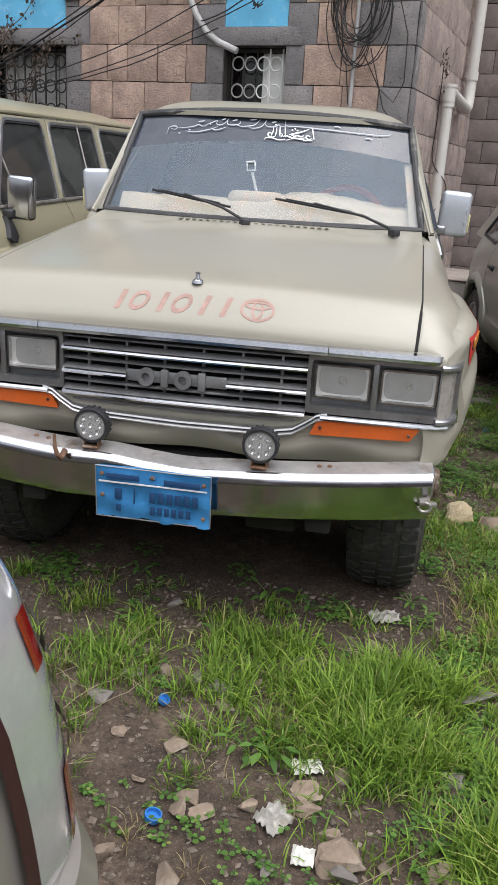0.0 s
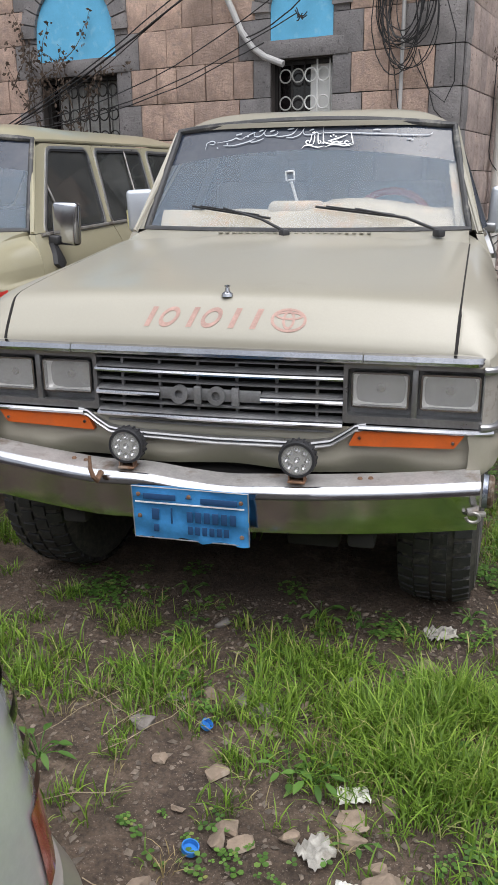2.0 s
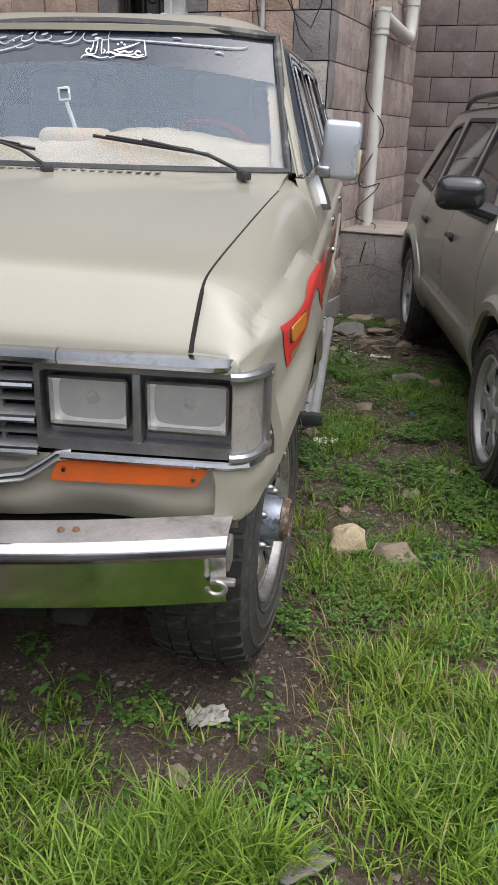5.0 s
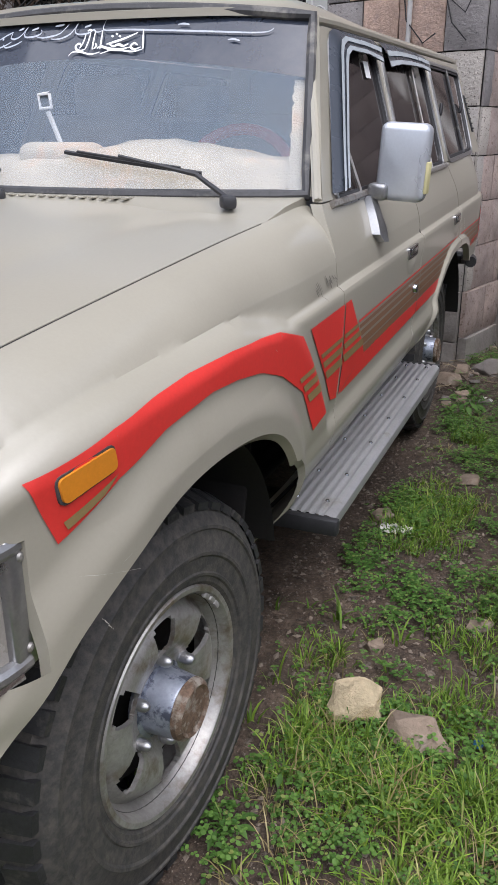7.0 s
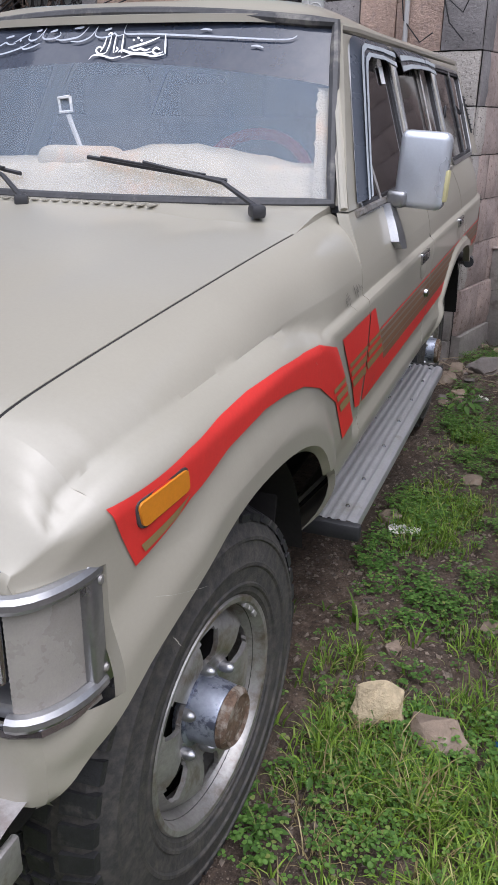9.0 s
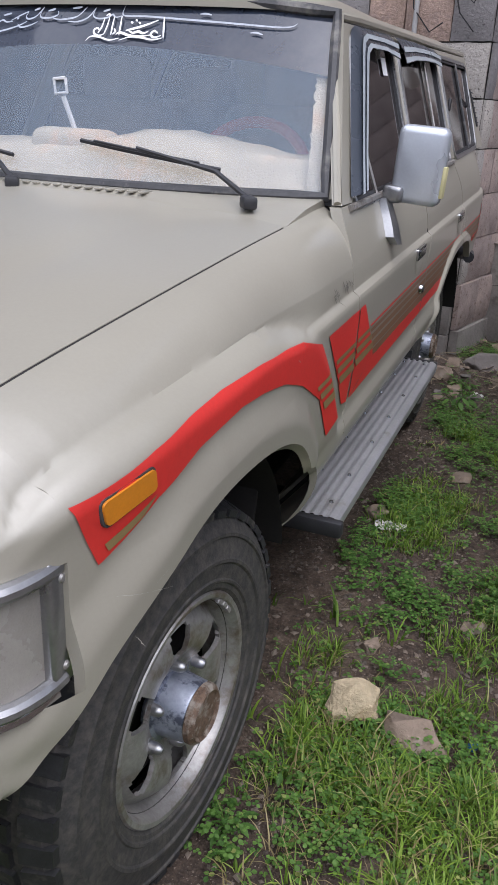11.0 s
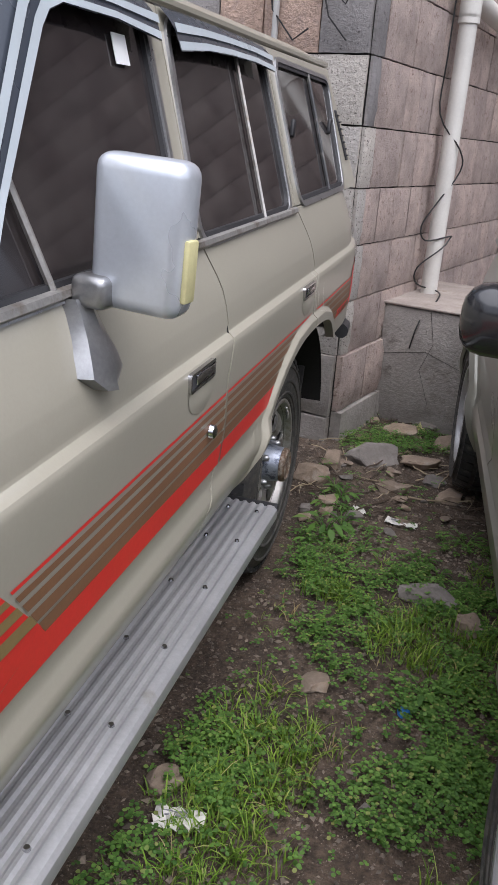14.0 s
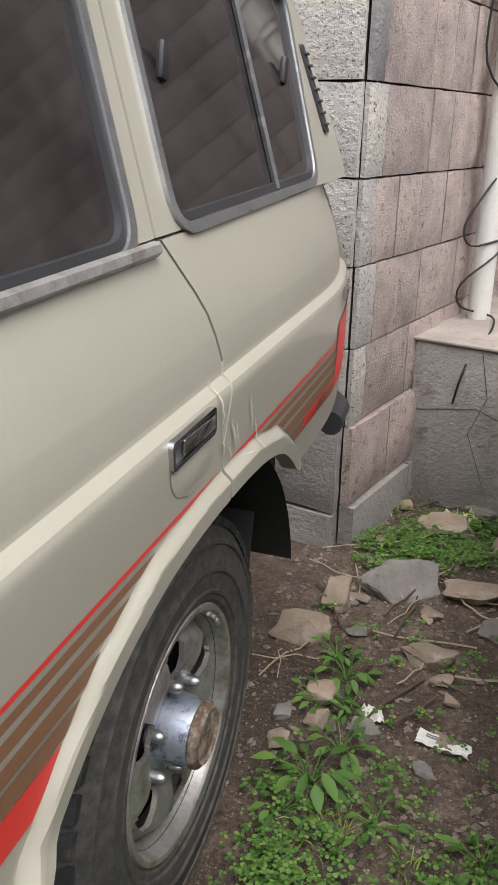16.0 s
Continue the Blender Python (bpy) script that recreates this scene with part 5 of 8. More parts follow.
def lamp_unit(root, x0, x1, z0, z1, y):
    """A rectangular sealed headlamp: dark housing, reflector bowl, ribbed glass."""
    cx, cz, w, h = (x0 + x1) / 2, (z0 + z1) / 2, x1 - x0, z1 - z0
    bm = fresh()
    outer = round_poly([(x0, z0), (x1, z0), (x1, z1), (x0, z1)], 0.014)
    ring_of(bm, outer, grow(outer, -0.006), 0.02, lambda u, v, q: Vector((u, y - 0.009 - q, v)))
    lamp = part("headlight", bm, CHROME, root, "rectangular headlight with ribbed glass")
    bm = fresh()
    rows = []
    for j in range(13):
        rows.append([(x0 + 0.003 + (w - 0.006) * i / 16, y + 0.006 + 0.075 * (1 - (2 * i / 16 - 1) ** 2) ** 0.8 * (1 - (2 * j / 12 - 1) ** 2) ** 0.6, z0 + 0.003 + (h - 0.006) * j / 12) for i in range(17)])
    skin(bm, rows)
    part("reflector", bm, REFLECT, lamp)
    bm = fresh()
    lathe(bm, [(0.0, 0.014), (0.012, 0.012), (0.016, 0.0), (0.016, -0.03)], 14, Matrix.Translation((cx, y + 0.035, cz)) @ Matrix.Rotation(-math.pi / 2, 4, "Z"))
    part("bulb_cap", bm, CHROME, lamp)
    # moulded glass: fine ribs, stronger over the middle
    bm = fresh()
    rows = []
    nx = 72
    for j in range(9):
        v = 2 * j / 8 - 1
        rows.append([(x0 + 0.005 + (w - 0.010) * i / nx, y - 0.010 - 0.005 * (1 - v * v) * (1 - (2 * i / nx - 1) ** 4) - ((0.0011 if abs(i / nx - 0.5) < 0.22 else 0.0005) if i % 2 else 0.0), z0 + 0.005 + (h - 0.010) * j / 8) for i in range(nx + 1)])
    skin(bm, rows)
    part("lens", bm, LENS, lamp, "", 10).visible_shadow = False
    return lamp


def build_front(root):
    """Grille, lamps, trim, bumper and what is fixed to them."""
    y = -0.505
    bm = fresh()
    box(bm, (0, y + 0.05, 0.79), (1.50, 0.02, 0.26), 0.0)
    part("grille_back", bm, DARK, root, "dark recess behind the grille")
    def slat(z, x0, x1, lip=True):
        """A grille bar: a dull sloping top and, on the broad ones, a chrome lip."""
        n = 16
        def rows_of(pr):
            return [[(lerp(x0, x1, i / n), y + dy - 0.012 * (1 - (lerp(x0, x1, i / n) / 0.378) ** 2), z + dz) for i in range(n + 1)] for dy, dz in pr]
        bm = fresh()
        skin(bm, rows_of([(0.020, 0.014), (-0.010, 0.008), (-0.019, 0.001), (-0.019, -0.001), (0.020, -0.006)] if lip else [(0.022, 0.006), (0.0, 0.004), (-0.004, 0.001), (-0.004, -0.003), (0.022, -0.004)]))
        bar = part("grille_bar", bm, GRILLE, root)
        if lip:
            bm = fresh()
            skin(bm, rows_of([(-0.015, 0.004), (-0.0225, 0.001), (-0.025, -0.005), (-0.0225, -0.010), (-0.014, -0.012), (0.0, -0.011)]))
            part("chrome_lip", bm, CHROME, bar)
    for z, broad in ((0.906, 0), (0.874, 1), (0.838, 0), (0.804, 1), (0.769, 0), (0.737, 1), (0.709, 0)):
        half = 0.378 if z > 0.72 else 0.35
        if z == 0.804:
            slat(z, -half, -0.172)
            slat(z, 0.138, half)
            bm = fresh()
            box(bm, (-0.018, y - 0.014, z), (0.312, 0.010, 0.036), 0.003)
            badge = part("badge_plate", bm, GRILLE, root, "grey badge plate with raised dark shapes")
            for k, x in enumerate((-0.109, -0.052, 0.005, 0.063)):
                bm = fresh()
                if k in (0, 2):
                    o = [(x + 0.027 * math.cos(t), z + 0.028 * math.sin(t)) for t in (2 * math.pi * i / 24 for i in range(24))]
                    q = [(x + 0.013 * math.cos(t), z + 0.014 * math.sin(t)) for t in (2 * math.pi * i / 24 for i in range(24))]
                    ring_of(bm, o, q, 0.016, lambda u, v, w: Vector((u, y - 0.034 - w, v)))
                else:
                    box(bm, (x, y - 0.026, z), (0.022, 0.016, 0.054), 0.003)
                part("badge_shape", bm, GRILLE, badge)
        else:
            slat(z, -half, half, bool(broad))
    for k in range(6):
        x = lerp(-0.30, 0.30, k / 5)
        bm = fresh()
        box(bm, (x, y + 0.010, 0.80), (0.009, 0.014, 0.23), 0.002)
        part("grille_post", bm, GRILLE, root)
    # chrome strip under the hood lip
    for a, b in ((-0.447, 0.431), (0.434, 0.815), (-0.815, -0.450)):
        bm = fresh()
        pts = []
        for i in range(13):
            x = lerp(a, b, i / 12)
            pts.append((x, -0.518 - 0.02 * (1 - (x / 0.68) ** 2) + (0.085 * max(0, (abs(x) - 0.72) / 0.1) ** 2), 0.930 + 0.006 * (1 - (x / 0.8) ** 2)))
        rows = [[(p[0], p[1] + dy, p[2] + dz) for p in pts] for dy, dz in ((0.012, -0.016), (-0.004, -0.014), (-0.010, -0.004), (-0.006, 0.010), (0.012, 0.014))]
        skin(bm, rows)
        part("chrome_strip", bm, CHROME, root)
    for s in (1, -1):
        x0, x1 = 0.377, 0.772
        bm = fresh()
        outer = round_poly([(s * x0, 0.740), (s * x1, 0.740), (s * x1, 0.915), (s * x0, 0.915)], 0.01, 3)
        inner = round_poly([(s * (x0 + 0.012), 0.762), (s * (x1 - 0.008), 0.762), (s * (x1 - 0.008), 0.902), (s * (x0 + 0.012), 0.902)], 0.012, 3)
        ring_of(bm, outer, inner, 0.045, lambda u, v, w: Vector((u, y - 0.012 - w + 0.01 * (abs(u) - x0) / 0.4, v)))
        box(bm, (s * 0.577, y + 0.010, 0.832), (0.017, 0.03, 0.145), 0.003)
        bez = part("headlight_bezel", bm, SATIN, root, "grey metal headlight surround")
        bm = fresh()
        box(bm, (s * 0.575, y + 0.035, 0.830), (0.385, 0.01, 0.16))
        part("bezel_back", bm, GRILLE, bez)
        lamp_unit(bez, *sorted((s * 0.399, s * 0.562)), 0.786, 0.890, y + 0.004)
        lamp_unit(bez, *sorted((s * 0.593, s * 0.756)), 0.786, 0.890, y + 0.006)
        # wrap-round corner lamp
        bm = fresh()
        rows = []
        for j in range(37):
            z = lerp(0.752, 0.902, j / 36)
            rows.append([(s * (0.764 + 0.050 * math.sin(a)), y - 0.008 + 0.100 * (1 - math.cos(a)) + (0.0014 if (i + j) % 2 else 0), z) for i, a in enumerate(lerp(0, math.pi / 2, k / 30) for k in range(31))])
        skin(bm, rows)
        cl = part("corner_lamp", bm, CORNERL, root, "hazy ribbed corner lamp", 10)
        bm = fresh()
        skin(bm, [[(s * (0.761 + 0.044 * math.sin(a)), y + 0.004 + 0.100 * (1 - math.cos(a)), z) for a in (lerp(0, math.pi / 2, k / 6) for k in range(7))] for z in (0.75, 0.904)])
        part("lamp_back", bm, REFLECT, cl)
        for z in (0.746, 0.908):
            bm = fresh()
            tube(bm, [(s * (0.760 + 0.060 * math.sin(a)), y - 0.014 + 0.112 * (1 - math.cos(a)), z) for a in (lerp(0, math.pi / 2, k / 8) for k in range(9))], 0.012, 10)
            part("lamp_trim", bm, SATIN, cl)
        bm = fresh()
        box(bm, (s * 0.817, y + 0.098, 0.828), (0.020, 0.050, 0.186), 0.006, None, 3)
        part("lamp_trim", bm, SATIN, cl)
        bm = fresh()
        box(bm, (s * 0.790, y + 0.105, 0.828), (0.060, 0.050, 0.20), 0.004)
        part("lamp_box", bm, DARK, cl)
        for z in (0.765, 0.892):
            bm = fresh()
            lathe(bm, [(0.0, 0.004), (0.005, 0.003), (0.007, 0.0)], 10, Matrix.Translation((s * 0.827, y + 0.098, z)) @ Matrix.Diagonal((s, 1, 1, 1)))
            part("screw", bm, RIM, cl)
        # lower trim moulding and the orange turn lamp
        bm = fresh()
        tube(bm, [(s * 0.824, y + 0.08, 0.735), (s * 0.812, y + 0.03, 0.733), (s * 0.795, y + 0.0, 0.732), (s * 0.76, y - 0.014, 0.731), (s * 0.56, y - 0.018, 0.730), (s * 0.425, y - 0.020, 0.730)], 0.008, 6)
        part("lower_trim", bm, CHROME, root)
        bm = fresh()
        loop = [(s * 0.418, 0.720), (s * 0.722, 0.724), (s * 0.694, 0.682), (s * 0.396, 0.672)]
        plate_of(bm, round_poly(loop, 0.006, 2), 0.02, lambda u, v, w: Vector((u, y - 0.014 - w, v)))
        tl = part("turn_lamp", bm, ORANGE, root, "orange front turn lamp")
        for x in (0.428, 0.690):
            bm = fresh()
            lathe(bm, [(0.0, 0.004), (0.004, 0.004), (0.006, 0.0)], 8, Matrix.Translation((s * x, y - 0.015, 0.698)) @ Matrix.Rotation(-math.pi / 2, 4, "Z"))
            part("screw", bm, CHROME, tl)
    # moulding that dips below the grille
    bm = fresh()
    pts = [(-0.445, 0.728), (-0.415, 0.722), (-0.385, 0.700), (-0.345, 0.676), (-0.29, 0.667), (0.0, 0.662), (0.29, 0.664), (0.345, 0.674), (0.385, 0.700), (0.415, 0.722), (0.445, 0.728)]
    rows = [[(p[0], y - 0.012 - 0.014 * (1 - (p[0] / 0.43) ** 2) + dy, p[1] + dz) for p in pts] for dy, dz in ((0.02, 0.016), (-0.002, 0.014), (-0.005, 0.009), (0.002, 0.005), (-0.004, 0.002), (-0.008, -0.002), (-0.006, -0.006), (0.02, -0.008))]
    skin(bm, rows)
    part("grille_moulding", bm, SATIN, root, "silver moulding round the foot of the grille")
    # valance
    bm = fresh()
    rows = []
    for j in range(9):
        z = lerp(0.728, 0.575, j / 8)
        row = []
        for i in range(41):
            u = lerp(-1, 1, i / 40)
            x = u * 0.775
            dent = 0.018 * math.sin(x * 14 + 1.0) * smooth(0.66, 0.60, z) * (1 if abs(x) < 0.6 else 0.2)
            row.append((x, y + 0.004 - 0.014 * (1 - u * u) + 0.034 * (j / 8) - 0.012 * math.sin(max(0.0, (j - 3) / 5) * math.pi) + dent, z))
        rows.append(row)
    skin(bm, rows)
    part("valance", bm, PAINT, root, "dented beige panel above the bumper")
    # bumper: dull top, bright shoulder, mirror-like face
    def bump(x):
        z = 0.560 + 0.050 * (abs(x) / 0.76) ** 1.25 + 0.012 * math.exp(-((x + 0.20) / 0.10) ** 2) - 0.006 * math.exp(-((x - 0.06) / 0.08) ** 2)
        yf = -0.660 + 0.055 * (abs(x) / 0.76) ** 2.5 + 0.018 * math.exp(-((x - 0.02) / 0.14) ** 2)
        return z, yf
    xs = [lerp(-0.770, 0.770, i / 48) for i in range(49)]
    def sheet(prof2):
        return [[(x, bump(x)[1] + dy, bump(x)[0] + dz) for x in xs] for dy, dz in prof2]
    bumper = new("bumper")
    bumper.parent = root
    bm = fresh()
    skin(bm, sheet([(0.115, -0.004), (0.10, 0.014), (0.05, 0.010), (0.022, 0.004)]))
    part("bumper_top", bm, DULL, bumper, "dull scratched top of the bumper")
    bm = fresh()
    skin(bm, sheet([(0.022, 0.004), (0.010, -0.002), (0.002, -0.014), (0.0, -0.030)]))
    part("bumper_shoulder", bm, CHROME, bumper, "bright chrome shoulder")
    bm = fresh()
    skin(bm, sheet([(0.0, -0.030), (0.002, -0.032), (0.010, -0.080), (0.016, -0.122), (0.022, -0.142), (0.05, -0.146)]))
    part("bumper_face", bm, CHROME, bumper, "chrome bumper face")
    for k, (x, r) in enumerate(((0.47, 0.008), (0.44, 0.008), (-0.44, 0.008), (-0.40, 0.008))):
        bm = fresh()
        lathe(bm, [(0.0, 0.006), (r * 0.7, 0.005), (r, 0.0)], 10, Matrix.Translation((x, bump(x)[1] + 0.06, bump(x)[0] + 0.012)) @ Matrix.Rotation(-math.pi / 2, 4, "Y"))
        part("bolt", bm, RUST, bumper)
    for s in (1, -1):
        bm = fresh()
        box(bm, (s * 0.770, -0.565, 0.570), (0.012, 0.05, 0.06), 0.004)
        box(bm, (s * 0.765, -0.60, 0.525), (0.05, 0.02, 0.012), 0.004)
        tube(bm, [(s * (0.755 + 0.018 * math.cos(t)), -0.615, 0.518 + 0.014 * math.sin(t)) for t in (math.pi * i / 8 for i in range(-8, 5))], 0.005, 6)
        part("bumper_end_bracket", bm, RIM, bumper, "dull bracket at the bumper end")
    bm = fresh()
    tube(bm, [(-0.322, -0.655, 0.585), (-0.324, -0.685, 0.570), (-0.33, -0.695, 0.585), (-0.338, -0.695, 0.61), (-0.342, -0.685, 0.645)], 0.010, 7, True, 0.005)
    part("tow_hook", bm, RUST, bumper, "rusty brown hook")
    # round work lamps
    for x, z in ((-0.251, 0.662), (0.264, 0.655)):
        lamp = new("work_lamp")
        lamp.parent = root
        m = Matrix.Translation((x, -0.625, z)) @ Matrix.Rotation(-math.pi / 2, 4, "Z")
        bm = fresh()
        lathe(bm, [(0.0, -0.045), (0.045, -0.045), (0.053, -0.03), (0.054, 0.0), (0.052, 0.006), (0.045, 0.006), (0.045, -0.01)], 32, m)
        part("housing", bm, BLACKPL, lamp, "black finned lamp housing")
        bm = fresh()
        for k in range(20):
            a = 2 * math.pi * k / 20
            box(bm, m @ Vector((-0.022, 0.0525 * math.cos(a), 0.0525 * math.sin(a))), (0.006, 0.03, 0.005))
        part("fins", bm, BLACKPL, lamp, "", 30, False)
        bm = fresh()
        lathe(bm, [(0.045, -0.008), (0.0, -0.008)], 28, m)
        part("reflector", bm, LEDW, lamp)
        for k in range(9):
            a, r = (0, 0) if k == 8 else (2 * math.pi * k / 8, 0.029)
            bm = fresh()
            lathe(bm, [(0.0095, 0.0), (0.006, -0.005), (0.003, -0.007), (0.0, -0.005)], 10, m @ Matrix.Translation((0, r * math.cos(a), r * math.sin(a))))
            part("led_cup", bm, CHROME, lamp)
        bm = fresh()
        lathe(bm, [(0.046, 0.003), (0.0, 0.004)], 28, m)
        part("lens", bm, LENS, lamp)
        bm = fresh()
        box(bm, (x, -0.615, z - 0.066), (0.05, 0.045, 0.006), 0.002)
        for dx in (-0.022, 0.022):
            box(bm, (x + dx, -0.615, z - 0.054), (0.004, 0.03, 0.03), 0.001)
        part("mount", bm, RUST, lamp, "rusty lamp bracket")
    # number plate with its marks as plain bars
    bm = fresh()
    m = Matrix.Translation((-0.041, -0.674, 0.478)) @ Matrix.Rotation(radians(4), 4, "X")
    rows = []
    rr = random.Random(3)
    for j in range(10):
        rows.append([m @ Vector((lerp(-0.177, 0.177, i / 20), 0.006 * math.sin(i * 0.9) * (1 - j / 9) + rr.uniform(-0.001, 0.001) + 0.004 * math.sin(j * 1.3 + i * 0.3), lerp(-0.085, 0.085, j / 9) + (rr.uniform(-0.004, 0.004) if j == 0 else 0))) for i in range(21)])
    skin(bm, rows)
    rim_flange(bm, 0.004, (0, 1, 0))
    plate = part("number_plate", bm, PLATE, bumper, "bent blue number plate with peeling white edge")
    marks = [(0.09, 0.052, 0.11, 0.018), (-0.09, 0.056, 0.10, 0.018), (0.0, 0.058, 0.02, 0.005), (-0.105, 0.0, 0.022, 0.035), (-0.055, -0.002, 0.005, 0.05)]
    marks += [(0.0 + 0.026 * k, -0.002, 0.018, 0.034) for k in range(6)] + [(0.0 + 0.022 * k, -0.046, 0.015, 0.026) for k in range(6)] + [(-0.105, -0.046, 0.015, 0.022)]
    edge = [m @ Vector((lerp(-0.176, 0.176, i / 20), -0.004, zz)) for zz in (0.084,) for i in range(21)] + [m @ Vector((lerp(0.176, -0.176, i / 20), -0.003, -0.083)) for i in range(21)]
    bm = fresh()
    tube(bm, edge + [edge[0]], 0.0018, 5, False)
    part("plate_rim", bm, DULL, plate, "pale worn rim of the plate")
    for x, z, w, h in marks:
        bm = fresh()
        box(bm, m @ Vector((x, -0.008, z)), (w, 0.003, h), 0.001)
        part("plate_bar", bm, PLATEK, plate)
    bm = fresh()
    box(bm, m @ Vector((0, -0.007, 0.036)), (0.33, 0.003, 0.004))
    part("plate_line", bm, WHITE, plate)
    for x, z in ((-0.155, 0.06), (0.155, 0.055), (0.0, 0.062), (0.155, -0.055), (-0.155, -0.01)):
        bm = fresh()
        lathe(bm, [(0.0, 0.006), (0.005, 0.005), (0.007, 0.0)], 10, Matrix.Translation(m @ Vector((x, -0.006, z))) @ Matrix.Rotation(-math.pi / 2, 4, "Z"))
        part("plate_bolt", bm, RUST, plate)
    # tow gear in the shade below
    for c, d in (((0.30, -0.50, 0.40), (0.16, 0.08, 0.10)), ((-0.45, -0.45, 0.43), (0.08, 0.3, 0.09)), ((0.45, -0.45, 0.43), (0.08, 0.3, 0.09))):
        bm = fresh()
        box(bm, c, d, 0.012)
        part("chassis_end", bm, DARK, root)


def mirror_unit(root, s, y=1.285, x=0.890, z=1.274, tape=True, plain=False):
    """A large door mirror on a bent arm."""
    bm = fresh()
    m = Matrix.Rotation(radians(-6 * s), 4, "Z") @ Matrix.Rotation(radians(3 * s), 4, "Y")
    box(bm, (s * x, y, z), (0.141, 0.064, 0.208), 0.022, m, 4)
    mir = part("door_mirror", bm, CHROME if plain else SILVERP, root, "chrome door mirror on a black arm" if plain else "silver door mirror scuffed and taped")
    bm = fresh()
    box(bm, (s * x, y + 0.030, z), (0.118, 0.008, 0.185), 0.004, m)
    part("mirror_glass", bm, CHROME, mir)
    bm = fresh()
    box(bm, (s * (x - 0.052), y - 0.004, z - 0.080), (0.036, 0.063, 0.040), 0.01, m)
    part("tape" if tape else "mirror_socket", bm, YELLOW if tape else CHROME, mir, "yellow masking tape" if tape else "")
    if tape:
        bm = fresh()
        box(bm, (s * (x + 0.0700), y - 0.010, z - 0.040), (0.0095, 0.030, 0.085), 0.004, m)
        part("tape", bm, YELLOW, mir)
    bm = fresh()
    box(bm, (s * 0.828, y - 0.020, z - 0.078), (0.056, 0.056, 0.046), 0.012, m, 3)
    rows = []
    for dz, w in ((-0.088, 0.025), (-0.110, 0.026), (-0.140, 0.034), (-0.165, 0.046), (-0.190, 0.054), (-0.214, 0.016)):
        xb = prof(z - RAKE * y + dz) - 0.004
        rows.append([(s * (xb + dx), y - 0.030 + dy, z + dz) for dx, dy in ((0.0, -w), (0.026, -w * 0.85), (0.036, 0.0), (0.026, w * 0.85), (0.0, w))])
    skin(bm, rows)
    part("mirror_arm", bm, BLACKPL if plain else SATIN, mir, "black mirror arm" if plain else "scratched chrome mirror arm")
    return mir

CAR_AT = Matrix.Translation((0.0, 0.0, 0.0)) @ Matrix.Rotation(radians(1.0), 4, "Z")
wagon = thing("station_wagon", "sand-beige boxy station wagon with red stripes and dented chrome bumper", "car")
hood, screen = build_wagon(wagon, PAINT)
build_front(wagon)
for s in (1, -1):
    mirror_unit(wagon, s)
    for y in (0.0, 2.73):
        build_wheel(wagon, s * (0.69 if y == 0 else 0.65), y, 0.372, s, radians(-5) if y == 0 else 0.0)


def stripe_skin(bm, low, high, n, lift=0.0025, rows=6):
    """A sticker on the flank between two curves of (y, z)."""
    a, b = curve(low), curve(high)
    y0, y1 = low[0][0], low[-1][0]
    out = []
    for j in range(rows + 1):
        r = []
        for i in range(n + 1):
            y = lerp(y0, y1, i / n)
            z = lerp(a(y), b(y), j / rows)
            r.append((side_x(y, z) + lift, y, z + RAKE * y))
        out.append(r)
    skin(bm, out)


def slanted(bm, p, q, r, t, n=24, rows=6, lift=0.0025):
    """A four-cornered sticker p, q (foot), r, t (head), each (y, z)."""
    out = []
    for j in range(rows + 1):
        v = j / rows
        a = Vector(p).lerp(Vector(t), v)
        b = Vector(q).lerp(Vector(r), v)
        out.append([(side_x(c.x, c.y) + lift, c.x, c.y + RAKE * c.x) for c in (a.lerp(b, i / n) for i in range(n + 1))])
    skin(bm, out)


def rear_gap(z, y, step):
    """Walks back along the flank at a height until it meets the rear arch's flare."""
    while y < 2.72 and poly_dist(ARCH_R[1:-2], y, z) > 0.044:
        y += step
    return y


def leave_arch(z):
    """Where the flank is clear of the flare again behind the rear wheel."""
    y = 3.25
    while y > 2.68 and poly_dist(ARCH_R[1:-2], y, z) > 0.044:
        y -= 0.005
    return y


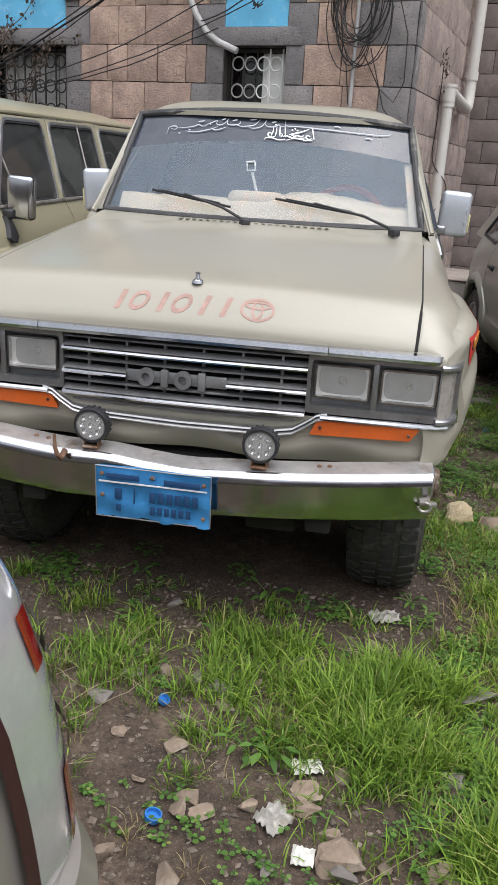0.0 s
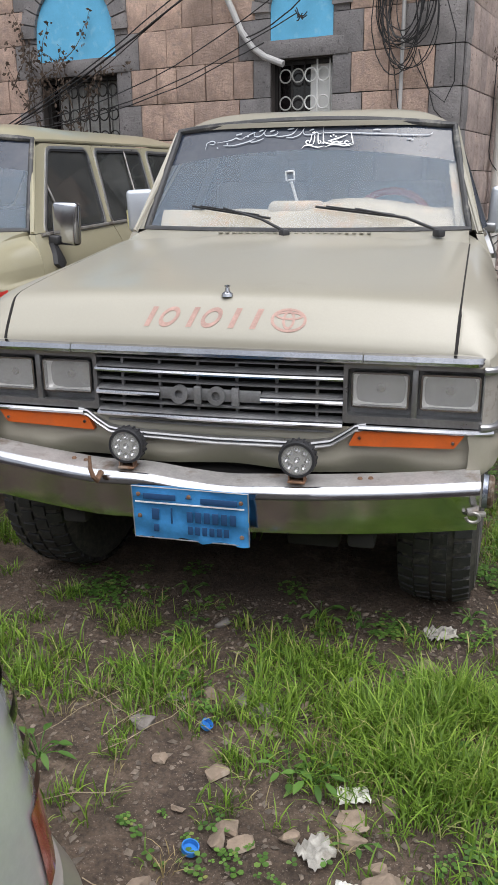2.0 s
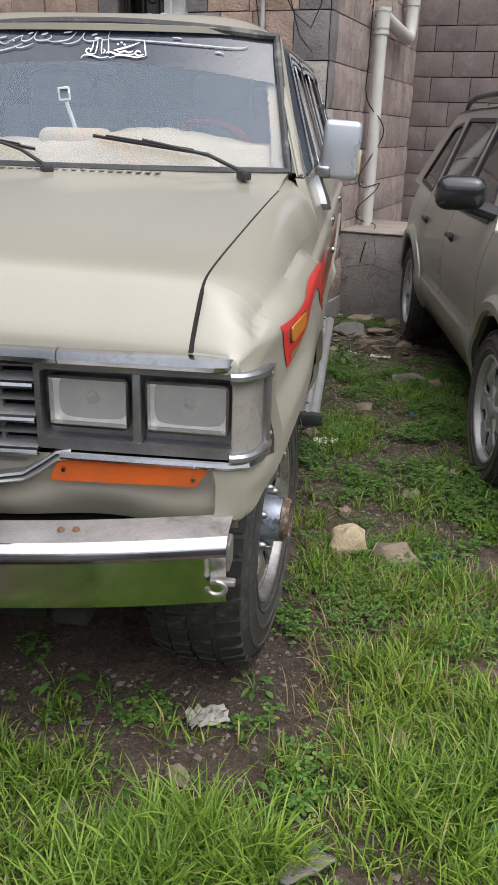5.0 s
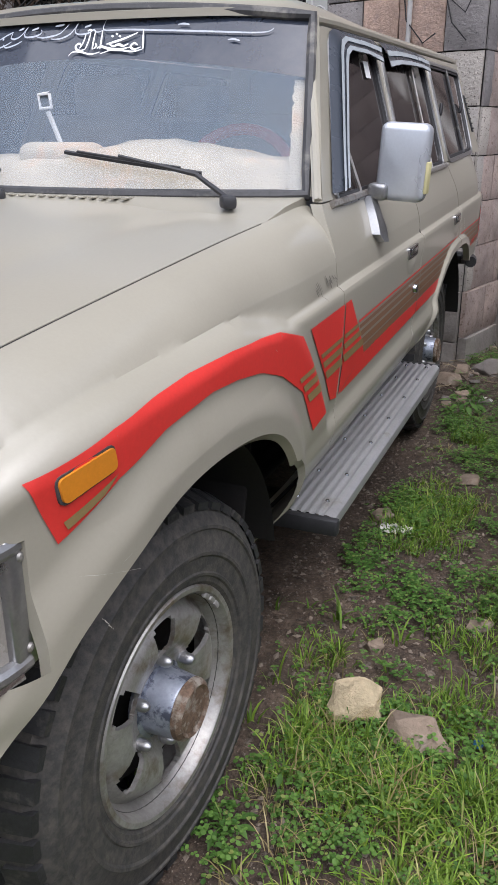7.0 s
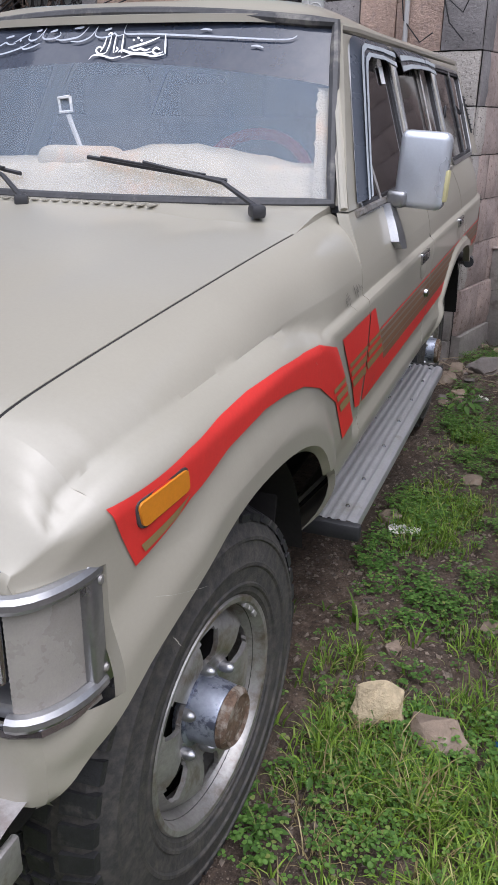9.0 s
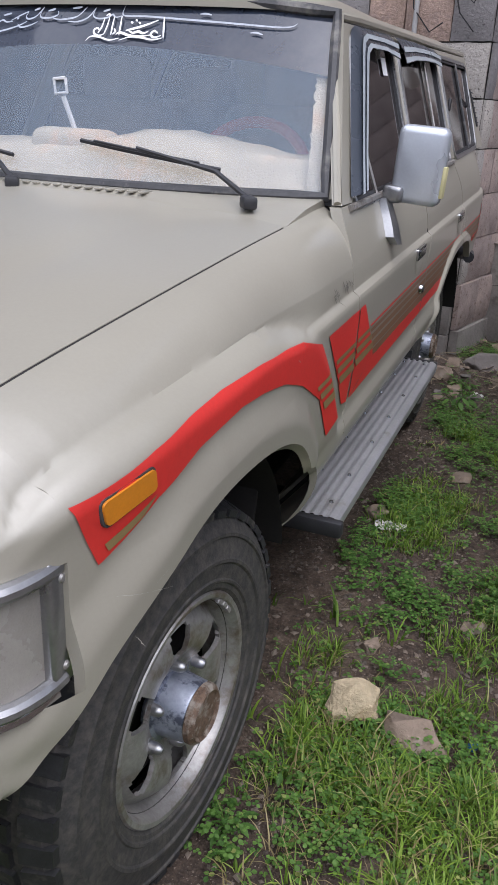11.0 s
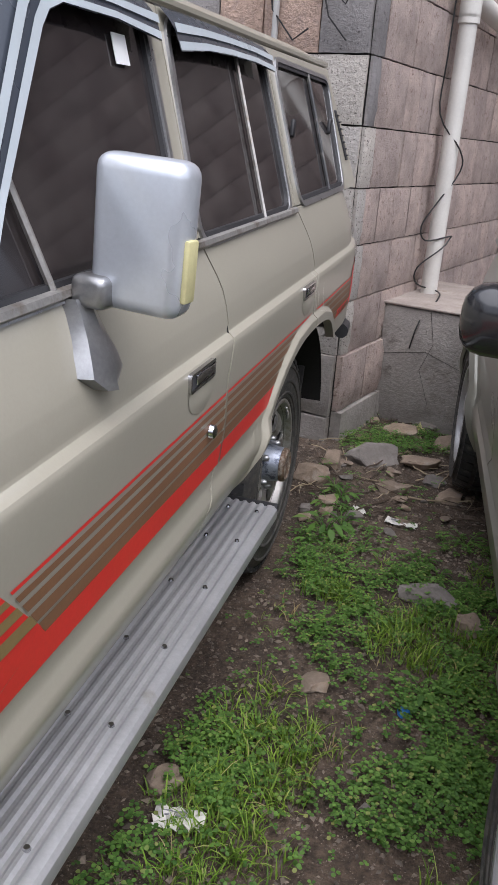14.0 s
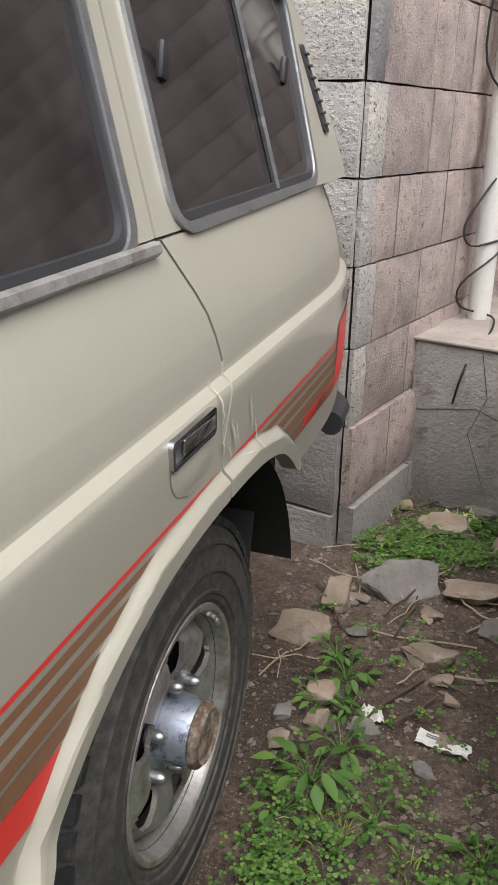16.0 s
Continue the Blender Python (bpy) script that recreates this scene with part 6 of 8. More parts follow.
def build_stripes():
    def sticker(name, mat, fn, lbl=""):
        bm = fresh()
        fn(bm)
        return part(name, bm, mat, wagon, lbl)
    sticker("red_stripe", RED, lambda bm: slanted(bm, (-0.366, 0.900), (-0.258, 0.946), (-0.258, 1.013), (-0.402, 0.992), 14, 10), "red stripe along the fender")
    sticker("red_stripe", RED, lambda bm: stripe_skin(bm, [(-0.258, 0.946), (-0.135, 0.969), (0.021, 0.974), (0.12, 0.964), (0.232, 0.944), (0.342, 0.905)], [(-0.258, 1.013), (-0.15, 1.020), (-0.04, 1.021), (0.12, 1.014), (0.244, 1.004), (0.342, 0.992)], 30, 0.0025, 8))
    sticker("red_stripe", RED, lambda bm: slanted(bm, (0.342, 0.905), (0.473, 0.831), (0.497, 0.945), (0.342, 0.992), 14, 12))
    sticker("red_stripe", RED, lambda bm: slanted(bm, (0.552, 0.716), (0.685, 0.728), (0.497, 0.945), (0.473, 0.831), 14, 18))
    sticker("red_stripe", RED, lambda bm: slanted(bm, (0.745, 0.722), (0.797, 0.712), (0.822, 0.945), (0.558, 0.945), 14, 14))
    sticker("red_stripe", RED, lambda bm: slanted(bm, (0.818, 0.714), (1.045, 0.768), (0.880, 0.945), (0.832, 0.945), 14, 14))
    sticker("red_stripe", RED, lambda bm: slanted(bm, (0.825, 0.712), (1.775, 0.712), (1.783, 0.758), (1.04, 0.768), 30, 4), "long red stripe along the door")
    sticker("red_stripe", RED, lambda bm: slanted(bm, (1.787, 0.712), (rear_gap(0.712, 1.9, 0.005), 0.712), (rear_gap(0.760, 1.9, 0.005), 0.760), (1.793, 0.758), 24, 4))
    sticker("red_stripe", RED, lambda bm: slanted(bm, (3.07, 0.762), (3.62, 0.762), (3.64, 0.80), (3.09, 0.79), 20, 4))
    sticker("red_stripe", RED, lambda bm: slanted(bm, (3.33, 0.795), (3.66, 0.795), (3.67, 0.925), (3.36, 0.905), 14, 6))
    # graded brown pinstripes over doors and quarter
    for k, (z, h, mat) in enumerate(((0.868, 0.006, RED), (0.851, 0.011, BROWN), (0.829, 0.016, BROWN), (0.803, 0.020, BROWN), (0.775, 0.024, BROWN))):
        f = 0.965 + (0.87 - z) * 0.75
        sticker("pinstripe", mat, lambda bm: slanted(bm, (f + h * 0.4, z - h / 2), (1.787 - 0.005, z - h / 2), (1.79, z + h / 2), (f - h * 0.4, z + h / 2), 26, 2))
        e0, e1 = (min(2.64, rear_gap(q, 1.9, 0.005)) for q in (z - h / 2, z + h / 2))
        sticker("pinstripe", mat, lambda bm: slanted(bm, (1.797, z - h / 2), (e0, z - h / 2), (e1, z + h / 2), (1.80, z + h / 2), 40, 3))
        b0, b1 = (leave_arch(q) for q in (z - h / 2, z + h / 2))
        sticker("pinstripe", mat, lambda bm: slanted(bm, (b0, z - h / 2), (3.33, z - h / 2), (3.34, z + h / 2), (b1, z + h / 2), 30, 3))
    # olive bars that cross the red fields
    for k, (z, h) in enumerate(((0.862, 0.012), (0.836, 0.017), (0.805, 0.022))):
        for p0, p1, q0, q1 in ((0.448 + (0.862 - z) * 1.0, 0.555 + (0.862 - z) * 0.9, 0, 0), (0.635 + (0.862 - z) * 0.75, 0.812 - (0.862 - z) * 0.08, 0, 0), (0.828 - (0.862 - z) * 0.05, 0.955 + (0.862 - z) * 0.95, 0, 0)):
            sticker("stripe_bar", GOLD, lambda bm: slanted(bm, (p0 + h * 0.5, z - h / 2), (p1 + h * 0.5, z - h / 2), (p1 - h * 0.3, z + h / 2), (p0 - h * 0.3, z + h / 2), 8, 2, 0.0045))
    sticker("stripe_bar", GOLD, lambda bm: slanted(bm, (-0.352, 0.914), (-0.290, 0.936), (-0.262, 0.955), (-0.358, 0.926), 10, 2, 0.0045))
    # amber side lamp
    bm = fresh()
    loop = round_poly([(-0.358, 0.950), (-0.266, 0.964), (-0.271, 0.995), (-0.364, 0.984)], 0.008, 3)
    def at(u, v, w):
        return Vector((max(side_x(u, v), side_x(u, 0.95), side_x(u, 0.975)) + 0.007 + w, u, v + RAKE * u))
    plate_of(bm, loop, 0.015, at)
    part("side_lamp", bm, AMBER, wagon, "amber side marker lamp")
    bm = fresh()
    plate_of(bm, grow(loop, 0.0035), 0.006, lambda u, v, w: at(u, v, w - 0.003))
    part("side_lamp_base", bm, SEAL, wagon)


build_stripes()


def build_step():
    """Ribbed aluminium running board on brackets."""
    y0, y1, x0, x1, z = 0.745, 2.30, 0.70, 0.885, 0.415
    bm = fresh()
    rows = []
    n = 26
    prof2 = [(x0, 0.0)]
    for i in range(n):
        x = lerp(x0 + 0.01, x1 - 0.02, i / (n - 1))
        up = 0.006 if (i // 2) % 2 == 0 else 0.001
        prof2.append((x, up))
    prof2 += [(x1 - 0.008, 0.003), (x1, -0.004), (x1 + 0.002, -0.016), (x1, -0.034), (x1 - 0.01, -0.036)]
    skin(bm, [[(p[0], y, z + p[1]) for p in prof2] for y in (y0, (y0 + y1) / 2, y1)])
    st = part("running_board", bm, ALU, wagon, "ribbed aluminium running board with dirt", 25)
    bm = fresh()
    box(bm, ((x0 + x1) / 2 + 0.01, y0 - 0.012, z - 0.018), (x1 - x0 + 0.012, 0.03, 0.046), 0.008)
    part("end_cap", bm, BLACKPL, st)
    bm = fresh()
    box(bm, ((x0 + x1) / 2, y1 + 0.012, z - 0.012), (x1 - x0, 0.03, 0.032), 0.006)
    part("end_cap", bm, BLACKPL, st)
    bm = fresh()
    box(bm, (0.76, (y0 + y1) / 2, z - 0.03), (0.10, y1 - y0 - 0.1, 0.02), 0.004)
    for y in (0.9, 1.5, 2.1):
        box(bm, (0.69, y, z - 0.045), (0.2, 0.04, 0.05), 0.006)
    part("bracket", bm, DARK, st)
    for y in (0.83, 1.02, 1.3, 1.55, 1.8, 2.05, 2.24):
        for x in (0.755, 0.84):
            bm = fresh()
            lathe(bm, [(0.0, 0.006), (0.005, 0.005), (0.007, 0.0)], 8, Matrix.Translation((x, y, z + 0.005)) @ Matrix.Rotation(-math.pi / 2, 4, "Y"))
            part("rivet", bm, CHROME, st)
    for y, zb in ((0.45, 0.64), (3.06, 0.46)):
        bm = fresh()
        box(bm, (0.70, y, zb), (0.13, 0.012, 0.26 if y < 1 else 0.34), 0.005, Matrix.Rotation(radians(-14), 4, "X"))
        part("mud_flap", bm, DARK, wagon, "torn black rubber mud flap")
    # inner arches
    for y in (0.0, 2.73):
        for s in (1, -1):
            bm = fresh()
            lathe(bm, [(0.475, 0.075), (0.475, -0.30)], 24, Matrix.Translation((s * 0.74, y + 0.02, 0.39)) @ Matrix.Diagonal((s, 1, 1, 1)), 0.15, math.pi - 0.80)
            part("wheel_well", bm, DARK, wagon)
    bm = fresh()
    tube(bm, [(-0.80, 3.62, 0.62), (-0.76, 3.80, 0.64), (0, 3.86, 0.64), (0.74, 3.80, 0.66), (0.80, 3.68, 0.67), (0.82, 3.52, 0.68)], 0.045, 10, True, 0.03)
    part("rear_bumper", bm, BLACKPL, wagon, "dark rear bumper with rounded end")


build_step()


def build_screen_things():
    def on(u, v, w=0.0):
        return rake(wind_at(u, v, 0.003 + w))

    def stroke(bm, pts, w0, w1):
        """A pen stroke on the glass, thick in the middle."""
        vs = []
        for i, p in enumerate(pts):
            t = i / (len(pts) - 1)
            d = Vector(pts[min(i + 1, len(pts) - 1)]) - Vector(pts[max(i - 1, 0)])
            n = Vector((-d.y, d.x)).normalized() * lerp(w0, w1, math.sin(t * math.pi)) * 0.5
            vs.append(((p[0] + n.x, p[1] + n.y * 1.7), (p[0] - n.x, p[1] - n.y * 1.7)))
        a = [bm.verts.new(on(*p[0])) for p in vs]
        b = [bm.verts.new(on(*p[1])) for p in vs]
        for i in range(len(a) - 1):
            bm.faces.new((a[i], a[i + 1], b[i + 1], b[i]))

    def arc(c, rx, ry, a0, a1, n=10):
        return [(c[0] + rx * math.cos(lerp(a0, a1, i / n)), c[1] + ry * math.sin(lerp(a0, a1, i / n))) for i in range(n + 1)]

    P = math.pi

    def pen(lines, w0, w1, mat, lbl=""):
        """Pen lines on a sheet 1380 wide laid over the head of the glass, y down."""
        for pts in lines:
            bm = fresh()
            out = []
            for a, b in zip(pts, pts[1:]):
                out += [(lerp(a[0], b[0], k / 4), lerp(a[1], b[1], k / 4)) for k in range(4)]
            for _ in range(2):
                out = [out[0]] + [((p[0] + q[0] + r[0]) / 3, (p[1] + q[1] + r[1]) / 3) for p, q, r in zip(out, out[1:], out[2:] + [pts[-1]])] + [pts[-1]]
            uv = []
            for x, y in out:
                sag = 23 * (max(0.0, 750 - x) / 400) ** 2 + 5 * (max(0.0, x - 750) / 540) ** 2
                uv.append((float(np.interp(200 + x / 2.3, (357, 543, 629, 760), (-0.74, 0.03, 0.335, 0.845))), 0.77 + 0.0045 * (81.6 - (y - sag) / 2.3)))
            stroke(bm, uv, w0, w1)
            part("script_stroke", bm, mat, screen, lbl)

    # the short bold phrase: upright strokes, bowls, dots and a wavy underline
    pen([[(962, 131), (968, 158), (974, 188)], [(966, 182), (948, 190), (934, 180), (944, 168), (956, 176)], [(936, 182), (905, 188), (872, 186), (845, 176), (836, 184)],
         [(948, 140), (915, 156), (884, 166), (862, 172)], [(868, 170), (884, 180), (900, 172), (914, 180), (928, 172)]], 0.003, 0.0085, WHITE, "white calligraphy sticker on the sun strip")
    pen([[(838, 131), (842, 158), (846, 186)], [(816, 134), (818, 160), (822, 186)], [(802, 137), (803, 162), (800, 184)], [(788, 140), (788, 164), (782, 182)],
         [(800, 184), (786, 190), (772, 184), (768, 172), (778, 166), (786, 176)], [(826, 168), (834, 176), (826, 184)]], 0.003, 0.0080, WHITE)
    pen([[(870, 147), (877, 151)], [(882, 141), (889, 145)], [(893, 148), (900, 152)], [(790, 132), (797, 127), (804, 132)]], 0.005, 0.007, WHITE)
    pen([[(757, 204), (764, 190), (790, 192), (822, 202), (848, 194)], [(850, 200), (880, 188), (915, 190), (945, 196), (972, 188)]], 0.002, 0.006, WHITE)
    # the long thin phrase, worn grey, with its drawn-out stroke
    pen([[(840, 102), (836, 122), (842, 133), (900, 130), (1000, 134), (1150, 136), (1240, 136), (1278, 131), (1290, 119)], [(1052, 117), (1066, 114), (1082, 117)], [(1182, 158), (1196, 155), (1212, 160)]], 0.002, 0.0062, SCRIPT)
    pen([[(348, 210), (346, 192), (360, 172), (384, 160), (402, 172), (388, 182), (372, 176)], [(402, 172), (440, 166), (470, 158), (484, 146), (498, 156), (520, 152)], [(512, 150), (540, 132), (560, 122)],
         [(560, 122), (556, 140), (570, 146), (590, 138), (604, 108)], [(436, 184), (470, 188), (510, 178), (548, 164), (566, 152)]], 0.002, 0.0062, SCRIPT)
    pen([[(604, 108), (598, 130), (606, 142), (640, 140), (656, 130), (650, 120)], [(540, 160), (552, 172), (580, 164), (600, 152)], [(640, 140), (660, 146), (690, 142), (714, 136), (730, 108)],
         [(690, 150), (716, 152), (744, 140), (756, 108)], [(756, 108), (752, 134), (770, 142), (798, 138), (808, 126), (820, 138), (838, 132)]], 0.002, 0.0062, SCRIPT)
    pen([[(480, 134), (505, 128)], [(576, 118), (592, 112)], [(620, 120), (640, 114)], [(690, 112), (716, 108)], [(778, 120), (796, 114)], [(410, 196), (418, 199)], [(448, 176), (456, 178)], [(530, 142), (536, 144)]], 0.004, 0.008, SCRIPT)
    # wipers
    for bx, tx, ty in ((0.604, 0.10, 0.19), (-0.03, -0.50, 0.20)):
        base = rake((bx, 0.68 + 0.09 * bx * bx, 1.175))
        tip = rake(wind_at((tx + 0.10) / 0.74, ty, 0.03))
        mid = rake(wind_at((bx - 0.12) / 0.74, 0.06, 0.045))
        bm = fresh()
        box(bm, base + Vector((0, 0, 0.012)), (0.035, 0.05, 0.03), 0.008, Matrix.Rotation(0.6, 4, "Z"))
        tube(bm, [base + Vector((0, 0, 0.02)), mid, mid.lerp(tip, 0.35), mid.lerp(tip, 0.8)], 0.0075, 6, True, 0.0045)
        w = part("wiper", bm, BLACKPL, wagon, "black windscreen wiper")
        bm = fresh()
        a, b = rake(wind_at((tx + 0.38) / 0.74, 0.10, 0.014)), rake(wind_at((tx - 0.02) / 0.74, ty + 0.01, 0.014))
        pts = [a.lerp(b, i / 8) for i in range(9)]
        pts = [Vector((p.x, wind_y(p.x, p.z - RAKE * p.y) - 0.014, p.z)) for p in pts]
        tube(bm, pts, 0.006, 5)
        tube(bm, [p + Vector((0, -0.014, 0.008)) for p in pts[1:-1]], 0.004, 5)
        part("wiper_blade", bm, BLACKPL, w)
    # washer nozzle on the hood
    bm = fresh()
    p = rake(hood_at(0.017, -0.41))
    lathe(bm, [(0.018, 0.0), (0.016, 0.008), (0.008, 0.014), (0.006, 0.026), (0.010, 0.03), (0.0, 0.034)], 14, Matrix.Translation(p) @ Matrix.Rotation(-math.pi / 2, 4, "Y"))
    part("hood_ornament", bm, CHROME, wagon, "small chrome ornament on the hood")
    # lettering on the hood as plain shapes
    def onh(x, y):
        q = hood_at(x, y)
        return rake((q[0], q[1], q[2] + 0.0022))
    y0, y1 = -0.485, -0.442
    for k, x in enumerate((-0.222, -0.158, -0.092, -0.028, 0.036, 0.100)):
        bm = fresh()
        def quad(a, b, c, d, n=6):
            skin(bm, [[onh(*Vector(a).lerp(Vector(b), i / n)) for i in range(n + 1)], [onh(*Vector(d).lerp(Vector(c), i / n)) for i in range(n + 1)]])
        sl = 0.018
        if k in (1, 3):
            c = (x + 0.012, (y0 + y1) / 2)
            ring_of(bm, [(c[0] + 0.029 * math.cos(t) + 0.012 * math.sin(t), c[1] + 0.022 * math.sin(t)) for t in (2 * P * i / 20 for i in range(20))], [(c[0] + 0.018 * math.cos(t) + 0.007 * math.sin(t), c[1] + 0.013 * math.sin(t)) for t in (2 * P * i / 20 for i in range(20))], 0.0005, lambda u, v, w: onh(u, v) + Vector((0, 0, w)))
        else:
            quad((x + 0.000, y0), (x + 0.017, y0), (x + 0.019 + sl, y1), (x + 0.002 + sl, y1))
        part("hood_letter", bm, PINK, hood)
    bm = fresh()
    c = (0.212, (y0 + y1) / 2)
    def ell(rx, ry, cx=0.0, cy=0.0):
        return [(c[0] + cx + rx * math.cos(t), c[1] + cy + ry * math.sin(t)) for t in (2 * P * i / 24 for i in range(24))]
    f = lambda u, v, w: onh(u, v) + Vector((0, 0, w))
    ring_of(bm, ell(0.052, 0.025), ell(0.044, 0.020), 0.0005, f)
    ring_of(bm, ell(0.018, 0.020), ell(0.011, 0.015), 0.0005, f)
    ring_of(bm, ell(0.040, 0.009, 0, 0.009), ell(0.033, 0.005, 0, 0.009), 0.0005, f)
    part("hood_emblem", bm, PINK, hood)
    # inside: fur on the dashboard, wheel, seats
    bm = fresh()
    rows = []
    for j in range(13):
        row = []
        for i in range(61):
            u = lerp(-1, 1, i / 60)
            v = j / 12
            z0 = 1.16 + 0.10 * smooth(0, 0.35, v) + 0.05 * math.exp(-((u - 0.35) / 0.35) ** 2) * smooth(0.1, 0.5, v) + 0.014 * noise.noise((u * 9, v * 5, 1))
            y = lerp(wind_y(u * 0.66, 1.18) + 0.025, 1.22, v)
            row.append((u * 0.675, y, z0 - 0.10 * smooth(0.8, 1.0, v)))
        rows.append(row)
    skin(bm, rows)
    rk_mesh(bm)
    part("dashboard_fur", bm, FUR, wagon, "cream fur cover on the dashboard")
    bm = fresh()
    c = Vector((0.37, 1.30, 1.20))
    tube(bm, [c + Vector((0.185 * math.cos(t), 0.07 * math.sin(t), 0.16 * math.sin(t))) for t in (2 * P * i / 28 for i in range(29))], 0.018, 8, False)
    part("steering_wheel", bm, REDIN, wagon, "red covered steering wheel")
    for x in (0.36, -0.36):
        for y in (1.62, 2.45):
            bm = fresh()
            box(bm, (x, y + 0.08, 1.10), (0.50, 0.14, 0.62), 0.05, Matrix.Rotation(radians(-10), 4, "X"), 3)
            box(bm, (x, y + 0.16, 1.47), (0.26, 0.09, 0.15), 0.03, None, 3)
            box(bm, (x, y - 0.18, 0.84), (0.52, 0.5, 0.18), 0.05, None, 3)
            part("seat", bm, SEATM, wagon, "grey cloth seat")
    bm = fresh()
    box(bm, (0, 1.12, 1.00), (1.4, 0.30, 0.30), 0.04)
    part("dashboard", bm, INTER, wagon)
    # a headrest-like pale hump and a small hanging charm behind the glass
    bm = fresh()
    box(bm, (-0.03, 0.98, 1.28), (0.26, 0.10, 0.09), 0.035, None, 3)
    part("dash_box", bm, FUR, wagon)
    bm = fresh()
    d = Vector((-0.058, 0.96, 1.432))
    sq = [d + Vector((0.026 * math.cos(a), -0.004, 0.026 * math.sin(a))) for a in (P * (0.28 + 0.5 * i) for i in range(5))]
    tube(bm, sq, 0.005, 5, False)
    tube(bm, [d + Vector((0.005, 0, -0.026)), d + Vector((0.03, 0.02, -0.12))], 0.007, 5)
    part("windscreen_charm", bm, WHITE, wagon, "small white square charm behind the glass")
    # fur edge on the pillar
    bm = fresh()
    rows = []
    for j in range(30):
        v = j / 29
        a = rake(wind_at(0.93 + 0.012 * noise.noise((0, j * 0.9, 3)), lerp(0.02, 0.66, v), -0.02))
        b = rake(wind_at(0.985, lerp(0.02, 0.66, v), -0.02))
        rows.append([a, b])
    skin(bm, rows)
    part("pillar_fringe", bm, FUR, wagon)


build_screen_things()
wagon.matrix_world = CAR_AT


def build_marks():
    """Scuffs in the paint and the badge on the rear quarter."""
    rr = random.Random(12)
    def streak(mat, y, z, dy, dz, w, lift, n=10):
        bm = fresh()
        a, b = [], []
        for i in range(n + 1):
            t = i / n
            yy, zz = y + dy * t + rr.uniform(-1, 1) * abs(dz) * 0.05, z + dz * t
            hw = w * math.sin(math.pi * (0.06 + 0.88 * t)) * rr.uniform(0.4, 1.2)
            a.append((side_x(yy - hw, zz) + lift, yy - hw, zz))
            b.append((side_x(yy + hw, zz) + lift, yy + hw, zz))
        skin(bm, [a, b])
        rk_mesh(bm)
        part("scuff", bm, mat, wagon)
    for k in range(16):
        streak(SCUFF, rr.choice((0.655, 0.67, 0.74, 0.78)) + rr.uniform(-0.012, 0.03), 1.03 - rr.uniform(-0.005, 0.02), 0.02, -rr.uniform(0.01, 0.035), rr.uniform(0.001, 0.004), 0.0025, 6)
    for y, z, dy, dz in ((2.68, 0.93, 0.02, -0.05), (2.70, 0.92, 0.01, -0.04), (2.76, 0.94, 0.01, -0.06), (2.78, 0.90, 0.015, -0.06), (2.66, 0.905, 0.02, -0.03), (2.72, 0.86, 0.05, -0.01)):
        streak(CHIP, y, z, dy, dz, 0.003, 0.004)
    streak(CHIP, 2.645, 1.00, -0.004, -0.12, 0.0025, 0.006, 16)
    for y, z, dy, dz in ((-0.35, 0.85, 0.05, -0.018), (-0.30, 0.832, 0.05, -0.02), (-0.29, 0.838, 0.03, 0.008), (0.30, 0.97, 0.015, -0.01), (-0.33, 0.78, 0.02, -0.03)):
        streak(CHIP, y, z, dy, dz, 0.0008, 0.003)
    for k, (y, w) in enumerate(((3.42, 0.022), (3.452, 0.018), (3.482, 0.02), (3.515, 0.022), (3.545, 0.016))):
        bm = fresh()
        z = 0.953
        skin(bm, [[(side_x(y + q * w, z + h) + o, y + q * w, z + h + RAKE * y) for q in (-0.5, 0.5)] for h, o in ((-0.014, 0.002), (-0.012, 0.007), (0.012, 0.007), (0.014, 0.002))])
        part("badge_bar", bm, BLACKPL if k % 2 else CHROME, wagon)


SCUFF = material("grey_scuffed_paint", (0.23, 0.215, 0.185), 0.8, 0, 0, 0.3, 40)
CHIP = material("pale_scratched_filler", (0.55, 0.52, 0.45), 0.7, 0, 0, 0.2, 40)
build_marks()

# ---- second wagon, parked alongside ----
wagon_b = thing("station_wagon", "cream boxy station wagon with dark windows parked alongside", "car", at=None)
build_wagon(wagon_b, PAINT2, False)
mirror_unit(wagon_b, 1, y=1.02, x=0.885, z=1.235, tape=False, plain=True)
for s in (1, -1):
    for y in (0.0, 2.73):
        build_wheel(wagon_b, s * 0.69, y, 0.385, s, hub=False)
bm = fresh()
box(bm, (0, -0.46, 0.80), (1.56, 0.10, 0.30), 0.03)
part("front_panel", bm, PAINT2, wagon_b)
bm = fresh()
slanted_rows = [[(side_x(y, z) + 0.003, y, z + RAKE * y) for y in (lerp(-0.40, 0.42, i / 24) for i in range(25))] for z in (0.90, 0.93, 0.96, 0.975)]
skin(bm, slanted_rows)
part("red_stripe", bm, RED, wagon_b)
wagon_b.matrix_world = Matrix.Translation((-2.09, 0.0, -0.015)) @ Matrix.Rotation(radians(0.6), 4, "Z")


GLOSSK = material("glossy_black_plastic", (0.018, 0.018, 0.020), 0.18, 0, 0.6, 0.1, 8, 120, 0.03, 0.0004)
SUVGL = glass("suv_tinted_glass", (0.03, 0.03, 0.03), 0.04, 0.8)


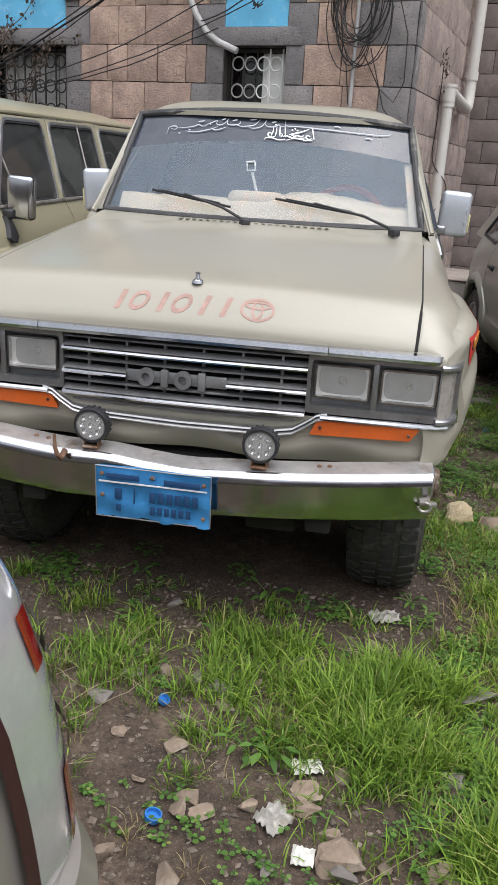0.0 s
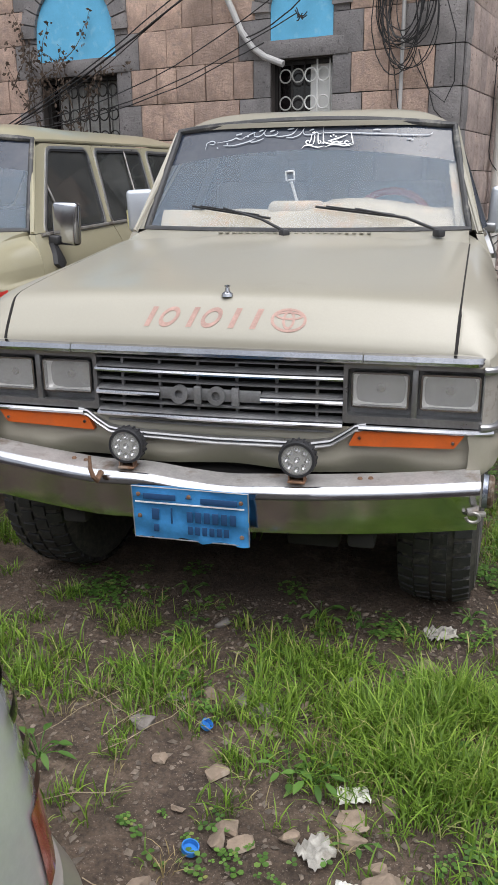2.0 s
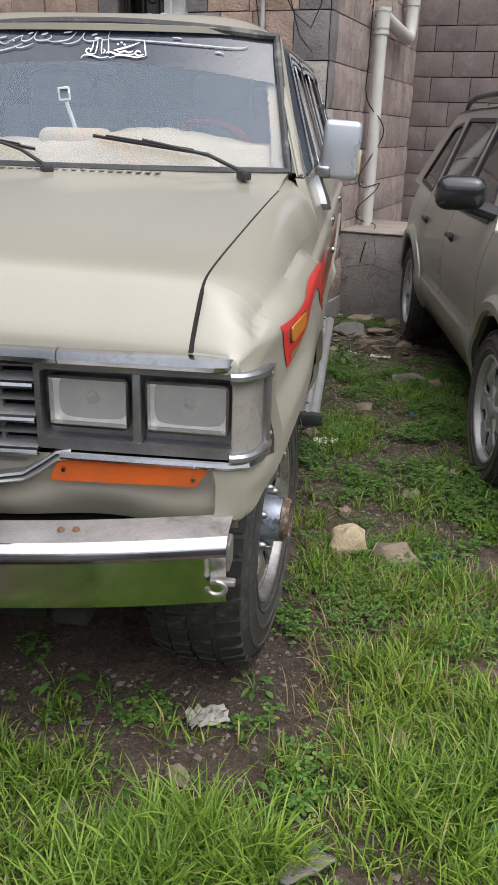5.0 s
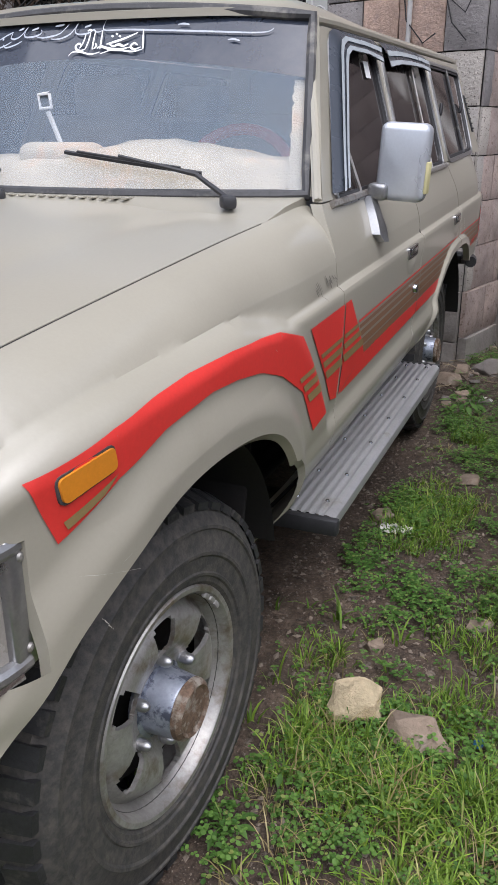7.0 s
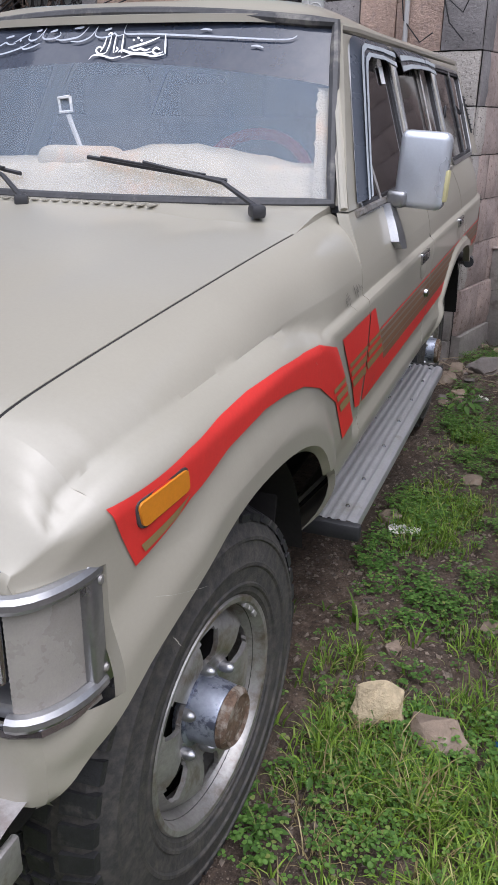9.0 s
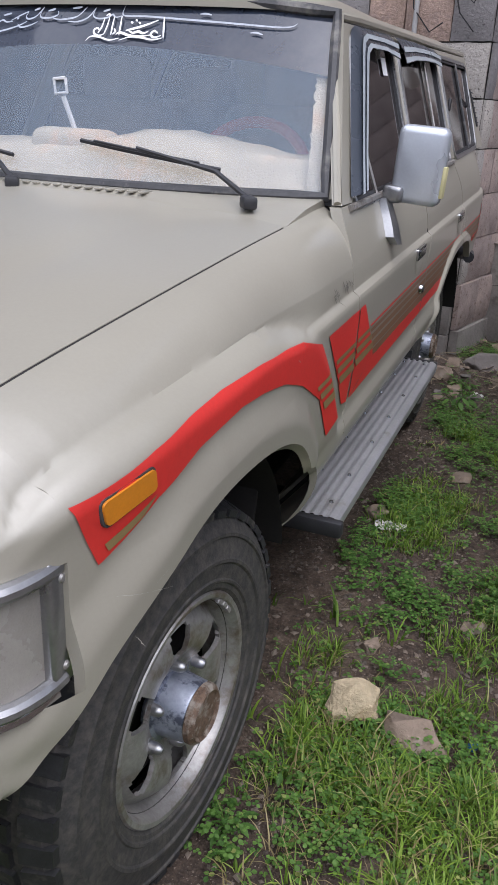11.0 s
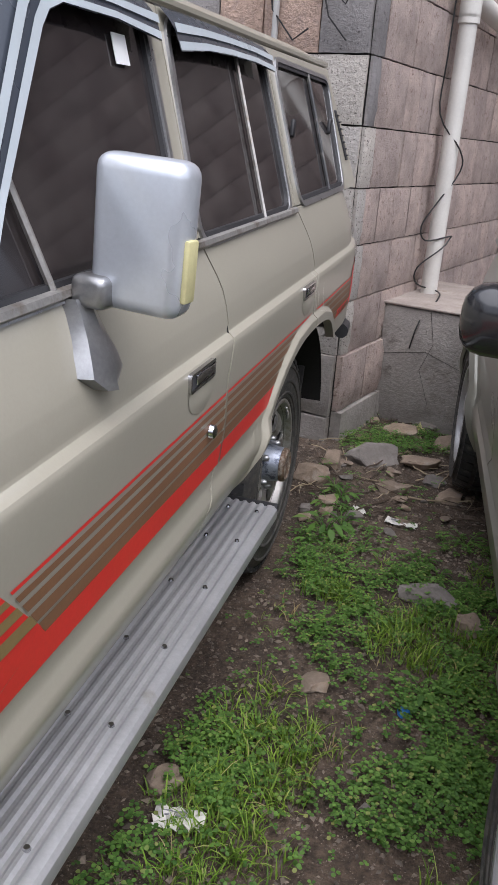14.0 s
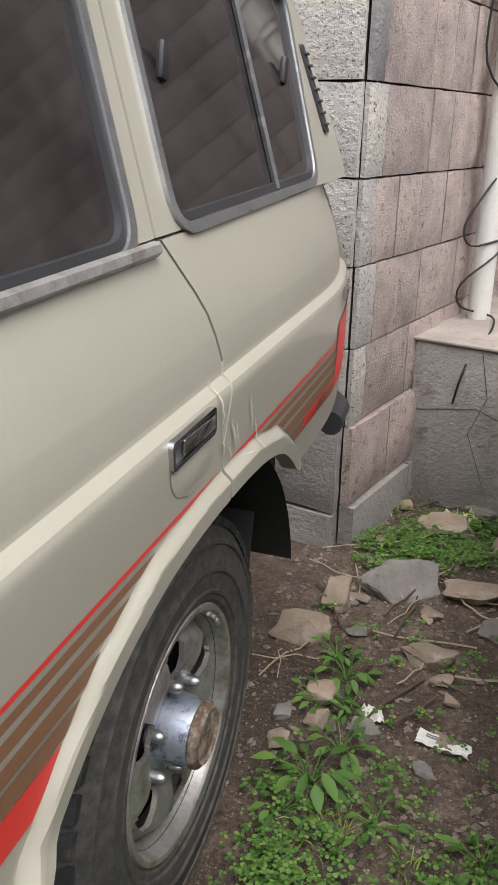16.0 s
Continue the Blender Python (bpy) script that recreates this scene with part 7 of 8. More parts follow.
# ---- compact off-roader on the other side of the alley ----
def build_suv():
    suv = thing("compact_suv", "grey-green metallic compact off-roader with black mirror and alloy wheels", "car")
    sp = curve([(0.22, 0.76), (0.30, 0.80), (0.38, 0.845), (0.46, 0.868), (0.52, 0.872), (0.54, 0.862), (0.62, 0.870), (0.72, 0.880), (0.82, 0.874), (0.90, 0.858), (0.97, 0.835), (1.50, 0.625), (1.6, 0.58)])
    low = curve([(-0.9, 0.30), (-0.46, 0.30), (-0.42, 0.40), (-0.34, 0.56), (-0.2, 0.67), (0.0, 0.71), (0.2, 0.67), (0.34, 0.56), (0.42, 0.40), (0.46, 0.30), (2.10, 0.30), (2.15, 0.40), (2.24, 0.56), (2.38, 0.67), (2.58, 0.71), (2.78, 0.67), (2.92, 0.56), (3.0, 0.42), (3.05, 0.36), (3.5, 0.38)])
    top = curve([(-0.9, 0.80), (-0.7, 0.93), (-0.4, 0.975), (0.0, 0.99), (0.5, 0.985), (1.6, 0.985), (2.6, 1.01), (3.4, 1.04)])

    def sx(y, z):
        x = sp(z)
        if y < -0.2:
            x -= 0.22 * ((-0.2 - y) / 0.7) ** 2.2
        if y > 2.9:
            x -= 0.16 * ((y - 2.9) / 0.55) ** 2
        for c in (0.0, 2.58):
            d = math.hypot(y - c, z - 0.34)
            x += 0.024 * (1 - smooth(0.40, 0.50, d)) * (1 if d > 0.3 else 0)
        return x

    for s in (-1, 1):
        for nm, a, b in (("front_fender", -0.86, 0.50), ("front_door", 0.508, 1.45), ("rear_door", 1.458, 2.35), ("rear_quarter", 2.358, 3.42)):
            bm = fresh()
            n = 30
            rows = []
            for j in range(41):
                rows.append([(s * sx(y, z), y, z) for y, z in ((y, lerp(low(y), top(y), j / 40)) for y in (lerp(a, b, i / n) for i in range(n + 1)))])
            skin(bm, rows)
            rim_flange(bm, 0.03, (-s, 0, 0))
            p = part(nm, bm, SUVP, suv)
            if "door" in nm:
                hy = 1.28 if nm == "front_door" else 2.18
                bm = fresh()
                box(bm, (s * 0.868, hy, 0.86), (0.02, 0.10, 0.045), 0.01)
                h = part("handle_recess", bm, BLACKPL, p)
                bm = fresh()
                box(bm, (s * 0.884, hy, 0.868), (0.018, 0.15, 0.024), 0.008, None, 3)
                part("handle", bm, BLACKPL, p)
        # lighter cladding round the arches and along the sill
        for c in (0.0, 2.58):
            bm = fresh()
            rows = []
            for r, o in ((0.385, 0.002), (0.395, 0.016), (0.43, 0.022), (0.455, 0.010), (0.46, -0.004)):
                rows.append([(s * (sx(c + r * math.cos(t), max(0.3, 0.33 + r * math.sin(t))) + o), c + r * math.cos(t), 0.33 + r * math.sin(t)) for t in (lerp(-0.05, math.pi + 0.05, i / 28) for i in range(29))])
            skin(bm, rows)
            part("arch_cladding", bm, SUVP, suv, "wheel arch flare")
        bm = fresh()
        skin(bm, [[(s * (sx(y, z) + o), y, z) for y in (lerp(0.46, 2.12, i / 10) for i in range(11))] for z, o in ((0.27, 0.0), (0.30, 0.014), (0.42, 0.016), (0.50, 0.012), (0.52, 0.0))])
        part("sill_cladding", bm, SUVP, suv)
        # windows
        W = [[(0.66, 1.0), (1.40, 1.0), (1.42, 1.44), (1.12, 1.40), (0.90, 1.24)], [(1.50, 1.0), (2.28, 1.01), (2.30, 1.46), (1.52, 1.45)], [(2.40, 1.02), (2.98, 1.06), (2.68, 1.41), (2.42, 1.44)]]
        f = lambda u, v, w: Vector((s * (0.835 - (v - 0.97) * 0.396 + w), u, v))
        bm = fresh()
        holed(bm, [(0.50, 0.985), (1.45, 0.985), (2.3, 1.0), (3.30, 1.035), (3.06, 1.30), (2.80, 1.495), (2.3, 1.53), (1.5, 1.52), (1.12, 1.47), (0.86, 1.29)], [[tuple(p) for p in round_poly(w, 0.04)] for w in W], f)
        rim_flange(bm, 0.02, (-s, 0, 0))
        cab = part("cab_side", bm, SUVP, suv)
        for w in W:
            loop = round_poly(w, 0.04)
            bm = fresh()
            ring_of(bm, grow(loop, 0.010), grow(loop, -0.012), 0.012, lambda u, v, q: f(u, v, q + 0.003))
            part("seal", bm, BLACKPL, cab)
            bm = fresh()
            plate_of(bm, grow(loop, -0.006), 0.004, lambda u, v, q: f(u, v, q - 0.008))
            part("pane", bm, SUVGL, cab, "tinted side window")
        # roof rail
        bm = fresh()
        tube(bm, [(s * 0.56, 1.25, 1.53), (s * 0.56, 1.32, 1.575), (s * 0.555, 1.6, 1.60), (s * 0.55, 2.6, 1.60), (s * 0.55, 2.85, 1.575), (s * 0.55, 2.92, 1.53)], 0.016, 8)
        part("roof_rail", bm, BLACKPL, suv, "black roof rail")
        # mirror
        bm = fresh()
        box(bm, (s * 0.965, 0.66, 1.125), (0.225, 0.13, 0.150), 0.055, Matrix.Rotation(radians(12 * s), 4, "Z"), 4)
        mi = part("door_mirror", bm, GLOSSK, suv, "rounded black door mirror")
        bm = fresh()
        tube(bm, [(s * 0.80, 0.62, 1.04), (s * 0.93, 0.65, 1.08)], 0.035, 8)
        part("mirror_arm", bm, BLACKPL, mi)
        for y in (0.0, 2.58):
            wheel = build_wheel(suv, s * 0.765, y, 0.325, s, 0.0, 0.335, 0.205, (RUBBER, ALU, ALU), False)
            m = Matrix.Translation((s * 0.765, y, 0.325)) @ Matrix.Diagonal((s, 1, 1, 1))
            for k in range(6):
                bm = fresh()
                a = 2 * math.pi * k / 6
                q = m @ Matrix.Rotation(a, 4, "X")
                rows = []
                for r in (0.04, 0.10, 0.16, 0.20):
                    hw = lerp(0.022, 0.034, r / 0.2)
                    rows.append([q @ Vector((0.098 + e, r, t)) for t, e in ((-hw, -0.012), (-hw * 0.6, 0.0), (hw * 0.6, 0.0), (hw, -0.012))])
                skin(bm, rows)
                part("spoke", bm, ALU, wheel)
            bm = fresh()
            lathe(bm, [(0.0, 0.108), (0.028, 0.106), (0.045, 0.094), (0.05, 0.08)], 18, m)
            part("hub_cap", bm, ALU, wheel)
            bm = fresh()
            lathe(bm, [(0.43, 0.08), (0.43, -0.30)], 20, Matrix.Translation((s * 0.74, y, 0.34)) @ Matrix.Diagonal((s, 1, 1, 1)), 0, math.pi)
            part("wheel_well", bm, DARK, suv)
    # hood, screen, roof, tail, bumper, underbody
    bm = fresh()
    skin(bm, [[(u * (sx(y, 0.9) - 0.02), y - 0.05 * (1 - u * u), top(y) - 0.004 + 0.045 * (1 - u * u)) for u in (lerp(-1, 1, i / 16) for i in range(17))] for y in (-0.86, -0.8, -0.7, -0.55, -0.4, -0.2, 0.0, 0.2, 0.4, 0.52)])
    part("hood", bm, SUVP, suv)
    bm = fresh()
    skin(bm, [[(u * lerp(0.80, 0.62, v), lerp(0.50, 1.16, v) - 0.14 * (1 - u * u) * (1 - 0.4 * v), lerp(0.995, 1.50, v) + 0.03 * (1 - u * u)) for u in (lerp(-1, 1, i / 14) for i in range(15))] for v in (0, 0.25, 0.5, 0.75, 1)])
    part("windscreen", bm, SUVGL, suv, "tinted windscreen")
    bm = fresh()
    skin(bm, [[(u * 0.632, y - 0.06 * (1 - u * u) * (1 - smooth(1.1, 1.5, y)), 1.50 + 0.02 * smooth(1.1, 1.6, y) - 0.03 * smooth(2.4, 3.1, y) + 0.065 * (1 - abs(u) ** 2.6)) for u in (lerp(-1, 1, i / 16) for i in range(17))] for y in (1.10, 1.2, 1.4, 1.7, 2.2, 2.6, 2.75, 2.86)])
    part("roof", bm, SUVP, suv)
    bm = fresh()
    skin(bm, [[(u * w, y + 0.08 * (1 - u * u), z) for u in (lerp(-1, 1, i / 10) for i in range(11))] for z, w, y in ((0.38, 0.74, 3.44), (0.7, 0.74, 3.46), (1.0, 0.72, 3.34), (1.3, 0.68, 3.08), (1.48, 0.62, 2.84))])
    part("tailgate", bm, SUVP, suv)
    bm = fresh()
    skin(bm, [[(u * (0.66 + d), -0.84 - 0.12 * (1 - u * u) - d, z) for u in (lerp(-1, 1, i / 14) for i in range(15))] for z, d in ((0.26, -0.03), (0.36, 0.02), (0.5, 0.03), (0.62, 0.02), (0.74, 0.0), (0.82, -0.02))])
    part("front_bumper", bm, SUVP, suv)
    for s in (-1, 1):
        bm = fresh()
        skin(bm, [[(s * (0.60 + 0.065 * math.sin(a)) , -0.86 + 0.18 * (1 - math.cos(a)), z) for a in (lerp(0, math.pi / 2, k / 6) for k in range(7))] for z in (0.66, 0.72, 0.80)])
        part("headlight", bm, TAILCLR, suv, "clear headlight")
    bm = fresh()
    box(bm, (0, 1.3, 0.42), (1.3, 3.7, 0.22), 0.05)
    part("underbody", bm, DARK, suv)
    bm = fresh()
    box(bm, (0, 1.85, 0.85), (1.3, 1.6, 0.3), 0.1)
    part("seats", bm, INTER, suv)
    suv.matrix_world = Matrix.Translation((2.41, 1.40, -0.03)) @ Matrix.Rotation(radians(5.3), 4, "Z")


build_suv()


# ---- hatchback whose rear corner stands close to the start of the walk ----
def build_hatch():
    car = thing("hatchback", "warm grey hatchback seen at its red and silver tail lamp", "car")
    wid = curve([(0.22, 0.75), (0.35, 0.815), (0.45, 0.830), (0.58, 0.835), (0.645, 0.822), (0.66, 0.80), (0.70, 0.80), (0.80, 0.795), (0.90, 0.785), (1.0, 0.765), (1.08, 0.74), (1.45, 0.60)])
    back = curve([(0.22, 0.02), (0.35, 0.10), (0.45, 0.118), (0.58, 0.110), (0.645, 0.085), (0.66, 0.03), (0.75, 0.02), (0.90, 0.0), (1.0, -0.02), (1.08, -0.05), (1.45, -0.35)])

    def plan(t, z):
        """Half outline: t = 0 far along the flank, 1 at the middle of the tail."""
        w, b = wid(z), back(z)
        r = 0.11 if z > 0.655 else 0.20
        if t < 0.3:
            return (w, lerp(-3.9, b - r - 0.07, t / 0.3), z)
        if t < 0.36:
            return (w, lerp(b - r - 0.07, b - r, (t - 0.3) / 0.06), z)
        if t < 0.75:
            a = (t - 0.36) / 0.39 * math.pi / 2
            return (w - r * (1 - math.cos(a)), b - r + r * math.sin(a), z)
        return (lerp(w - r, 0.0, (t - 0.75) / 0.25), b + 0.03 * (t - 0.75) / 0.25, z)

    def sheet(t0, t1, z0, z1, nt=24, nz=16, lift=0.0):
        out = []
        for j in range(nz + 1):
            row = []
            for i in range(nt + 1):
                p = Vector(plan(lerp(t0, t1, i / nt), lerp(z0, z1, j / nz)))
                q = Vector(plan(lerp(t0, t1, i / nt) + 0.002, lerp(z0, z1, j / nz)))
                d = (q - p).normalized()
                row.append(p + Vector((d.y, -d.x, 0)) * lift if lift else p)
            out.append(row)
        return out

    for s in (1, -1):
        def put(nm, rows, mat, lbl="", par=car):
            bm = fresh()
            skin(bm, flip([[tuple(p) for p in r] for r in rows], s))
            return part(nm, bm, mat, par, lbl)
        put("side_panel", sheet(0.0, 0.30, 0.66, 1.08, 30), HATCHP)
        put("bumper", sheet(0.28, 1.0, 0.22, 0.668, 40, 90), HATCHP, "rounded grey rear bumper")
        put("rear_flank_low", sheet(0.0, 0.28, 0.25, 0.66, 10), HATCHP)
        put("tail_panel", sheet(0.72, 1.0, 0.66, 1.08, 16), HATCHP)
        put("rear_window", sheet(0.36, 1.0, 1.08, 1.44, 24), SUVGL)
        put("upper_flank", sheet(0.0, 0.36, 1.08, 1.44, 16), SUVGL)
        lamp = put("tail_lamp", sheet(0.306, 0.72, 0.665, 1.08, 28, 24, 0.006), TAILCLR, "tall silvered tail lamp with red reflectors")
        put("lamp_gasket", sheet(0.2985, 0.305, 0.665, 1.08, 3, 14, 0.008), MAROON, "", lamp)
        put("reflector", sheet(0.385, 0.445, 0.925, 0.995, 6, 6, 0.009), TAILRED, "red reflector", lamp)
        put("reflector", sheet(0.40, 0.62, 0.675, 0.785, 8, 6, 0.009), TAILRED, "red reflector", lamp)
        for z in (0.800, 0.845, 0.892, 0.935):
            put("silver_rib", sheet(0.43, 0.70, z, z + 0.016, 10, 3, 0.014), CHROME if z > 0.81 else MAROON, "", lamp)
    bm = fresh()
    skin(bm, [[(u * 0.60, y, 1.44 + 0.05 * (1 - u * u)) for u in (lerp(-1, 1, i / 10) for i in range(11))] for y in (-0.40, -0.8, -1.2, -2.0, -2.55)])
    part("roof", bm, HATCHP, car)
    bm = fresh()
    skin(bm, [[(u * w, y, z + 0.04 * (1 - u * u)) for u in (lerp(-1, 1, i / 10) for i in range(11))] for y, z, w in ((-2.55, 1.44, 0.60), (-2.75, 1.30, 0.65), (-3.0, 1.08, 0.73))])
    part("windscreen", bm, SUVGL, car)
    bm = fresh()
    skin(bm, [[(u * w, y, z + 0.04 * (1 - u * u)) for u in (lerp(-1, 1, i / 10) for i in range(11))] for y, z, w in ((-3.0, 1.08, 0.74), (-3.5, 1.02, 0.74), (-3.9, 0.90, 0.74), (-3.98, 0.70, 0.74), (-3.98, 0.30, 0.74))])
    part("hood", bm, HATCHP, car)
    bm = fresh()
    box(bm, (0, -1.9, 0.42), (1.3, 3.6, 0.3), 0.05)
    part("underbody", bm, DARK, car)
    for s in (1, -1):
        for y in (-0.75, -3.25):
            build_wheel(car, s * 0.70, y, 0.30, s, 0.0, 0.31, 0.19, (RUBBER, ALU, ALU), False)
    car.matrix_world = Matrix.Translation((-0.505, -2.065, 0.0))


build_hatch()

# ---- stones, rubble and litter ----
GREYR = material("dark_grey_rock", (0.20, 0.178, 0.16), 0.9, 0, 0, 0.2, 10, 60, 0.8, 0.006, stain=(0.26, 0.24, 0.22))
BAGW = material("dirty_plastic_film", (0.40, 0.38, 0.34), 0.6, 0, 0, 0.25, 25, 120, 0.4, 0.002, stain=(0.22, 0.19, 0.15))
PEB = material("mixed_grit", (0.18, 0.148, 0.12), 0.9, 0, 0, 0.2, 20, 80, 0.3, 0.002, island=0.45)
def rock(name, x, y, size, mat, label, seed, flat=0.6, turn=0.0, sink=0.25, tilt=0.0, group="", sub=3):
    rr = random.Random(seed)
    bm = fresh()
    for _ in range(17 if sub > 2 else 12):
        d = Vector((rr.uniform(-1, 1), rr.uniform(-1, 1), rr.uniform(-1, 1))).normalized()
        k = rr.uniform(0.82, 1.0) / max(abs(d.x), abs(d.y), abs(d.z)) ** 0.18
        bm.verts.new(d * k)
    hull = bmesh.ops.convex_hull(bm, input=list(bm.verts))
    bmesh.ops.delete(bm, geom=list({g for g in hull["geom_interior"] + hull["geom_unused"] if isinstance(g, bmesh.types.BMVert)}), context="VERTS")
    bmesh.ops.dissolve_limit(bm, angle_limit=radians(14), verts=bm.verts, edges=bm.edges)
    bmesh.ops.bevel(bm, geom=list(bm.edges), offset=0.05, segments=1, affect="EDGES", profile=0.5)
    bmesh.ops.triangulate(bm, faces=bm.faces)
    bmesh.ops.subdivide_edges(bm, edges=bm.edges, cuts=2 if sub > 2 else 1, use_grid_fill=True)
    o = Vector((rr.random() * 20, rr.random() * 20, 0))
    for v in bm.verts:
        p = v.co * (1 + 0.16 * noise.noise(v.co * 1.7 + o) + 0.085 * noise.noise(v.co * 5 + o))
        v.co = Vector((p.x * size[0] / 2, p.y * size[1] / 2, p.z * size[2] / 2))
    ob = part(name, bm, mat, None, "", 24)
    h = size[2] / 2
    ob.matrix_world = Matrix.Translation((x, y, ground_z(x, y) + h * (1 - 2 * sink))) @ Matrix.Rotation(turn, 4, "Z") @ Matrix.Rotation(tilt, 4, "X")
    tagged(ob, label, "stone", group)
    return ob


rock("rock", 1.01, 0.545, (0.185, 0.128, 0.135), ROCKW, "pale yellow angular rock lying in the grass", 47, turn=0.55, sink=0.16, tilt=0.35)
rock("rock", 1.185, 0.515, (0.20, 0.12, 0.10), ROCKB, "flat brown rock beside a pale one", 8, turn=-0.1, sink=0.16)
rock("rock", 0.985, 0.82, (0.07, 0.06, 0.055), ROCKB, "small grey stone in the weeds", 3)
for k, (x, y, sx_, sy_, sz_, t, tl) in enumerate(((0.90, 4.10, 0.36, 0.26, 0.10, 0.7, 0.45), (1.14, 4.12, 0.28, 0.18, 0.07, 0.1, 0.0), (0.98, 4.62, 0.26, 0.2, 0.09, 0.3, 0.1), (1.24, 4.55, 0.24, 0.16, 0.10, 1.0, 0.2),
                                              (1.30, 2.74, 0.26, 0.20, 0.07, 0.3, 0.05), (1.44, 2.60, 0.13, 0.12, 0.10, 0.9, 0.0), (1.05, 3.72, 0.18, 0.13, 0.07, 0.2, 0.0), (1.30, 3.75, 0.20, 0.14, 0.06, 1.2, 0.0), (1.22, 3.95, 0.15, 0.12, 0.06, 0.4, 0.0),
                                              (0.66, 3.72, 0.22, 0.16, 0.10, 0.4, 0.0), (0.72, 3.95, 0.2, 0.15, 0.09, 1.4, 0.1), (0.80, 3.45, 0.12, 0.1, 0.06, 0.0, 0.0), (1.12, 4.85, 0.2, 0.15, 0.08, 0.8, 0.0), (1.38, 4.25, 0.18, 0.12, 0.07, 0.2, 0.0),
                                              (1.045, 2.13, 0.13, 0.08, 0.05, 0.4, 0.0), (0.80, 1.62, 0.12, 0.09, 0.05, 1.0, 0.0), (1.26, 1.72, 0.05, 0.04, 0.03, 0.3, 0.0), (1.42, 1.3, 0.10, 0.08, 0.05, 0.1, 0.0), (1.24, 1.05, 0.11, 0.07, 0.05, 0.7, 0.0),
                                              (1.15, -0.385, 0.13, 0.10, 0.07, 0.4, 0.0), (0.97, -0.75, 0.16, 0.13, 0.06, 0.9, 0.0), (0.53, -1.235, 0.11, 0.09, 0.04, 0.2, 0.0), (0.61, -1.17, 0.07, 0.06, 0.04, 0.8, 0.0), (0.63, -1.42, 0.15, 0.11, 0.06, 0.5, 0.1),
                                              (0.475, -1.47, 0.07, 0.08, 0.03, 0.1, 0.0), (0.30, -1.36, 0.08, 0.06, 0.04, 0.6, 0.0), (0.24, -1.36, 0.07, 0.06, 0.05, 1.6, 0.0), (0.18, -1.13, 0.10, 0.06, 0.03, 0.9, 0.0), (-0.02, -0.87, 0.09, 0.07, 0.03, 0.0, 0.0), (0.02, -1.12, 0.05, 0.04, 0.03, 0.0, 0.0),
                                              (-0.30, -1.28, 0.10, 0.07, 0.04, 0.5, 0.0), (0.12, -1.52, 0.09, 0.05, 0.04, 0.9, 0.0), (-0.02, -0.42, 0.08, 0.06, 0.04, 0.4, 0.0), (0.40, -1.31, 0.06, 0.05, 0.04, 0.3, 0.0), (0.27, -1.55, 0.06, 0.09, 0.04, 0.2, 0.0))):
    rock("rock", x, y, (sx_, sy_, sz_), ROCKB if k % 4 else GREYR, "rough broken brown-grey stone half sunk in soil" if sx_ > 0.15 else "small grey-brown stone on the soil", 20 + k, turn=t, tilt=tl, group="loose stones", sink=0.22, sub=2 if sx_ < 0.12 else 3)


scatter = random.Random(77)
for k in range(60):
    x, y = (scatter.uniform(0.70, 1.5), scatter.uniform(3.2, 4.8)) if k < 42 else (scatter.uniform(-0.3, 0.9), scatter.uniform(-1.5, -0.5))
    s_ = scatter.uniform(0.035, 0.085)
    rock("rock", x, y, (s_ * 1.3, s_, s_ * 0.55), ROCKB if k % 3 else GREYR, "small grey-brown stone on the soil", 90 + k, turn=scatter.uniform(0, 3), group="loose stones", sink=0.22, sub=2)


def pebbles():
    """Grit and chips strewn over the bare soil."""
    rr = np.random.RandomState(4)
    base = np.array([(1, 0, 0), (-1, 0, 0), (0, 1, 0), (0, -1, 0), (0, 0, 1), (0, 0, -1)], float)
    tri = np.array([(0, 2, 4), (2, 1, 4), (1, 3, 4), (3, 0, 4), (2, 0, 5), (1, 2, 5), (3, 1, 5), (0, 3, 5)])
    V, F = [], []
    n = 0
    for k in range(30000):
        u = rr.rand()
        if u < 0.4:
            x, y = rr.uniform(-1.3, 1.6), rr.uniform(-1.75, -0.2)
        elif u < 0.75:
            x, y = rr.uniform(0.6, 1.6), rr.uniform(-0.2, 3.2)
        else:
            x, y = rr.uniform(0.5, 1.6), rr.uniform(3.0, 4.95)
        s = 0.0018 + 0.0085 * rr.rand() ** 5
        if y > 3.0:
            s *= 1.1
        a = rr.rand() * 6.28
        sc = s * np.array((rr.uniform(0.8, 1.6), rr.uniform(0.7, 1.2), rr.uniform(0.5, 0.9)))
        p = (base + rr.uniform(-0.28, 0.28, (6, 3))) * sc
        c, d = math.cos(a), math.sin(a)
        p = p @ np.array([(c, d, 0), (-d, c, 0), (0, 0, 1)])
        V.append(p + (x, y, ground_z(x, y) + s * 0.25))
        F.append(tri + n)
        n += 6
    me = bpy.data.meshes.new("gravel")
    me.from_pydata(np.concatenate(V).tolist(), [], np.concatenate(F).tolist())
    me.materials.append(PEB)
    tagged(new("gravel", me), "fine grit and stone chips strewn over the soil", "gravel", kind="stuff")




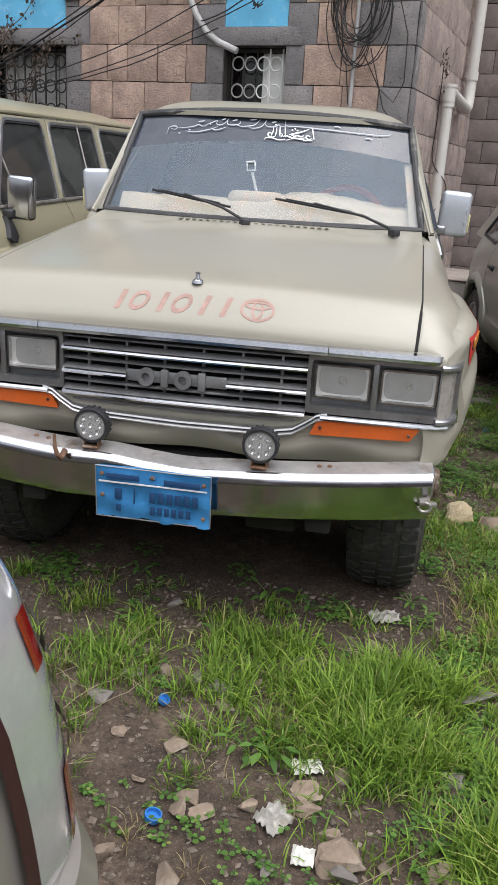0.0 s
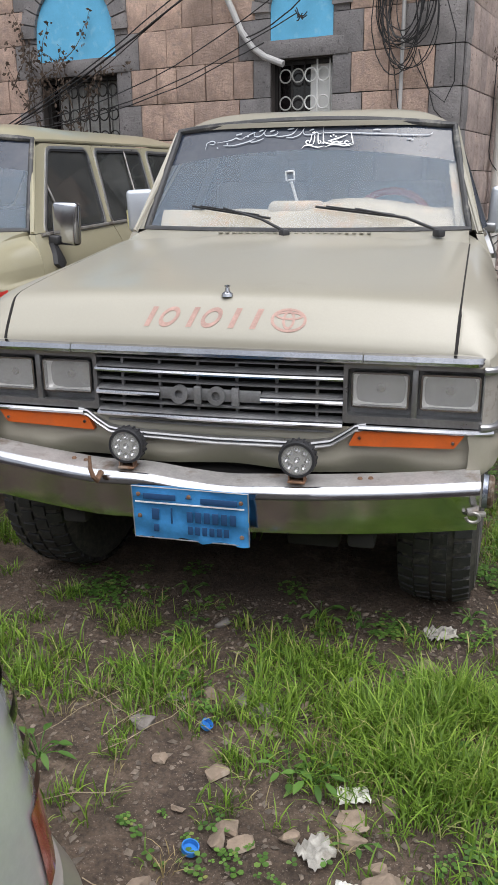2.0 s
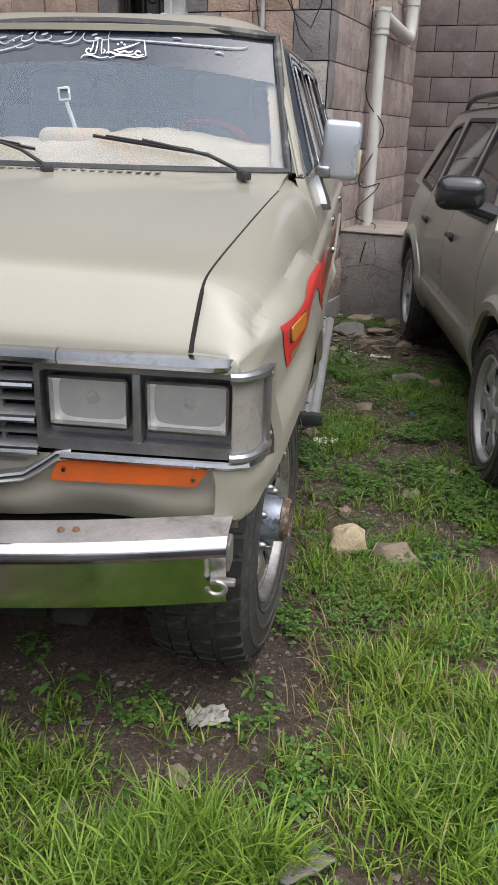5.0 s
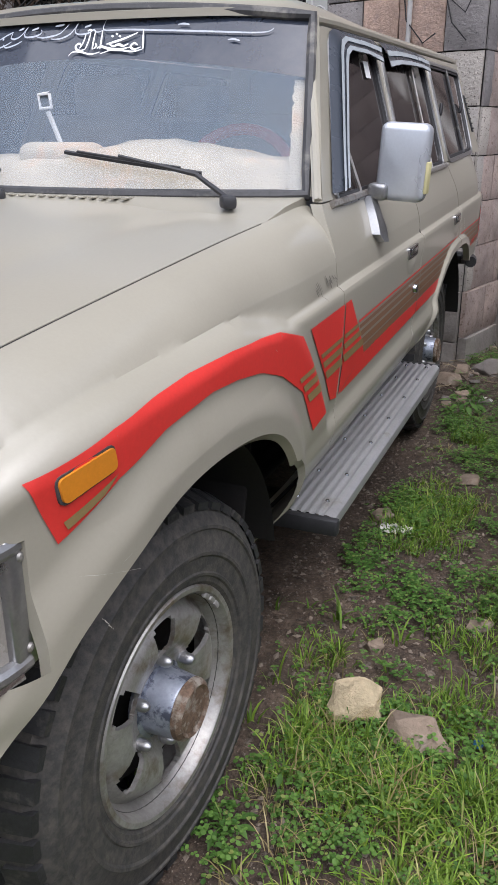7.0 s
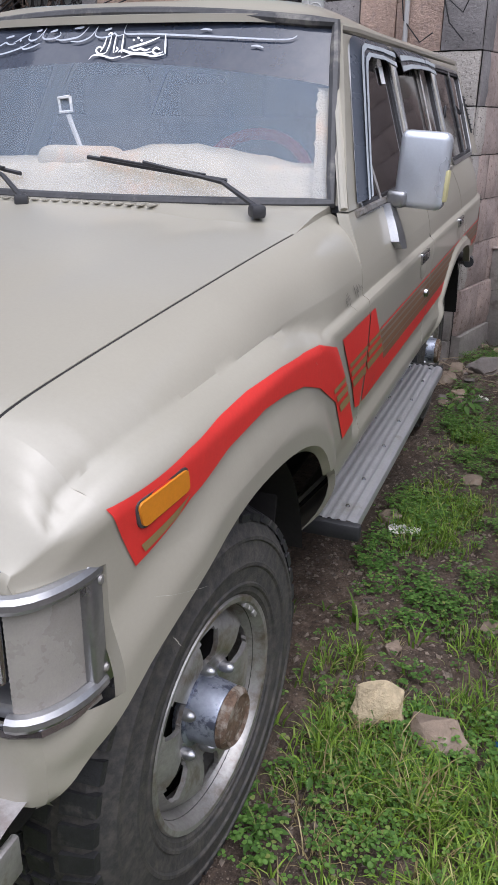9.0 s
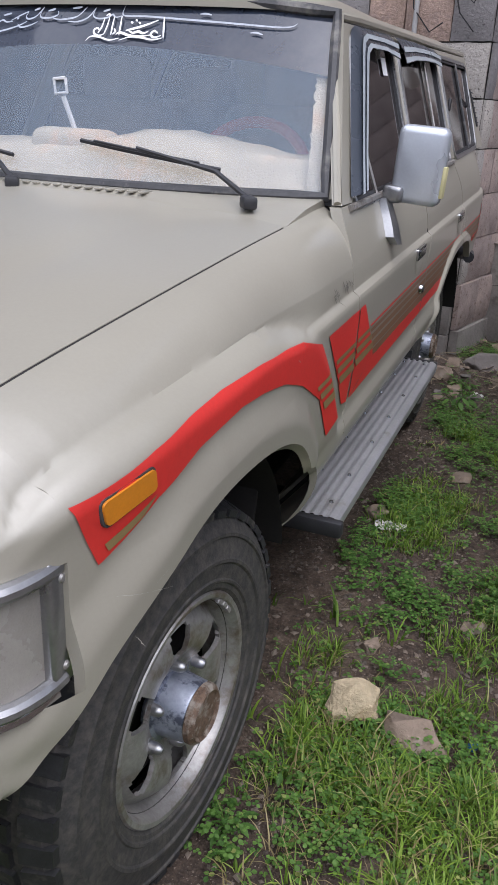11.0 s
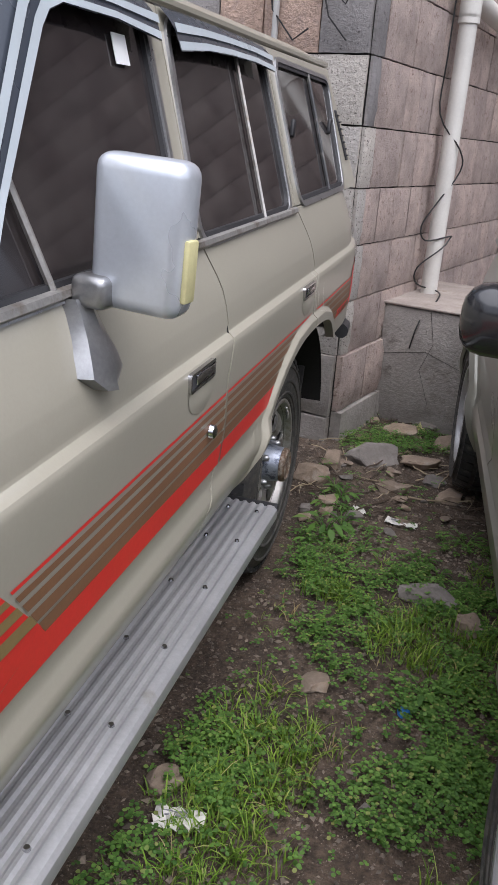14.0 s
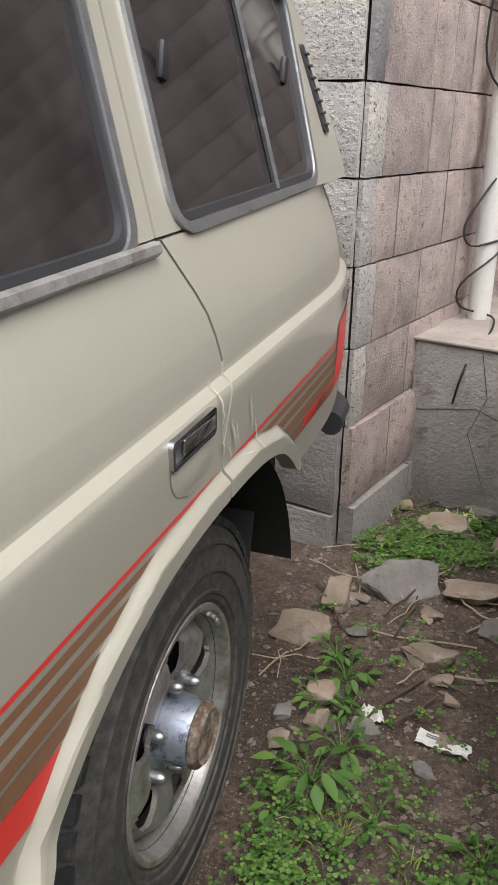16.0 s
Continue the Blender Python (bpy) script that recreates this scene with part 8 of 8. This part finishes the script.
def crumple(name, x, y, size, mat, label, cat, seed, up=0.03, turn=0.0, print_bars=0):
    rr = random.Random(seed)
    bm = fresh()
    n = 9
    rows = []
    for j in range(n):
        row = []
        for i in range(n):
            u, v = i / (n - 1) - 0.5, j / (n - 1) - 0.5
            row.append((u * size[0] + rr.uniform(-1, 1) * size[0] * 0.03, v * size[1] + rr.uniform(-1, 1) * size[1] * 0.05, up * abs(noise.noise((u * 4 + seed, v * 4, seed))) * 2 + rr.random() * up * 0.15))
        rows.append(row)
    skin(bm, rows)
    rim_flange(bm, 0.002, (0, 0, -1))
    ob = part(name, bm, mat, None, "", 20)
    ob.matrix_world = Matrix.Translation((x, y, ground_z(x, y) + 0.012)) @ Matrix.Rotation(turn, 4, "Z")
    tagged(ob, label, cat)
    for k in range(print_bars):
        b = fresh()
        box(b, (-size[0] * 0.1, size[1] * (0.2 - 0.18 * k), up * 0.7), (size[0] * 0.5, size[1] * 0.07, 0.002))
        part("print_bar", b, PAPERK, ob)


crumple("paper_scrap", 0.525, -1.155, (0.075, 0.05), PAPER, "torn white paper scrap on the soil", "litter", 3, 0.010, 0.3)
crumple("plastic_bag", 0.705, -0.36, (0.10, 0.06), BAGW, "crumpled dirty white plastic bag in the grass", "litter", 5, 0.018, 0.5)
crumple("paper_scrap", 0.47, -1.34, (0.08, 0.07), BAGW, "crumpled grey-white paper on the soil", "litter", 7, 0.018, 0.9)
crumple("paper_scrap", 0.545, -1.43, (0.05, 0.05), PAPER, "small torn white scrap", "litter", 9, 0.010)
crumple("paper_label", 0.945, 3.41, (0.05, 0.055), PAPER, "small torn white paper", "litter", 11, 0.012, 0.4)
crumple("paper_label", 1.13, 3.37, (0.13, 0.045), PAPER, "white printed paper strip on bare soil", "litter", 13, 0.010, -0.15, 2)
crumple("paper_label", 0.875, 1.53, (0.11, 0.06), PAPER, "white printed scrap in the clover", "litter", 15, 0.015, 0.2, 2)
crumple("dry_leaf", 1.02, 4.75, (0.13, 0.07), YELLOW, "dry yellow leaf on the rubble", "leaf", 17, 0.03, 0.4)


def cap(x, y, tilt, mat=BLUEC, r=0.017):
    bm = fresh()
    lathe(bm, [(r * 0.86, 0.012), (r * 0.86, 0.001), (0.0, 0.001), (0.0, -0.001), (r * 0.96, -0.001), (r, 0.001), (r, 0.013), (r * 0.86, 0.012)][:7] + [(r, 0.013), (r * 0.86, 0.013)], 24)
    ob = part("bottle_cap", bm, mat, None)
    ob.matrix_world = Matrix.Translation((x, y, ground_z(x, y) + 0.012)) @ Matrix.Rotation(-math.pi / 2 + tilt, 4, "Y")
    tagged(ob, "blue plastic bottle cap lying on the soil", "bottle cap", "bottle caps")


cap(0.195, -1.40, 0.2, r=0.02)
cap(1.295, 2.12, 3.0, r=0.02)
cap(0.10, -0.98, 0.6)
cap(1.36, -0.585, 2.8)
cap(1.31, 0.55, 0.3, r=0.012)


def twigs():
    rr = random.Random(31)
    for k in range(105):
        x, y = (rr.uniform(0.65, 1.5), rr.uniform(3.4, 4.95)) if k < 85 else (rr.uniform(-0.4, 0.75), rr.uniform(-1.6, -0.5))
        a = rr.uniform(0, math.pi)
        L = rr.uniform(0.08, 0.32)
        bm = fresh()
        pts = []
        for i in range(5):
            t = i / 4 - 0.5
            px, py = x + math.cos(a) * L * t + rr.uniform(-0.008, 0.008), y + math.sin(a) * L * t
            pts.append((px, py, ground_z(px, py) + 0.010 + 0.02 * rr.random()))
        tube(bm, pts, rr.uniform(0.0015, 0.004) if k < 85 else rr.uniform(0.0007, 0.0013), 5)
        tagged(part("twig", bm, DRY if k % 3 and k < 85 else TWIG, None), "dry grey-brown twig on the rubble" if k < 85 else "dry straw stalk on the bare soil", "twig", "twigs")


TWIG = material("pale_straw_twig", (0.36, 0.29, 0.19), 0.9)
twigs()
pebbles()

# ---- grass and weeds ----
def lush(x, y):
    """Share of grass cover at a place of the yard, from 0 to 1."""
    n = noise.noise((x * 1.7, y * 1.7, 3.0)) * 0.5 + noise.noise((x * 4.5, y * 4.5, 8.0)) * 0.35
    d = 0.0
    if y < -0.05:
        right = smooth(0.30, 0.75, x + 0.25 * n) * smooth(-0.48, -0.74, y - 0.14 * n - 0.22 * smooth(0.85, 1.1, x))
        band = smooth(-1.02, -0.85, y + 0.10 * n) * smooth(-0.38, -0.55, y)
        right *= 0.14 + 0.86 * smooth(-0.16, 0.16, n)
        d = max(right, 0.45 * band * smooth(0.0, 0.26, n + 0.04))
        d = max(d, 0.20 * smooth(0.0, 0.22, noise.noise((x * 7, y * 7, 31.0))) * smooth(-1.5, -1.2, y) * smooth(-0.22, -0.45, y))
        if x > 0.85:
            d = max(d, (0.55 * smooth(-0.25, 0.2, n) + 0.12) * smooth(0.92, 1.05, x + 0.1 * n))
    elif y < 3.1:
        d = smooth(0.76, 0.90, x) * smooth(-0.10, 0.20, n) * (0.70 - 0.22 * smooth(0.6, 1.4, y))
        if x < -0.8 and x > -1.3:
            d = 0.5
    else:
        d = 0.05 * smooth(0.1, 0.4, n)
    return d * (1 - smooth(1.45, 1.9, x + 0.3 * n)) * smooth(-1.9, -1.55, y + 0.3 * n)


def blades(name, count, seed, area, hgt, wid, mat, label, pick):
    rr = np.random.RandomState(seed)
    V, F = [], []
    n = 0
    tries = 0
    while n < count and tries < count * 12:
        tries += 1
        x, y = rr.uniform(*area[0]), rr.uniform(*area[1])
        k = pick(x, y)
        if rr.rand() > k:
            continue
        tuft = 2 + int(14 * rr.rand() ** 2.5)
        grown = 0.6 + 0.7 * rr.rand()
        for _ in range(tuft):
            ox, oy = rr.normal(0, 0.013), rr.normal(0, 0.013)
            bx, by = x + ox, y + oy
            h = hgt * grown * (0.40 + 0.9 * rr.rand()) * (0.55 + 0.6 * k)
            a = math.atan2(oy, ox) + rr.normal(0, 0.8)
            lean = h * (0.15 + 0.95 * rr.rand())
            w = wid * (0.6 + 0.8 * rr.rand())
            dx, dy = math.cos(a), math.sin(a)
            px, py = -dy * w * 0.5, dx * w * 0.5
            z = ground_z(bx, by) - 0.004
            b = len(V)
            for t, q in ((0.0, 0.8), (0.4, 1.0), (0.75, 0.7)):
                cx, cy, cz = bx + dx * lean * t * t, by + dy * lean * t * t, z + h * (t - 0.30 * t * t * (lean / h))
                V.append((cx - px * q, cy - py * q, cz))
                V.append((cx + px * q, cy + py * q, cz))
            V.append((bx + dx * lean, by + dy * lean, z + h * (1 - 0.38 * lean / h)))
            F += [(b, b + 1, b + 3, b + 2), (b + 2, b + 3, b + 5, b + 4), (b + 4, b + 5, b + 6)]
            n += 1
    me = bpy.data.meshes.new(name)
    me.from_pydata(V, [], F)
    me.materials.append(mat)
    me.shade_smooth()
    tagged(new(name, me), label, "grass", kind="stuff")


blades("grass", 36000, 1, ((-1.6, 1.9), (-1.9, 0.1)), 0.098, 0.0040, GRASS, "fresh green grass in tufts over damp soil", lush)
blades("grass", 12500, 2, ((0.76, 1.9), (-0.2, 3.3)), 0.072, 0.0036, GRASS, "short green grass between the parked cars", lush)
blades("grass", 5000, 5, ((-4.5, 3.5), (-4.5, 1.0)), 0.10, 0.006, GRASS, "thin grass at the edge of the yard", lambda x, y: 0.0 if (-1.6 < x < 1.9 and -1.9 < y < 0.1) else 0.5)
blades("dry_grass", 3600, 3, ((-0.6, 1.7), (-1.8, 3.0)), 0.085, 0.0028, STRAW, "dry straw-coloured grass among the green", lambda x, y: 0.35 * lush(x, y) + (0.5 if x > 0.9 and -0.5 < y < 0.5 else 0.03 if x > 0.84 or y < -0.3 else 0))


def clover_cover(x, y):
    n = noise.noise((x * 3.1, y * 3.1, 13.0)) * 0.55 + noise.noise((x * 8, y * 8, 17.0)) * 0.5
    if y < -0.05:
        if y > -0.40:
            return 0.25 * smooth(0.0, 0.3, n)
        return 0.10 * smooth(0.1, 0.4, n) + (0.25 if x > 0.9 else 0)
    if y < 3.25:
        return smooth(0.72, 0.86, x) * (0.06 + 0.94 * smooth(-0.04, 0.24, n)) * lerp(0.6, 1.0, smooth(0.5, 1.5, y)) * (1 - 0.75 * smooth(2.9, 3.25, y))
    return 0.12 * smooth(0.05, 0.3, n) + (0.5 if (x - 1.05) ** 2 + (y - 4.55) ** 2 < 0.05 else 0) + (0.5 if (x - 0.80) ** 2 + (y - 4.35) ** 2 < 0.02 else 0)


def leaflets(name, count, seed, area, size, hgt, mat, label, pick):
    """Low plants of small rounded leaves in threes on short stalks."""
    rr = np.random.RandomState(seed)
    V, F = [], []
    n = 0
    tries = 0
    while n < count and tries < count * 12:
        tries += 1
        x, y = rr.uniform(*area[0]), rr.uniform(*area[1])
        k = pick(x, y)
        if rr.rand() > k:
            continue
        z0 = ground_z(x, y)
        for _ in range(1 + int(rr.rand() * 3)):
            cx, cy = x + rr.normal(0, 0.018), y + rr.normal(0, 0.018)
            cz = z0 + hgt * (0.25 + rr.rand())
            a0 = rr.rand() * 6.28
            s = size * (0.55 + 0.8 * rr.rand())
            for q in range(3):
                a = a0 + q * 2.09 + rr.uniform(-0.3, 0.3)
                dx, dy = math.cos(a), math.sin(a)
                dz = rr.uniform(-0.35, 0.25)
                b = len(V)
                for f, wv, up in ((0.05, 0.0, 0), (0.45, 0.42, 0.05), (0.85, 0.36, 0.02), (1.02, 0.0, -0.03), (0.85, -0.36, 0.02), (0.45, -0.42, 0.05)):
                    V.append((cx + (dx * f - dy * wv) * s, cy + (dy * f + dx * wv) * s, cz + dz * f * s + up * s))
                F += [(b, b + 1, b + 2, b + 3), (b, b + 3, b + 4, b + 5)]
                n += 1
    me = bpy.data.meshes.new(name)
    me.from_pydata(V, [], F)
    me.materials.append(mat)
    tagged(new(name, me), label, "weeds", kind="stuff")


leaflets("clover", 42000, 7, ((0.70, 1.75), (-0.6, 5.0)), 0.0105, 0.040, WEED, "low dark green clover carpet between the cars", clover_cover)
leaflets("clover", 4500, 9, ((-1.3, 1.0), (-1.7, -0.05)), 0.013, 0.02, WEED, "small clover scattered over the front soil", clover_cover)


def weed(x, y, size, count, seed, label="broad-leaved green weed growing from the soil", up=0.6):
    """A weed: stems, each with its leaves."""
    rr = random.Random(seed)
    root = thing("weed_plant", label, "plant", "broad-leaved weeds", Matrix.Translation((x, y, ground_z(x, y) - 0.005)))
    bm = fresh()
    lf = fresh()
    for k in range(count):
        a = 2.4 * k + rr.uniform(-0.3, 0.3)
        h = size * rr.uniform(0.35, 1.0) * up
        r = size * rr.uniform(0.25, 0.65)
        tip = Vector((math.cos(a) * r, math.sin(a) * r, h))
        tube(bm, [(0, 0, 0), tip * 0.5 + Vector((0, 0, h * 0.25)), tip], 0.0018, 5)
        L, W = size * rr.uniform(0.35, 0.55), size * rr.uniform(0.16, 0.24)
        d = Vector((math.cos(a), math.sin(a), rr.uniform(-0.4, 0.3))).normalized()
        s = d.cross(Vector((0, 0, 1))).normalized()
        u = s.cross(d)
        rows = []
        for t, w in ((0, 0.05), (0.2, 0.7), (0.45, 1.0), (0.7, 0.75), (0.9, 0.3), (1.0, 0.02)):
            c = tip + d * L * t - Vector((0, 0, 0.25 * L * t * t))
            rows.append([c - s * W * w * 0.5 + u * W * 0.12 * w, c, c + s * W * w * 0.5 + u * W * 0.12 * w])
        skin(lf, rows)
    part("stem", bm, WEED, root)
    part("leaves", lf, WEED, root, "", 180)


for k, (x, y, s, c) in enumerate(((0.42, -1.12, 0.10, 14), (0.36, -1.10, 0.08, 9), (0.72, -0.98, 0.11, 9), (0.30, -0.30, 0.10, 8), (0.45, -0.33, 0.08, 7), (0.80, -0.22, 0.07, 8), (-0.20, -0.22, 0.08, 6), (0.02, -0.90, 0.07, 5), (-0.28, -1.20, 0.10, 10), (0.55, -1.30, 0.06, 6),
                             (0.86, 3.12, 0.13, 14), (0.90, 3.25, 0.10, 12), (0.82, 3.02, 0.09, 10), (1.02, 3.05, 0.08, 10), (1.34, 2.20, 0.10, 12), (1.45, 1.9, 0.10, 10), (1.40, 3.3, 0.10, 9), (1.42, 1.30, 0.13, 14), (0.92, 0.30, 0.08, 8), (0.86, 0.10, 0.09, 8),
                             (0.98, 4.45, 0.08, 10), (1.12, 4.70, 0.09, 12), (0.78, 4.35, 0.08, 10), (0.93, 1.15, 0.06, 8), (1.25, 3.02, 0.09, 12), (1.10, 2.62, 0.07, 9), (1.0, -0.15, 0.07, 7), (0.9, -0.6, 0.08, 8),
                             (0.80, 3.42, 0.10, 14), (0.84, 3.55, 0.11, 16), (0.79, 3.64, 0.08, 12), (0.88, 3.40, 0.07, 10), (1.20, 2.85, 0.08, 12), (1.32, 2.95, 0.07, 10), (0.62, -0.72, 0.09, 10), (0.18, -0.62, 0.08, 9), (-0.10, -0.55, 0.08, 9))):
    weed(x, y, s, c, 50 + k)
